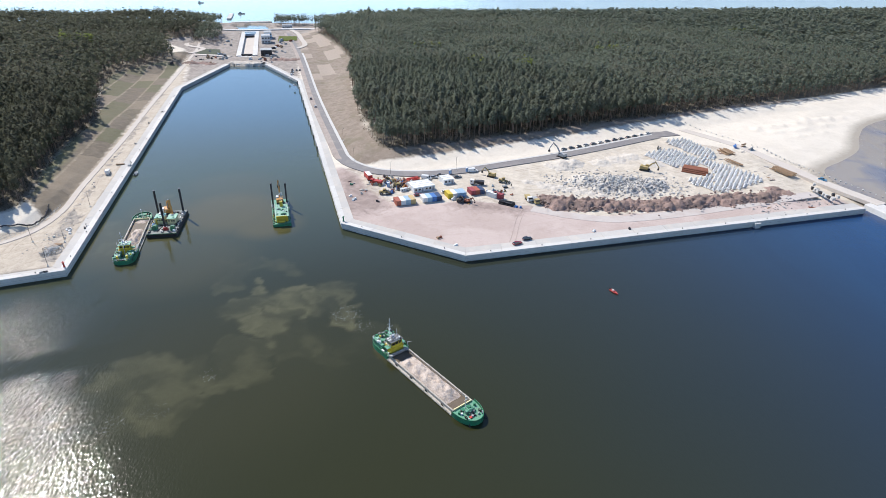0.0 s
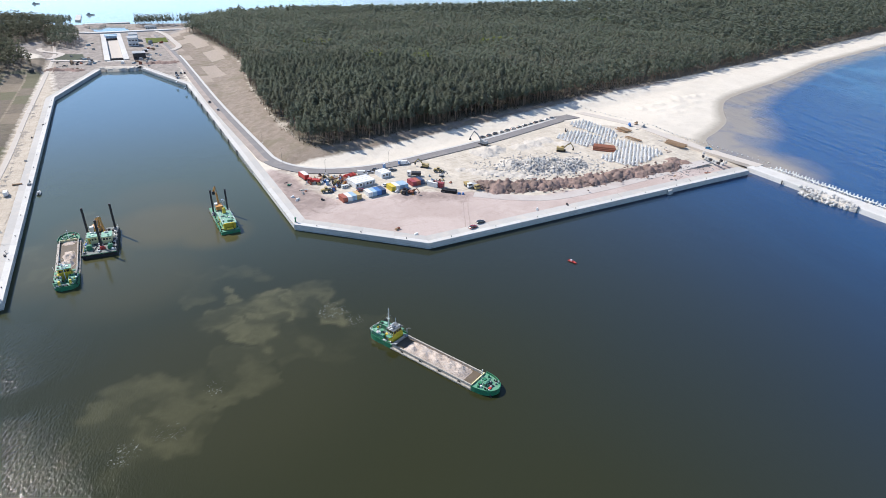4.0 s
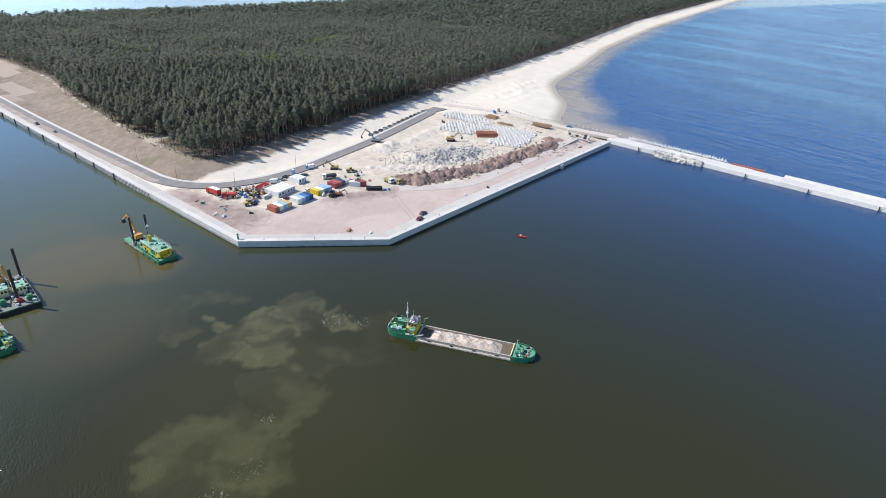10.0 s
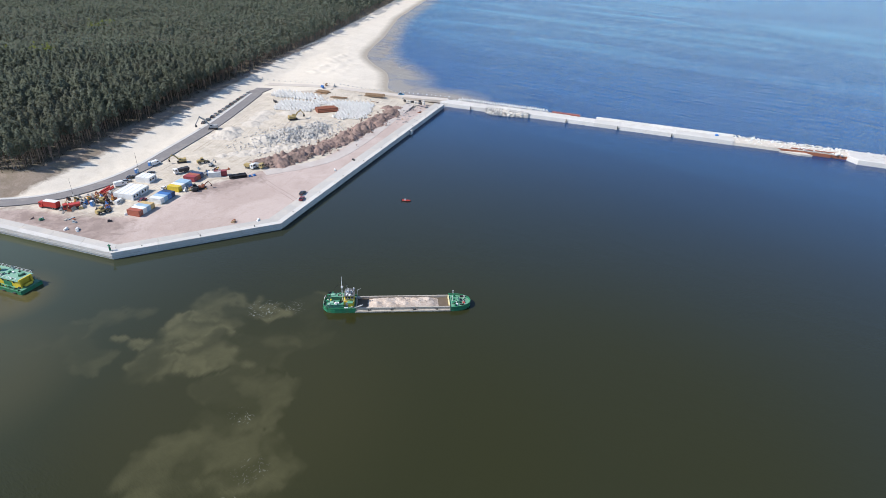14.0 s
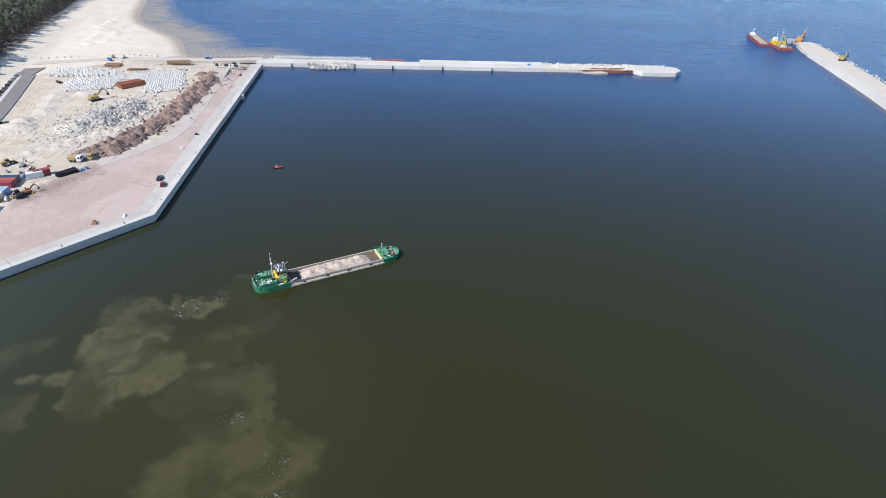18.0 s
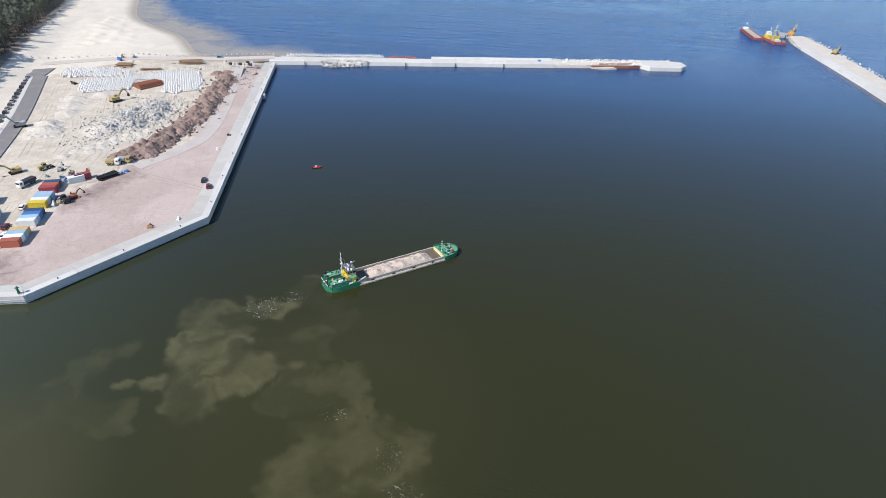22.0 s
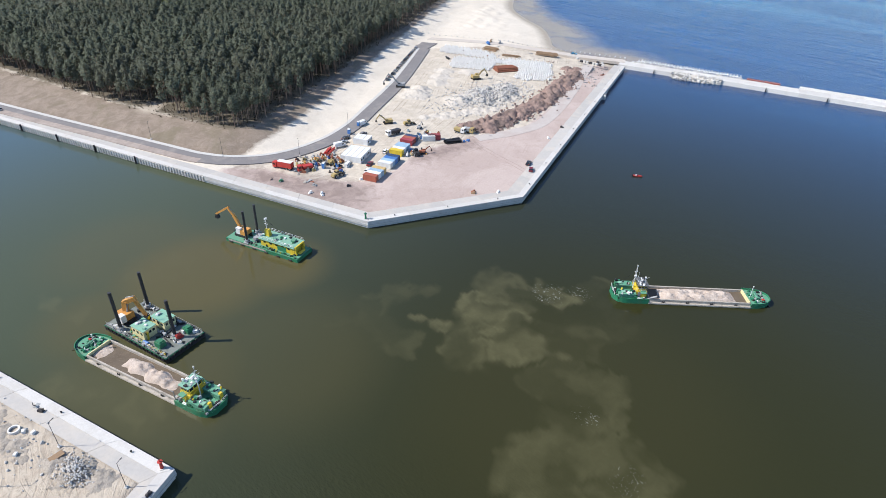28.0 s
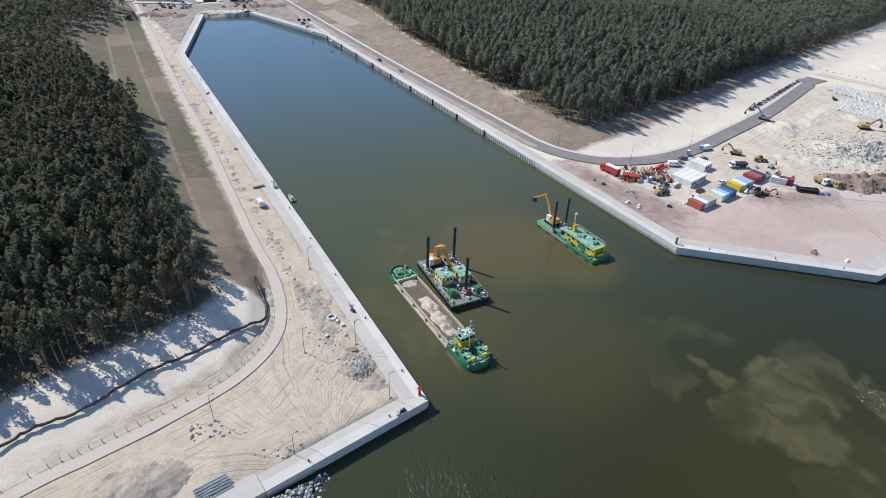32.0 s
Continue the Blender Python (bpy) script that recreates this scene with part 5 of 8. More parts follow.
def dredge_tender():
    """A narrow work pontoon: excavator at one end, deckhouse at the other."""
    top = thing("work_pontoon", "green work pontoon with yellow deckhouse and orange excavator", "dredger", place=pose(-69.0, 218.2, 0, 0, 0, heading((-69, 218.5), (-76.2, 243.2))))
    n, w = 26.5, 7.2
    c = -w / 2
    part("pontoon", Shape().prism([(0, -w), (n, -w), (n, 0), (0, 0)], -1.0, 1.15), HULL_GREEN, top)
    part("deck", Shape().box(n / 2, c, 1.15, n - 0.3, w - 0.3, 0.06), DECK_GREEN, top)
    for i in range(6):
        part("rubber_fender", Shape().rod((2 + i * 4.4, 0.08, 0.3), (3.2 + i * 4.4, 0.08, 0.3), 0.2), BLACK, top)
    house = part("deckhouse", Shape().box(8.2, c - 0.3, 1.2, 12.2, 4.6, 2.3), YELLOW, top, "yellow deckhouse")
    part("roof", Shape().box(8.4, c - 0.3, 3.5, 13.2, 5.4, 0.12), ROOF_MINT, house)
    part("green_panel", Shape().box(6.6, c + 2.02, 1.25, 3.2, 0.08, 1.5), HULL_GREEN, house)
    for i in range(5):
        part("window", Shape().box(4.0 + i * 2.2, c + 2.02, 2.5, 0.8, 0.07, 0.6), GLASS, house)
    for s in (-1, 1):
        part("winch_post", Shape().box(1.6, c + s * 1.8, 1.2, 0.6, 0.6, 2.6), YELLOW, top)
    part("winch_frame", Shape().beam((1.6, c - 2.1, 3.8), (1.6, c + 2.1, 3.8), 0.4, 0.4).rod((0.9, c - 1.2, 1.8), (0.9, c + 1.2, 1.8), 0.4, n=8), YELLOW, top)
    part("funnel", Shape().box(13.2, c - 0.4, 3.6, 1.7, 1.3, 2.2, taper=0.8), YELLOW, top)
    mast = part("mast", Shape().rod((13.6, c - 0.6, 3.5), (13.6, c - 0.6, 9.8), 0.16, 0.08).rod((13.6, c - 1.4, 8.6), (13.6, c + .2, 8.6), 0.06).rod((12.9, c - .6, 7.4), (14.3, c - .6, 7.4), 0.06).box(13.6, c - .6, 9.0, 0.4, 1.0, 0.3), WHITE, top)
    part("stay", Shape().rod((13.6, c - .6, 9.0), (9.0, c + 1.6, 3.6), 0.03, n=4).rod((13.6, c - .6, 9.0), (9.0, c - 2.4, 3.6), 0.03, n=4), BLACK, mast)
    part("roof_rail", rail([(2.2, c + 2.2), (6, c + 2.2), (10, c + 2.2), (14.5, c + 2.2)], 3.6), WHITE, house)
    part("roof_rail", rail([(2.2, c - 2.8), (6, c - 2.8), (10, c - 2.8), (14.5, c - 2.8)], 3.6), WHITE, house)
    rng = random.Random(8)
    for i in range(10):
        part("roof_gear", Shape().box(rng.uniform(2.5, 12), c - 0.3 + rng.uniform(-2, 2), 3.6, rng.uniform(0.3, 0.9), rng.uniform(0.3, 0.8), rng.uniform(0.2, 0.6), rng.uniform(0, 90)), rng.choice((GREY, HULL_GREEN, WHITE, BLACK)), house)
    spud(top, 18.8, -0.7, 1.2, 12.0, 0.37), spud(top, 19.6, -w + 0.7, 1.2, 11.2, 0.37)
    for s in (-1, 1):
        track = part("track", Shape().box(22.8, c + s * 1.15, 1.2, 4.2, 0.65, 0.8), BLACK, top)
    part("excavator_house", Shape().box(22.4, c, 2.0, 3.4, 2.7, 1.5).box(21.0, c, 2.1, 0.9, 2.8, 1.2), ORANGE, top, "orange excavator house")
    part("excavator_cab", Shape().box(23.4, c + 0.9, 2.1, 1.5, 1.0, 1.9).box(23.4, c + 0.9, 4.0, 1.6, 1.1, 0.1), WHITE, top)
    excavator_arm(top, (23.6, c - 0.3, 3.0), (27.4, c - 0.1, 9.6), (32.6, c - 0.0, 6.0), ORANGE, 0.75, 1.1)
    for i in range(44):
        part("deck_gear", Shape().box(rng.uniform(0.6, 20.5), rng.choice((rng.uniform(-0.9, -0.4), rng.uniform(-6.9, -6.3), rng.uniform(-4.5, -2.5) if i > 17 else -0.6)) if i < 18 else rng.uniform(-6, -1), 1.2 if i < 18 else 1.2, rng.uniform(0.3, 0.9), rng.uniform(0.2, 0.5), rng.uniform(0.2, 0.8), rng.uniform(0, 90), 0.85), rng.choice((GREY, BLACK, BLACK, STEEL_DARK, STEEL_DARK, HULL_GREEN)), top)
    for i in range(40):
        part("deck_gear", Shape().box(rng.uniform(0.6, 21), rng.choice((-0.5, -0.8, -6.8, -6.5)) + rng.uniform(-0.2, 0.2), 1.2, rng.uniform(0.2, 0.7), rng.uniform(0.2, 0.4), rng.uniform(0.2, 0.7), rng.uniform(0, 90), 0.85), rng.choice((GREY, COAMING, DECK_GREEN, WHITE, BLACK, YELLOW)), top)
    for y in (-0.2, -w + 0.2):
        part("edge_rail", rail([(0.4 + 2.6 * i, y) for i in range(7)], 1.2, 0.9), HULL_GREEN, top)
    part("hull_scuff", Shape().box(18.5, 0.02, 0.55, 14.0, 0.06, 0.5), COAMING, top, "pale scuffed band on the hull")
    part("vent_box", Shape().box(4.4, c - 1.2, 3.62, 1.2, 1.4, 0.6).box(9.8, c + 0.6, 3.62, 0.9, 0.9, 0.5), DECK_GREEN, house)
    part("machine_gear", Shape().box(17.0, c, 1.2, 1.6, 2.6, 1.3).rod((17.0, c, 2.5), (17.6, c, 4.0), 0.12), GREY, top)
    return top


dredge_tender()


def small_boat(place, paint=RED, label="small red inflatable motor boat on the water"):
    top = thing("motor_boat", label, "boat", place=place)
    hull = [[(x, w * y, z) for y, z in ((-1, 0.55), (-0.85, 0.05), (0, -0.25), (0.85, 0.05), (1, 0.55), (0, 0.35))] for x, w in ((0, 0.62), (1.8, 0.66), (3.2, 0.56), (4.4, 0.3), (5.0, 0.08))]
    part("hull", Shape().loft(hull), paint, top)
    part("tube", Shape().rod((0, -0.66, 0.45), (3.2, -0.62, 0.5), 0.2, n=8).rod((3.2, -0.62, 0.5), (5.0, 0, 0.6), 0.2, 0.15, 8).rod((0, 0.66, 0.45), (3.2, 0.62, 0.5), 0.2, n=8).rod((3.2, 0.62, 0.5), (5.0, 0, 0.6), 0.2, 0.15, 8), paint, top)
    part("console", Shape().box(1.7, 0, 0.4, 0.7, 0.7, 0.9), WHITE, top)
    part("outboard", Shape().box(-0.2, 0, 0.2, 0.45, 0.4, 0.9), BLACK, top)


small_boat(pose(57, 173.5, 0, 0, 0, -60) @ Matrix.Scale(0.72, 4))

# ---- loose stone, concrete and heaps ----
ROCK = worn("pale_quarry_stone", (0.52, 0.50, 0.465), 0.9, dirt=(0.20, 0.19, 0.18), amount=0.5, scale=0.5)
ROCK_DARK = worn("grey_rubble", (0.32, 0.31, 0.295), 0.9, dirt=(0.12, 0.12, 0.12), amount=0.5, scale=0.5)
TETRA = worn("new_white_concrete", (0.70, 0.69, 0.66), 0.85, dirt=(0.45, 0.43, 0.40), amount=0.3, scale=0.5)
SOIL = grainy("brown_excavated_soil", (0.165, 0.125, 0.110), (0.36, 0.25, 0.212), (0.105, 0.088, 0.08), 0.07, 0.95, 0.9, 0.4)
SAND_DARK = grainy("damp_grey_sand", (0.33, 0.295, 0.25), (0.41, 0.365, 0.31), (0.22, 0.195, 0.165), 0.25, 0.95, 0.7, 0.3)
SAND_HEAP = grainy("grey_sand_heap", (0.50, 0.46, 0.40), (0.57, 0.52, 0.455), (0.37, 0.335, 0.29), 0.2, 0.95, 0.6, 0.3)
PALE_TRACK = worn("compacted_grey_track", (0.50, 0.45, 0.395), 0.9, dirt=(0.40, 0.34, 0.29), amount=0.6, scale=0.2)
MAROON_FORM = worn("red_brown_steel_forms", (0.30, 0.085, 0.07), 0.7, dirt=(0.36, 0.22, 0.19), amount=0.6, scale=0.5)
TIMBER = worn("weathered_timber", (0.30, 0.20, 0.12), 0.85, dirt=(0.15, 0.11, 0.08), amount=0.5, scale=0.8)
PIPE_BLUE = worn("blue_grey_steel_tubes", (0.25, 0.32, 0.36), 0.5, 0.3, amount=0.3)


def rock_shape(seed, flat=0.75):
    rng = random.Random(seed)
    bm = bmesh.new()
    bmesh.ops.create_icosphere(bm, subdivisions=1, radius=0.5)
    for v in bm.verts:
        v.co *= rng.uniform(0.72, 1.2)
        v.co.z *= flat
    s = Shape().add([v.co[:] for v in bm.verts], [[v.index for v in f.verts] for f in bm.faces])
    bm.free()
    return s


ROCKS = [rock_shape(60 + i) for i in range(7)]
ROCK_MESHES = {m: [r.mesh("stone", m) for r in ROCKS] for m in (ROCK, ROCK_DARK, TETRA)}


def ground_at(x, y):
    """Height of the ground sheet, between its grid points."""
    i, j = np.searchsorted(GRID_X, x) - 1, np.searchsorted(GRID_Y, y) - 1
    u, w = (x - GRID_X[i]) / (GRID_X[i + 1] - GRID_X[i]), (y - GRID_Y[j]) / (GRID_Y[j + 1] - GRID_Y[j])
    low = GRID_Z[j, i] * (1 - u) + GRID_Z[j, i + 1] * u
    return float(low * (1 - w) + (GRID_Z[j + 1, i] * (1 - u) + GRID_Z[j + 1, i + 1] * u) * w)


def stones(parent, places, material, lo, hi, seed, sink=0.2, name="stone"):
    """Single stones as parts of a pile; places are (x, y, z)."""
    rng = random.Random(seed)
    for x, y, z in places:
        s = rng.uniform(lo, hi) * rng.choice((1, 1, 1, 1.35))
        ob = new(name, rng.choice(ROCK_MESHES[material]))
        ob.parent = parent
        ob.matrix_basis = pose(x, y, z + s * (0.36 - sink), rng.uniform(0, 360), rng.uniform(0, 360), rng.uniform(0, 360)) @ Matrix.Scale(s, 4)


def rubble(name, places, material, lo, hi, seed, parent, label):
    """Many stones in one mesh."""
    rng = np.random.default_rng(seed)
    tri = [np.array(r.f) for r in ROCKS]
    vs, fs, n = [], [], 0
    for x, y, z in places:
        k = rng.integers(0, len(ROCKS))
        pts = np.array(ROCKS[k].v) * rng.uniform(lo, hi) * rng.uniform(0.75, 1.25, 3)
        a = rng.uniform(0, 6.28)
        pts = np.stack([pts[:, 0] * math.cos(a) - pts[:, 1] * math.sin(a), pts[:, 0] * math.sin(a) + pts[:, 1] * math.cos(a), pts[:, 2]], -1) + (x, y, z)
        vs.append(pts), fs.append(tri[k] + n)
        n += len(pts)
    ob = part(name, cells(np.concatenate(vs), np.concatenate(fs), name, material), None, parent, label)
    tagged(ob, kind="stuff")
    return ob


def heap_rise(spots, x, y):
    """How high a heap of tipped cones stands over the ground."""
    z = np.full(x.shape, -0.5)
    for cx, cy, r, h in spots:
        d = np.hypot(x - cx, y - cy) / r * (1 + 0.2 * lumps(x + cx, y, r * 0.8, int(abs(cx) * 7) % 97) + 0.1 * lumps(x, y + cy, r * 0.3, int(abs(cy) * 5) % 89))
        z = np.maximum(z, h * np.clip(1.0 - d, -0.3, 0.93))
    return z + 0.12 * lumps(x, y, 2.4, 3) + 0.12 * lumps(x, y, 1.2, 4)


def heap(name, spots, material, label, category="heap", step=0.6, kind="", rough=1.0):
    """A heap made of tipped cones at (x, y, radius, height), as one surface that meets the ground."""
    x0, x1 = min(s[0] - 1.4 * s[2] for s in spots), max(s[0] + 1.4 * s[2] for s in spots)
    y0, y1 = min(s[1] - 1.4 * s[2] for s in spots), max(s[1] + 1.4 * s[2] for s in spots)
    x, y = np.meshgrid(np.arange(x0, x1, step), np.arange(y0, y1, step))
    jitter = np.random.default_rng(int(abs(x0) * 10)).uniform(-1, 1, (3,) + x.shape)
    x, y = x + 0.3 * step * jitter[0], y + 0.3 * step * jitter[1]
    rough = 2.0 if material is SOIL else rough
    z = heap_rise(spots, x, y) + rough * step * 0.3 * jitter[2]
    z = land_height(x, y) + z
    idx = np.arange(x.size).reshape(x.shape)
    near = np.zeros(x.shape, bool)
    for cx, cy, r, _ in spots:
        near |= np.hypot(x - cx, y - cy) < 1.3 * r
    up = near & ((z - land_height(x, y)) > -0.35)
    keep = up[:-1, :-1] | up[:-1, 1:] | up[1:, 1:] | up[1:, :-1]
    faces = np.stack([idx[:-1, :-1], idx[:-1, 1:], idx[1:, 1:], idx[1:, :-1]], -1)[keep]
    used = np.unique(faces)
    remap = np.zeros(x.size, int)
    remap[used] = np.arange(len(used))
    pts = np.stack([x, y, z], -1).reshape(-1, 3)[used]
    ob = new(name, cells(pts, remap[faces], name, material))
    return tagged(ob, label, category, kind=kind)


def tetrapod_mesh():
    s = Shape()
    tips = [Vector((0, 0, 1))] + [Vector((math.cos(a) * 0.94, math.sin(a) * 0.94, -0.33)) for a in (0.5, 2.6, 4.7)]
    for d in tips:
        s.rod(d * 0.05, d * 1.05, 0.46, 0.27, 7)
    return s.mesh("tetrapod", TETRA)


TETRAPOD = tetrapod_mesh()


def tetrapod(x, y, z, rng, group, label, size=1.0):
    ob = new("tetrapod", TETRAPOD)
    ob.matrix_basis = pose(x, y, z + 0.58 * size, rng.uniform(-6, 6), rng.uniform(-6, 6), rng.choice((0, 0, 60)) + rng.uniform(-8, 8)) @ Matrix.Scale(size, 4)
    tagged(ob, label, "tetrapod", group)


# ---- the breakwater east of the harbour ----
PIER_START, PIER_DIR = Vector((189.6, 241.6)), Vector((0.241, -0.9705))


def pier_frame():
    return pose(PIER_START.x, PIER_START.y, 0, 0, 0, math.degrees(math.atan2(PIER_DIR.y, PIER_DIR.x)))


def breakwater():
    """A long concrete breakwater: sloped harbour face in lengths, a sea wall, stones and armour behind it."""
    top = thing("breakwater", "long pale concrete breakwater with a low sea wall and stone armour", "breakwater", kind="structure", place=pier_frame())
    n, step = 11, 15.2
    for i in range(n):
        a, b = i * step + 0.012 - (6.0 if i == 0 else 0.0), (i + 1) * step - 0.012
        ring = lambda x: [(x, -0.4, -3.5), (x, 0.6, 2.15), (x, 0.95, 2.4), (x, 8.2, 2.5), (x, 8.2, -3.5)]
        part("deck_block", Shape().loft([ring(a), ring(b)]), CONCRETE, top)
    for i in range(n):
        a = i * step
        if i * step < 62:
            part("kerb", Shape().box(a + step / 2, 8.5, 2.0, step - 0.02, 0.5, 0.7), CONCRETE, top)
        elif i * step > 78:
            part("sea_wall", Shape().loft([[(x, 8.2, 2.3), (x, 8.8, 3.1), (x, 10.8, 3.2), (x, 11.6, -2)] for x in (a + 0.01, a + step - 0.01)]), CONCRETE, top)
    for k in range(2):
        panel = part("formwork_panel", Shape().box(68.6 + k * 8.7, 9.4, 2.0, 8.4, 2.0, 1.1), MAROON_FORM, top, "red-brown steel formwork panel")
        for j in range(8):
            part("stiffener", Shape().box(65.0 + k * 8.7 + j * 1.03, 8.34, 2.45, 0.16, 0.12, 1.7), RUST, panel)
    # rough outer stretch
    part("rough_core", Shape().loft([[(x, y0, -3), (x, y0 + 0.8, 1.6), (x, 9.5, 2.2), (x, 13.0, -3)] for x, y0 in ((167.0, 0.2), (190, 0.6), (208, 2.4), (226, 3.0))]), SAND_HEAP, top, "sandy stone core")
    rng = random.Random(21)
    pts = [(rng.uniform(167, 226), 0, 0) for _ in range(150)]
    stones(top, [(x, rng.choice((rng.uniform(7.5, 12.0), rng.uniform(9, 12.0), rng.uniform(1.5, 6.5))), 1.9 - 0.0 * x) for x, _, _ in pts], TETRA, 0.7, 1.5, 5)
    rubble("armour_stone", [(rng.uniform(0, 250), 0, 0) for _ in range(0)] + [(x, 11.0 + rng.uniform(0, 4.5), 2.0 - rng.uniform(0, 2.2)) for x in np.linspace(165, 246, 260)], ROCK, 0.9, 1.8, 9, top, "pale armour stones")
    rubble("armour_stone", [(x, 9.0 + rng.uniform(0, 4.0), 2.4 - rng.uniform(0.2, 2.2)) for x in np.linspace(0, 64, 260)], ROCK, 0.9, 1.7, 10, top, "pale armour stones")
    part("sheet_pile", Shape().box(200, 1.6, -2, 30, 0.5, 3.6).box(216, 2.2, -2, 20, 0.5, 3.4), RUST, top, "rusty sheet piling")
    part("steel_pipe", Shape().rod((196, 3.0, 2.2), (218, 3.6, 2.3), 0.3, n=8), RUST, top)
    part("sand_spill", Shape().prism([(190, -0.6), (200, -2.4), (206, -1.4), (203, 2.0)], -2, 0.9), SAND_HEAP, top)
    head = [(222, 1), (226, -4.5), (247, -4.5), (252, 0), (252, 7.5), (240, 12), (224, 12)]
    part("pier_head", Shape().loft([[(x, y, -3) for x, y in head], [(237 + (x - 237) * 0.97, 4 + (y - 4) * 0.93, 2.3) for x, y in head], [(237 + (x - 237) * 0.94, 4 + (y - 4) * 0.88, 2.6) for x, y in head]]), CONCRETE, top)
    stones(top, [(rng.uniform(234, 243), rng.uniform(2, 7), 2.55) for _ in range(14)], ROCK, 0.4, 0.9, 6)
    for x in (15, 45, 75, 105, 135):
        part("ladder", Shape().box(x, -0.15, -0.5, 0.5, 0.25, 2.6), BLACK, top)
    part("blue_tarp", Shape().box(158.5, 6.5, 2.5, 2.0, 1.6, 0.8, 20, 0.6), BLUE, top, "crumpled blue tarpaulin")
    return top


breakwater()
_r = random.Random(31)
for i in range(34):
    p = pier_frame() @ Vector((4 + i * 1.72, 10.2 + _r.uniform(-0.5, 0.5), 0))
    tetrapod(p.x, p.y, 2.7 + _r.uniform(-0.2, 0.2), _r, "tetrapods along the breakwater", "white concrete tetrapod on the breakwater's sea side", 1.0)
rock_spit = thing("rock_heap", "heap of pale rock tipped against the breakwater", "rock heap", place=pier_frame())
_pts = []
for i in range(230):
    u = _r.uniform(0, 1)
    x, w = 25 + 27 * u, 4.2 * math.sin(math.pi * min(1, 0.12 + u * 0.9)) + 0.5
    y = _r.uniform(-1, 1)
    _pts.append((x, 0.2 + y * w - (1.2 if u < .4 else 0), max(-0.3, 2.3 - 1.9 * max(0, -y) - 0.3 * abs(y))))
stones(rock_spit, _pts, ROCK, 0.7, 1.7, 33)
part("rubble_core", Shape().loft([[(x, -w, -2), (x, -w * 0.4, 1.9), (x, 2, 2.6), (x, 3, -2)] for x, w in ((25, 1), (31, 4), (38, 4.2), (45, 3), (52, 0.8))]), SAND_HEAP, rock_spit)


# ---- the outer jetty and its plant ----
def outer_jetty():
    top = thing("outer_jetty", "low pale sand and stone jetty under construction", "jetty", kind="structure")
    ring = lambda x, a, b: [(x, a, -3), (x, a + 2.5, 1.9), (x, a + 4.5, 2.2), (x, b - 3, 2.2), (x, b, -3)]
    xs = [(40, -122, -100), (120, -123, -101), (190, -125, -104), (240, -123.5, -102.5), (300, -120, -98.5), (340, -117, -95.5), (368, -113.5, -99)]
    part("sand_core", Shape().loft([ring(x, a - 1, b + 1) for x, a, b in xs]), SAND_HEAP, top)
    for (x, a, b), (x2, a2, b2) in zip(xs[:-2], xs[1:-1]):
        part("edge_slab", Shape().loft([[(x, b - 0.5, -1), (x, b - 1.5, 2.3), (x, b - 6, 2.35), (x, b - 6, 0)], [(x2 - .2, b2 - 0.5, -1), (x2 - .2, b2 - 1.5, 2.3), (x2 - .2, b2 - 6, 2.35), (x2 - .2, b2 - 6, 0)]]), CONCRETE, top)
    rng = random.Random(41)
    rubble("armour_stone", [(x, np.interp(x, [40, 190, 300, 368], [-122, -125, -120, -113]) + rng.uniform(-2, 3), rng.uniform(0.2, 2.4)) for x in np.linspace(60, 372, 420)], ROCK, 0.9, 1.9, 42, top, "pale armour stones")
    rubble("armour_stone", [(x, np.interp(x, [330, 368], [-96, -99]) + rng.uniform(-2, 1), rng.uniform(0.0, 2.0)) for x in np.linspace(330, 372, 60)], ROCK, 0.9, 1.7, 43, top, "pale armour stones")
    part("work_raft", Shape().box(376, -100, -0.5, 16, 9, 1.5, -12), GREY, top, "grey steel raft")


outer_jetty()


def excavator(place, paint, label, reach=1.0, group=""):
    """A tracked excavator with house, cab, boom, stick and bucket."""
    top = thing("excavator", label, "excavator", group, place=place @ Matrix.Scale(1 / PLAN, 4))
    for s in (-1, 1):
        part("track", Shape().loft([[(x, s * 1.15 + d, z) for d, z in ((-0.3, 0.1), (0.3, 0.1), (0.3, 0.8), (-0.3, 0.8))] for x in (-1.9, 1.9)]).rod((1.9, s * 1.15 - .3, .45), (1.9, s * 1.15 + .3, .45), 0.4, n=8).rod((-1.9, s * 1.15 - .3, .45), (-1.9, s * 1.15 + .3, .45), 0.4, n=8), BLACK, top)
    part("house", Shape().box(-0.5, 0, 0.95, 3.6, 2.6, 1.1).box(-1.7, 0, 1.0, 1.0, 2.7, 1.3), paint, top)
    cab = part("cab", Shape().box(0.7, 0.75, 1.0, 1.5, 1.0, 1.75, taper=0.92), paint, top)
    part("window", Shape().box(1.42, 0.75, 1.7, 0.06, 0.8, 0.8).box(0.7, 1.23, 1.7, 1.0, 0.06, 0.7), GLASS, cab)
    excavator_arm(top, (1.0, -0.2, 1.7), (4.4 * reach, -0.2, 4.6 * reach), (6.2 * reach, -0.2, 2.2), paint, 0.5, 0.9)
    return top


excavator(pose(315, -114, 2.2, 0, 0, -40) @ Matrix.Scale(1.3, 4), DUSTY, "dusty yellow excavator working on the outer jetty")
excavator(pose(370, -102, 1.1, 0, 0, -30) @ Matrix.Scale(1.7, 4), ORANGE, "orange long-arm excavator at the jetty end", 1.1)


MAROON = worn("faded_red_hull", (0.30, 0.075, 0.07), 0.6, dirt=(0.25, 0.15, 0.12), amount=0.5)


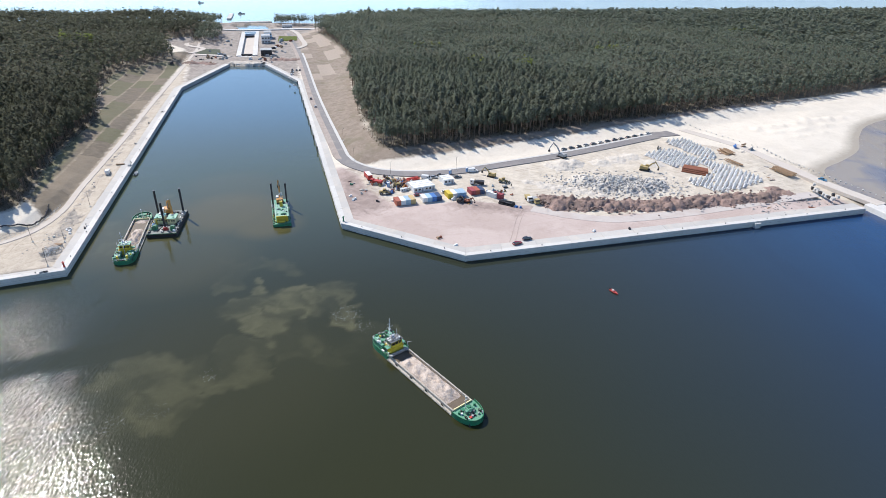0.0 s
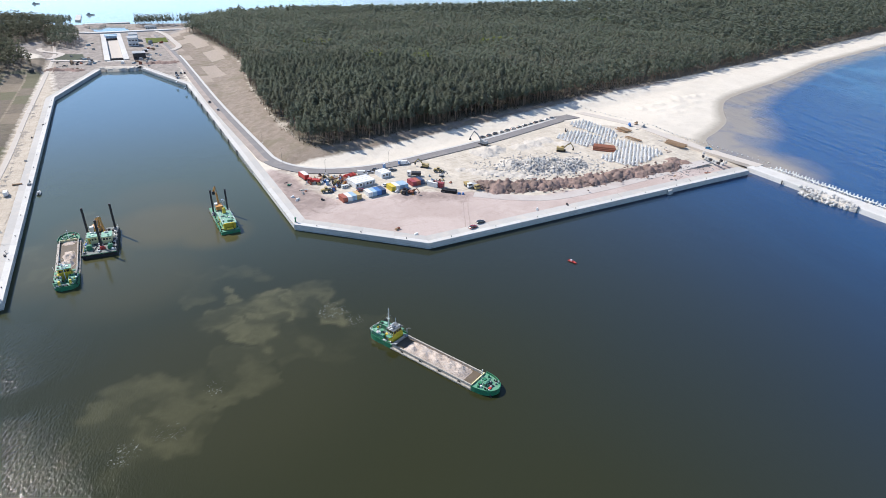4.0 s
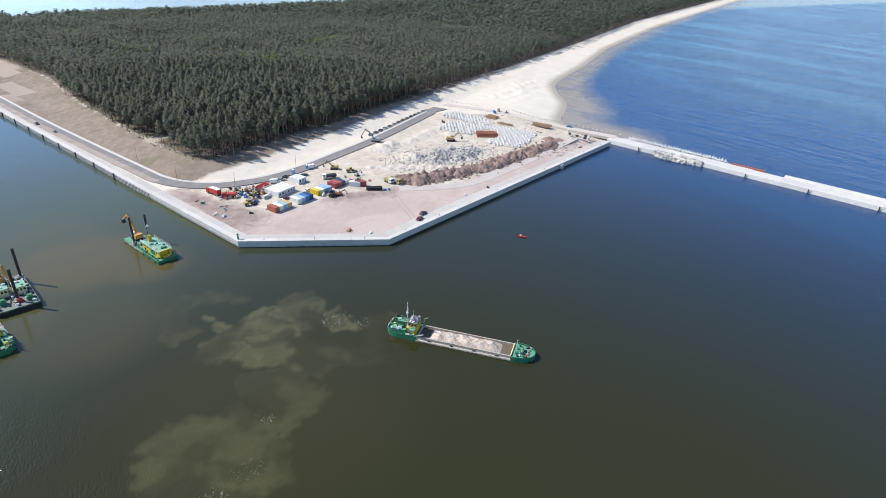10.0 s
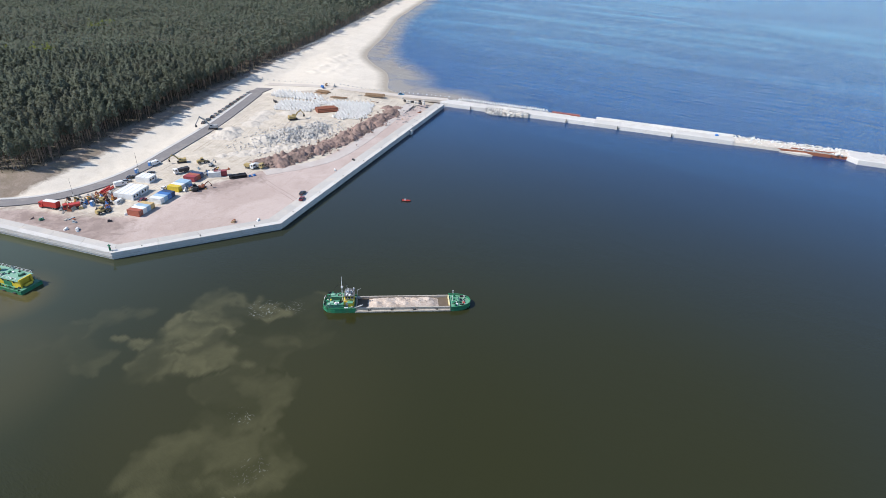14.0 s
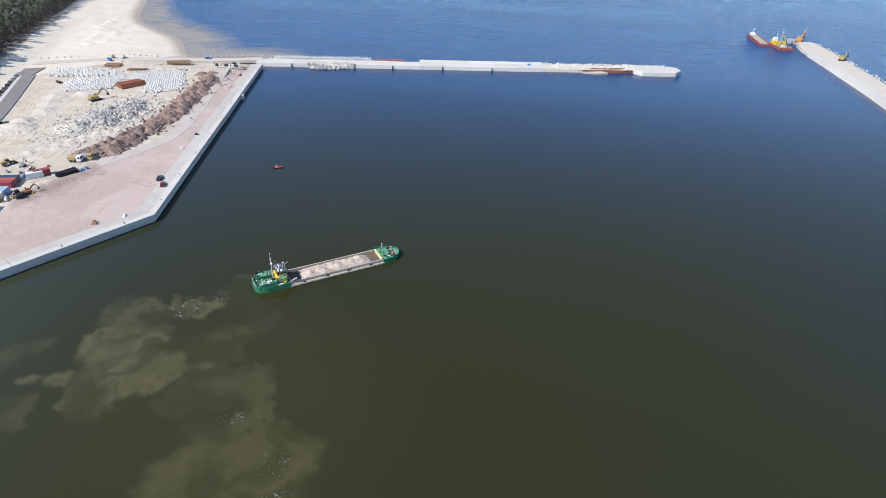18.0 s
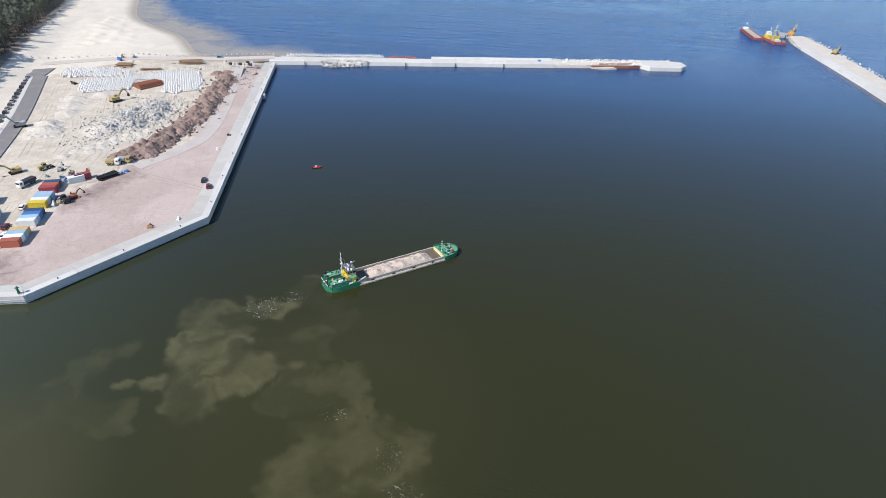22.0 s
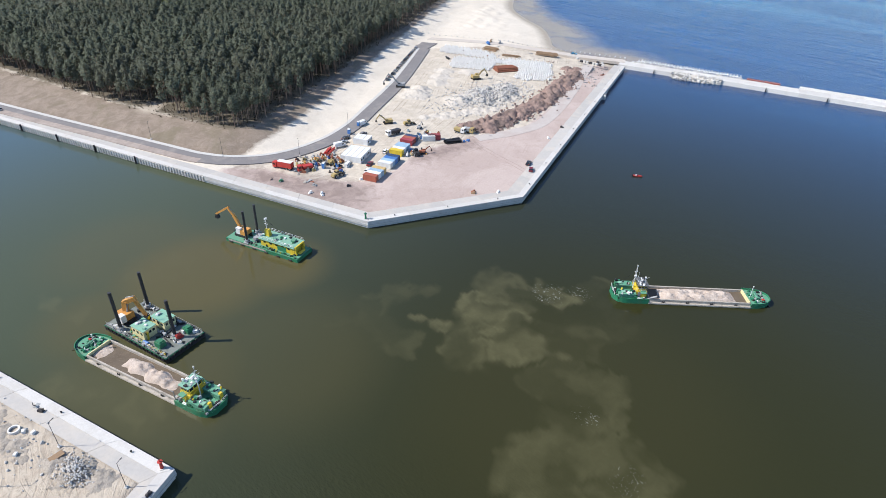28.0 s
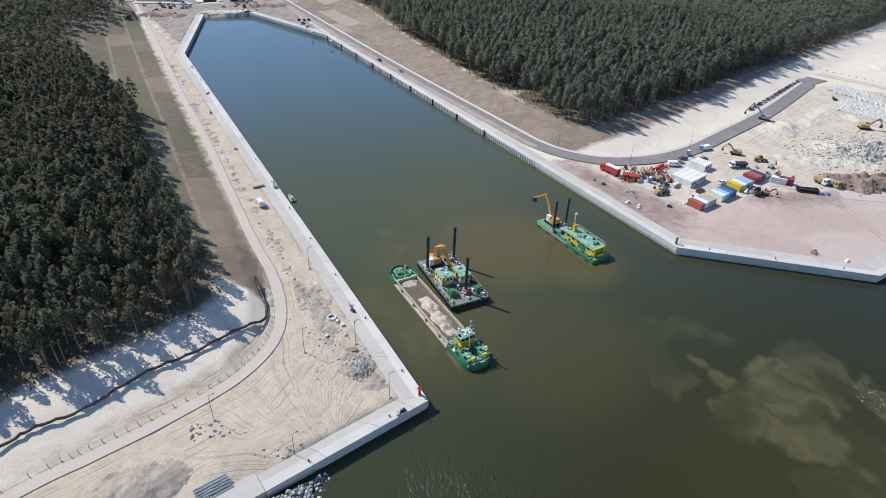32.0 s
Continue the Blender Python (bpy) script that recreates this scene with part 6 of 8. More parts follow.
def crane_barge():
    top = thing("crane_barge", "red-hulled crane barge with yellow excavator and white cabin", "barge", place=pose(342, -86.5, 0, 0, 0, 12) @ Matrix.Scale(0.85, 4))
    part("hull", Shape().prism([(0, -5.5), (24, -5.5), (24, 5.5), (1, 5.5)], -1, 2.0), MAROON, top)
    part("deck", Shape().box(12.2, 0, 2.0, 23, 10.4, 0.06), RUST, top)
    part("cabin", Shape().box(17, 3, 2.0, 6, 4, 3.0), YELLOW, top)
    part("bridge", Shape().box(17, 3, 5.0, 3.4, 3.2, 2.2).box(17, 3, 7.2, 3.8, 3.6, 0.15), WHITE, top)
    for i in range(16):
        part("deck_gear", Shape().box(2 + 1.3 * i, (-4.2, 3.9, -2.6, 1.4)[i % 4], 2.0, 0.9 + 0.1 * (i % 5), 0.8, 0.5 + 0.25 * (i % 4), 23 * i), (GREY, YELLOW, STEEL_DARK, COAMING, WHITE)[i % 5], top)
    part("house", Shape().box(9, 0.5, 2.0, 5, 4, 3.4), YELLOW, top)
    part("gantry", Shape().beam((8, -1.5, 5), (11, -1.5, 9.5), 0.5, 0.5).beam((8, 2, 5), (11, 2, 9.5), 0.5, 0.5).beam((11, -1.5, 9.5), (13, 2, 9.5), 0.4, 0.4), YELLOW, top)
    spud(top, 3, -4.2, 2.0, 7.5, 0.5)
    part("white_spud", Shape().rod((5.5, 4.6, 0), (5.5, 4.6, 15), 0.55, n=8), GREY, top)
    part("rock_bin", Shape().box(4, 1.5, 2.0, 5, 4, 1.5), ROCK, top)
    part("mast", Shape().rod((16, 3, 7), (16, 3, 12), 0.12, 0.06), WHITE, top)
    return top


def deck_barge():
    top = thing("deck_barge", "long red flat barge moored behind the crane barge", "barge", place=pose(353, -73.5, 0, 0, 0, 2) @ Matrix.Scale(0.88, 4))
    part("hull", Shape().prism([(0, -4), (38, -4), (41, -2), (41, 2), (38, 4), (0, 4)], -1, 1.2), MAROON, top)
    part("deck", Shape().box(19.5, 0, 1.7, 37, 7, 0.06), COAMING, top)
    for s in (-1, 1):
        part("bulwark", Shape().box(19.5, s * 3.8, 1.7, 38, 0.3, 0.6), MAROON, top)
    part("bow_house", Shape().box(37, 0, 1.7, 3, 4, 1.6), WHITE, top)
    part("mast", Shape().rod((37, 0, 3.2), (37, 0, 7.5), 0.1, 0.05), WHITE, top)


crane_barge()
deck_barge()

# ---- peninsula yard: heaps and stock ----
heap("soil_bank", [(44 + t * 106 + _r.uniform(-1, 1), float(np.interp(44 + t * 106, [44, 52, 62, 75, 90, 105, 122, 137, 150], [246, 243, 241, 239.8, 241, 243.5, 248, 251, 254])) + s * _r.uniform(0.4, 3.2), _r.uniform(2.6, 4.6), _r.uniform(1.6, 3.6))
                   for t in np.linspace(0, 1, 40) for s in (-1, 1)] + [(50, 239.5, 6, 3.2), (60, 238, 4.5, 2.6), (160, 259, 4, 1.4), (152, 258, 4, 1.8), (156, 263, 4, 1.4)],
     SOIL, "long bank of brown and reddish excavated soil", "soil heap")
clods = thing("soil_clods", "broken clods of brown soil lying along the bank", "soil", kind="stuff")
_c = random.Random(17)
rubble("clod", [(x, float(np.interp(x, [44, 62, 75, 90, 105, 122, 150], [244, 240, 239, 240.5, 243, 247.5, 255])) + _c.gauss(0, 3.4), 2.5 + _c.uniform(0, 1.3)) for x in (_c.uniform(42, 154) for _ in range(700))], SOIL, 0.4, 1.5, 18, clods, "brown soil clods")
RUBBLE = [(80, 267, 11, 3.6), (92, 262, 9, 3.2), (68, 270, 8, 2.8), (99, 266, 8, 2.8), (86, 259, 6, 2.4), (74, 262, 6, 2.6), (90, 270, 5, 2.6)]
heap("sand_mound", RUBBLE, SAND_HEAP, "broad pale mound of sand and rubble", "sand heap", 0.9)
heap("sand_mound", [(60, 292, 8, 2.6), (67, 296, 6, 2.2)], SAND_HEAP, "grey-green sand mound beside the road", "sand heap")
heap("sand_mound", [(82 + 9 * i, 298 + 5 * (i % 3), 6, 1.3) for i in range(4)], SAND_HEAP, "low sand mounds beside the stock yard", "sand heap", 0.8)
heap("sand_mound", [(40 + 5 * i, 268 - 2.2 * i, 3.0, 0.9) for i in range(6)] + [(47 + 5 * i, 262 - 2 * i, 3.0, 0.8) for i in range(6)], SAND_HEAP, "rows of small tipped sand heaps", "sand heap")
stone_pile = thing("stone_pile", "pile of grey and pale broken stone in the yard", "stone pile")
_pts = []
while len(_pts) < 300:
    a, r = _r.uniform(0, 6.28), _r.uniform(0, 1) ** 0.6
    x, y = 87 + 18 * r * math.cos(a), 265.5 + 10 * r * math.sin(a)
    _pts.append((x, y, ground_at(x, y) + max(0.0, float(heap_rise(RUBBLE, np.array([x]), np.array([y]))[0]))))
stones(stone_pile, _pts[:130], ROCK_DARK, 0.6, 1.5, 51)
stones(stone_pile, _pts[130:], ROCK, 0.6, 1.5, 52)
rubble("small_stone", [(x, y, ground_at(x, y) + 0.12 + max(0.0, float(heap_rise(RUBBLE, np.array([x]), np.array([y]))[0]))) for x, y in ((_r.gauss(84, 15), _r.gauss(265, 8)) for _ in range(1500)) if 249 < y < 290 and 46 < x < 118], ROCK, 0.3, 1.3, 53, stone_pile, "scattered pale stones")

TETRA_FIELDS = [[(127, 336), (141, 343), (148, 318), (145, 304.5), (139, 304)], [(106.5, 310.5), (125, 322), (140, 301), (134, 297), (118, 291)], [(134, 297), (141, 301), (150, 289.5), (157, 274), (129.5, 257), (117.5, 268.5), (119.5, 274.5), (134, 281.5), (136, 290)]]
TETRA_SPOTS = []
for field in TETRA_FIELDS:
    a = np.array(field)
    ang = math.radians(-60)
    for i in range(-40, 40):
        for j in range(-40, 40):
            u, v = i * 2.25 + (j % 2) * 1.1, j * 2.0
            x, y = 132 + u * math.cos(ang) - v * math.sin(ang), 298 + u * math.sin(ang) + v * math.cos(ang)
            if inside(np.array([x]), np.array([y]), field)[0] and _r.random() > 0.05:
                TETRA_SPOTS.append((x + _r.uniform(-.2, .2), y + _r.uniform(-.2, .2)))
TETRA_SPOTS.sort(key=lambda p: math.hypot(p[0] - 100, p[1] - 240))
for x, y in TETRA_SPOTS[:262]:
    tetrapod(x, y, 2.4, _r, "tetrapods stocked in the yard", "new white concrete tetrapod standing in the stock yard", 1.05)
_v = np.array([v.co[:] for v in TETRAPOD.vertices]) * 1.05
_f = [tuple(p.vertices) for p in TETRAPOD.polygons]
rest = Shape()
for x, y in TETRA_SPOTS[262:]:
    a = _r.uniform(0, 6.28)
    rest.add([(x + p[0] * math.cos(a) - p[1] * math.sin(a), y + p[0] * math.sin(a) + p[1] * math.cos(a), 3.0 + p[2]) for p in _v], _f)
tagged(part("tetrapod_stock", rest, TETRA), "far rows of white concrete tetrapods in the stock yard", "tetrapod", kind="stuff")

pipes = thing("pipe_stack", "stack of rust-red steel pipes on the sand", "pipe stack")
for k in range(3):
    for i in range(8 - k):
        t = (i + 0.5 * k) * 0.92
        part("pipe", Shape().rod((119.8 + t * 0.5, 286.0 + t * 0.87, 2.85 + 0.72 * k), (130.6 + t * 0.3, 279.8 + t * 0.95, 2.85 + 0.72 * k), 0.44, n=8), RUST, pipes)


def stack(name, x, y, rz, n, length, material, label, category, seed, thick=0.3, spread=2.0):
    """Loose lengths laid on one another."""
    rng = random.Random(seed)
    top = thing(name, label, category, place=pose(x, y, 2.45, 0, 0, rz))
    for i in range(n):
        y0, z0 = rng.uniform(-spread, spread), thick / 2 + thick * rng.choice((0, 0, 1, 2))
        a = rng.uniform(-0.25, 0.25)
        part("length", Shape().beam((-length / 2 * rng.uniform(.8, 1.1), y0 - a, z0), (length / 2 * rng.uniform(.7, 1.1), y0 + a, z0 + rng.uniform(0, .15)), thick, thick), material, top)


stack("timber_stack", 155.5, 318, -80, 16, 9, TIMBER, "untidy stack of brown timber and boards", "timber stack", 1, 0.4, 2.6)
stack("timber_stack", 152, 300, -70, 8, 11, TIMBER, "loose brown planks laid on the sand", "timber stack", 2, 0.3, 1.6)
stack("timber_stack", 172, 287, -68, 18, 13, TIMBER, "stack of brown timber beside the sand track", "timber stack", 3, 0.4, 2.2)
stack("steel_stack", -15, 268.5, 30, 14, 6, RED, "heap of red steel frames in the yard", "steel parts", 4, 0.35, 1.8)
stack("steel_stack", 20.0, 254.0, 20, 8, 4, GREY, "grey steel parts on the gravel", "steel parts", 5, 0.3, 1.4)
stack("steel_stack", 27.5, 240.6, -28, 14, 7, BLACK, "dark steel parts laid out on the gravel", "steel parts", 6, 0.4, 1.6)
stack("steel_stack", -19, 264, 40, 12, 5, RUST, "rusty steel beams and frames in the yard", "steel parts", 7, 0.35, 2.2)
for x, y, m, sd in ((170, 329, TIMBER, 1), (171.5, 323, GREY, 2), (120, 322.5, STEEL_DARK, 3), (164, 327, BLUE, 4)):
    stack("crate_stack", x, y, 20 * sd, 4, 3, m, "small stack of crates and gear on the sand", "crate", 10 + sd, 0.6, 0.9)
for i, (x, y) in enumerate([(174.2 + 0.25 * k, 264.5 - 1.9 * k) for k in range(8)] + [(177.8, 269.5), (179.5, 256.5), (180.2, 254), (177, 252)]):
    b = Shape().box(0, 0, 0, 1.5, 1.0, 1.2)
    ob = part("concrete_block", b, ROCK if i % 3 else STEEL_DARK, None, place=pose(x, y, 2.42, 0, 0, 70 + 9 * (i % 4)))
    tagged(ob, "loose grey concrete block on the quay ground", "concrete block", "concrete blocks near the quay end")
stones(thing("broken_stone", "scattered broken red stone and debris on the gravel", "debris"), [(_r.gauss(158, 7), _r.gauss(250, 4), 2.35) for _ in range(60)] + [(_r.gauss(140, 8), _r.gauss(239, 2.2), 2.35) for _ in range(30)], ROCK_DARK, 0.3, 0.9, 61)

# ---- yard: containers, cabins, vehicles ----
PAINTS = {"brick": worn("brick_red_container", (0.36, 0.10, 0.06), 0.6, amount=0.3), "white": WHITE, "blue": BLUE, "yellow": YELLOW, "grey": GREY,
          "light": worn("light_blue_container", (0.32, 0.46, 0.58), 0.6, amount=0.3), "navy": worn("navy_container", (0.03, 0.06, 0.13), 0.6, amount=0.3),
          "sand": worn("tan_container", (0.50, 0.36, 0.16), 0.6, amount=0.3), "maroon": worn("maroon_container", (0.30, 0.05, 0.06), 0.6, amount=0.3)}
CAR_PAINT = {"red": worn("dark_red_car", (0.17, 0.015, 0.02), 0.25, amount=0.15, spec=0.6), "black": worn("dark_car", (0.02, 0.025, 0.035), 0.25, amount=0.15, spec=0.6),
             "white": worn("white_car", (0.75, 0.75, 0.74), 0.3, amount=0.15), "silver": worn("silver_car", (0.42, 0.43, 0.44), 0.3, 0.4, amount=0.15),
             "blue": worn("blue_car", (0.03, 0.20, 0.36), 0.3, amount=0.15), "grey": worn("grey_car", (0.12, 0.125, 0.13), 0.3, amount=0.15)}


def container(place, paint, label, length=6.06):
    """A shipping container with corrugated sides, corner posts and doors."""
    top = thing("shipping_container", label, "container", "containers in the yard", place=place @ Matrix.Scale(1 / PLAN, 4))
    w, h = 2.44, 2.59
    s = Shape()
    n = int(length / 0.56)
    for side in (-1, 1):
        pts = []
        for i in range(n * 2 + 1):
            x = -length / 2 + 0.1 + (length - 0.2) * i / (2 * n)
            pts.append((x, side * (w / 2 - (0.02 if i % 2 else 0.075))))
        for i in range(len(pts) - 1):
            (x0, y0), (x1, y1) = pts[i], pts[i + 1]
            s.add([(x0, y0, 0.15), (x1, y1, 0.15), (x1, y1, h - 0.1), (x0, y0, h - 0.1)], [(0, 1, 2, 3)])
    s.box(0, 0, 0.1, length - 0.25, w - 0.25, h - 0.2)
    part("shell", s, paint, top)
    roof = Shape().box(0, 0, h - 0.14, length - 0.06, w - 0.06, 0.1)
    part("roof", roof, paint, top)
    frame_ = Shape()
    for a in (-1, 1):
        for b in (-1, 1):
            frame_.box(a * (length / 2 - 0.08), b * (w / 2 - 0.08), 0, 0.16, 0.16, h)
    for b in (-1, 1):
        frame_.box(0, b * (w / 2 - 0.05), 0, length, 0.1, 0.16).box(0, b * (w / 2 - 0.05), h - 0.12, length, 0.1, 0.12)
    part("frame", frame_, paint, top)
    for b in (-1, 1):
        door = part("door", Shape().box(length / 2 - 0.02, b * 0.58, 0.15, 0.07, 1.1, h - 0.3), paint, top)
        part("lock_bar", Shape().rod((length / 2 + 0.05, b * 0.4, 0.2), (length / 2 + 0.05, b * 0.4, h - 0.2), 0.025, n=4), GREY, door)
    return top


ROW = Vector((0.94, 0.34))
ROW_TURN = math.degrees(math.atan2(0.34, 0.94))


def container_row(x, y, paints, names, length=6.06):
    """Containers side by side; (x, y) is the row's first corner towards the quay."""
    out = Vector((-0.34, 0.94))
    for i, (p, nme) in enumerate(zip(paints, names)):
        c = Vector((x, y)) + ROW * (1.22 + 2.5 * i) / PLAN + out * (length / 2 / PLAN)
        container(pose(c.x, c.y, 2.42, 0, 0, ROW_TURN - 90 + 180 * (i % 2)), PAINTS[p], f"{nme} steel shipping container in the works yard", length)


container_row(-20.3, 236.2, ["brick", "white", "light", "sand"], ["brick-red", "white", "light blue", "tan"])
container_row(-9.0, 240.2, ["white", "light", "blue", "navy"], ["white", "pale blue", "blue", "dark navy"])
container_row(2.0, 245.2, ["yellow", "white", "light", "light"], ["bright yellow", "white", "light blue", "light blue"])
container_row(12.4, 249.6, ["maroon", "brick", "navy"], ["maroon", "brick-red", "dark navy"])
container(pose(24.2, 248.0, 2.42, 0, 0, ROW_TURN - 60), PAINTS["maroon"], "maroon steel container by the gravel pad")
container(pose(21.8, 248.8, 2.42, 0, 0, ROW_TURN - 60), PAINTS["white"], "white steel container by the gravel pad")


def site_block(place, nx, ny, label):
    """A block of white site cabins under low ribbed roofs."""
    top = thing("site_office", label, "site office", place=place @ Matrix.Scale(1 / PLAN, 4))
    for j in range(ny):
        for i in range(nx):
            x, y = (i - (nx - 1) / 2) * 6.0, (j - (ny - 1) / 2) * 2.42
            unit = part("cabin", Shape().box(x, y, 0, 5.96, 2.38, 2.7).box(x, y, 2.7, 5.98, 2.40, 0.08), WHITE, top)
            part("roof_rib", Shape().box(x, y + 1.16, 2.78, 5.9, 0.1, 0.06), GREY, unit)
            if j == 0:
                for k in (-1.8, 0.2):
                    part("window", Shape().box(x + k, y - 1.2, 1.0, 1.0, 0.06, 1.0), GLASS, unit)
                part("door", Shape().box(x + 1.9, y - 1.2, 0.1, 0.9, 0.06, 2.0), GREY, unit)
    return top


site_block(pose(-10.6, 257.6, 2.42, 0, 0, 25), 2, 4, "block of white site office cabins joined under one flat roof")
site_block(pose(1.0, 266.4, 2.42, 0, 0, 25), 1, 3, "small block of white site cabins with flat roofs")
site_block(pose(-18.4, 253.8, 2.42, 0, 0, 25) @ Matrix.Scale(0.6, 4), 1, 1, "single small white site cabin")


def wheel(parent, x, y, r, wide=0.24):
    tyre_ = part("tyre", Shape().rod((x, y - wide / 2, r), (x, y + wide / 2, r), r, n=10), BLACK, parent)
    part("rim", Shape().rod((x, y - wide / 2 - 0.01, r), (x, y + wide / 2 + 0.01, r), r * 0.55, n=8), GREY, tyre_)


def car(place, paint, label, group="", long=4.4, tall=1.5, van=False):
    """A parked car or van: lower body, glazed cabin, lights and wheels."""
    top = thing("van" if van else "car", label, "van" if van else "car", group, place=place @ Matrix.Scale(1 / PLAN, 4))
    w, l = (0.95, long / 2) if van else (0.86, long / 2)
    if van:
        side = [(-l, 0.4), (l, 0.4), (l, 1.0), (l - 0.7, 1.15), (l - 1.5, tall), (-l + 0.1, tall), (-l, tall - 0.2)]
    else:
        side = [(-l, 0.35), (l, 0.35), (l, 0.72), (l - 0.25, 0.86), (-l + 0.15, 0.92), (-l, 0.8)]
    part("body", Shape().loft([[(x, s * w, z) for x, z in side] for s in (-1, 1)]), paint, top)
    if van:
        part("windscreen", Shape().loft([[(l - 0.73, s * 0.8, 1.2), (l - 0.66, s * 0.8, 1.2), (l - 1.40, s * 0.75, tall - 0.1), (l - 1.47, s * 0.75, tall - 0.1)] for s in (-1, 1)]), GLASS, top)
        for s in (-1, 1):
            part("side_window", Shape().box(l - 1.8, s * 0.945, 1.25, 0.9, 0.05, 0.55), GLASS, top)
    else:
        low, high = [(l - 1.3, 0.85), (-l + 0.35, 0.9)], [(l - 2.0, tall), (-l + 0.9, tall)]
        part("cabin", Shape().loft([[(low[0][0], s * 0.82, 0.82), (low[1][0], s * 0.82, 0.85), (high[1][0], s * 0.64, tall - 0.08), (high[0][0], s * 0.64, tall - 0.08)] for s in (-1, 1)]), GLASS, top, "dark window glass")
        part("roof", Shape().box((high[0][0] + high[1][0]) / 2, 0, tall - 0.1, high[0][0] - high[1][0] + 0.1, 1.32, 0.1, taper=0.9), paint, top)
    for s in (-1, 1):
        part("headlight", Shape().box(l - 0.02, s * 0.6, 0.62, 0.06, 0.35, 0.16), WHITE, top)
        part("tail_light", Shape().box(-l + 0.01, s * 0.65, 0.68, 0.06, 0.25, 0.2), RED, top)
        for x in (-l + 0.8, l - 0.85):
            wheel(top, x, s * (w - 0.08), 0.33)
    return top


def truck(place, paint, load, label, length=8.0, box=True):
    """A lorry with a cab and a box or tipper body."""
    top = thing("lorry", label, "lorry", place=place @ Matrix.Scale(1 / PLAN, 4))
    part("chassis", Shape().box(0, 0, 0.6, length, 0.9, 0.35), BLACK, top)
    cab = part("cab", Shape().box(length / 2 - 0.9, 0, 0.6, 1.9, 2.4, 2.2, taper=0.94), paint, top)
    part("windscreen", Shape().box(length / 2 + 0.03, 0, 1.7, 0.06, 2.0, 0.8), GLASS, cab)
    for s in (-1, 1):
        part("side_window", Shape().box(length / 2 - 0.7, s * 1.19, 1.7, 0.8, 0.06, 0.7), GLASS, cab)
        for x in (length / 2 - 0.9, -length / 2 + 1.0, -length / 2 + 2.3):
            wheel(top, x, s * 1.0, 0.5, 0.35)
    if box:
        body = part("box_body", Shape().box(-1.1, 0, 1.0, length - 2.4, 2.5, 2.5), load, top)
        part("roof", Shape().box(-1.1, 0, 3.5, length - 2.4, 2.5, 0.06), WHITE, body)
        part("side_picture", Shape().box(-0.3, -1.26, 1.9, 1.8, 0.03, 0.9), BLUE, body, "small blue picture panel")
    else:
        part("tipper_body", Shape().loft([[(x, -1.2, z0), (x, 1.2, z0), (x, 1.25, 2.4), (x, -1.25, 2.4)] for x, z0 in ((-length / 2, 1.3), (length / 2 - 2.2, 1.0))]), load, top)
    return top


def loader(place, paint, label, small=False):
    """A wheeled loader with bucket."""
    top = thing("wheel_loader", label, "loader", place=place @ Matrix.Scale(1 / PLAN, 4))
    part("rear_body", Shape().box(-1.4, 0, 0.8, 2.4, 1.8, 1.2, taper=0.9), paint, top)
    cab = part("cab", Shape().box(0.1, 0, 1.0, 1.4, 1.5, 2.0, taper=0.9), paint, top)
    part("window", Shape().box(0.1, 0, 1.9, 1.36, 1.54, 0.7), GLASS, cab)
    for s in (-1, 1):
        part("lift_arm", Shape().beam((0.6, s * 0.5, 1.6), (2.9, s * 0.5, 0.7), 0.2, 0.35), paint, top)
        for x in (-1.5, 1.4):
            wheel(top, x, s * 1.05, 0.72, 0.5)
    part("bucket", Shape().loft([[(2.8, s * 1.3, 0.2), (3.9, s * 1.3, 0.15), (3.0, s * 1.3, 1.2)] for s in (-1, 1)]), STEEL_DARK, top)
    return top


Z0 = 2.42
car(pose(28.2, 202.0, Z0, 0, 0, 30), CAR_PAINT["red"], "dark red car parked by the quay edge")
car(pose(32.4, 206.0, Z0, 0, 0, 20), CAR_PAINT["black"], "dark blue car parked by the quay edge")
car(pose(14, 280.7, Z0, 0, 0, 10), CAR_PAINT["white"], "white van parked beside the road", long=5.6, tall=2.3, van=True)
car(pose(-8.6, 269.4, Z0, 0, 0, -12), CAR_PAINT["white"], "white van parked beside the site offices", long=5.6, tall=2.4, van=True)
car(pose(-4.9, 271.2, Z0, 0, 0, -10), CAR_PAINT["silver"], "silver car parked beside the site offices")
car(pose(-1.6, 273.8, Z0, 0, 0, 5), CAR_PAINT["black"], "dark car parked beside a blue cabin")
car(pose(6.5, 272.2, Z0, 0, 0, 15), CAR_PAINT["grey"], "grey car parked behind the white cabins")
car(pose(-16.2, 245.0, Z0, 0, 0, 25), CAR_PAINT["white"], "white car parked behind the containers")
car(pose(-11.6, 248.6, Z0, 0, 0, 25), CAR_PAINT["red"], "red car parked behind the containers")
car(pose(0.6, 252.8, Z0, 0, 0, 25), CAR_PAINT["white"], "white car beside the yellow container")
car(pose(185.8, 276.6, Z0, 0, 0, -60), CAR_PAINT["blue"], "bright blue car on the sand track")
truck(pose(15.6, 263.4, Z0, 0, 0, 170), WHITE, STEEL_DARK, "white tipper lorry with a dark body", 7.5, False)
truck(pose(-36.4, 268.8, Z0, 0, 0, 113), RED, RED, "red box lorry with a white roof in the yard", 9.0)
truck(pose(-31.8, 261.8, Z0, 0, 0, 160), RED, RED, "red flat tipper lorry in the yard", 6.5, False)
truck(pose(37.6, 245.2, Z0, 0, 0, -75), WHITE, DUSTY, "white lorry with a dusty yellow body by the soil bank", 5.5, False)
truck(pose(40.4, 242.6, Z0, 0, 0, -75), DUSTY, GREY, "yellow lorry by the soil bank", 5.5, False)
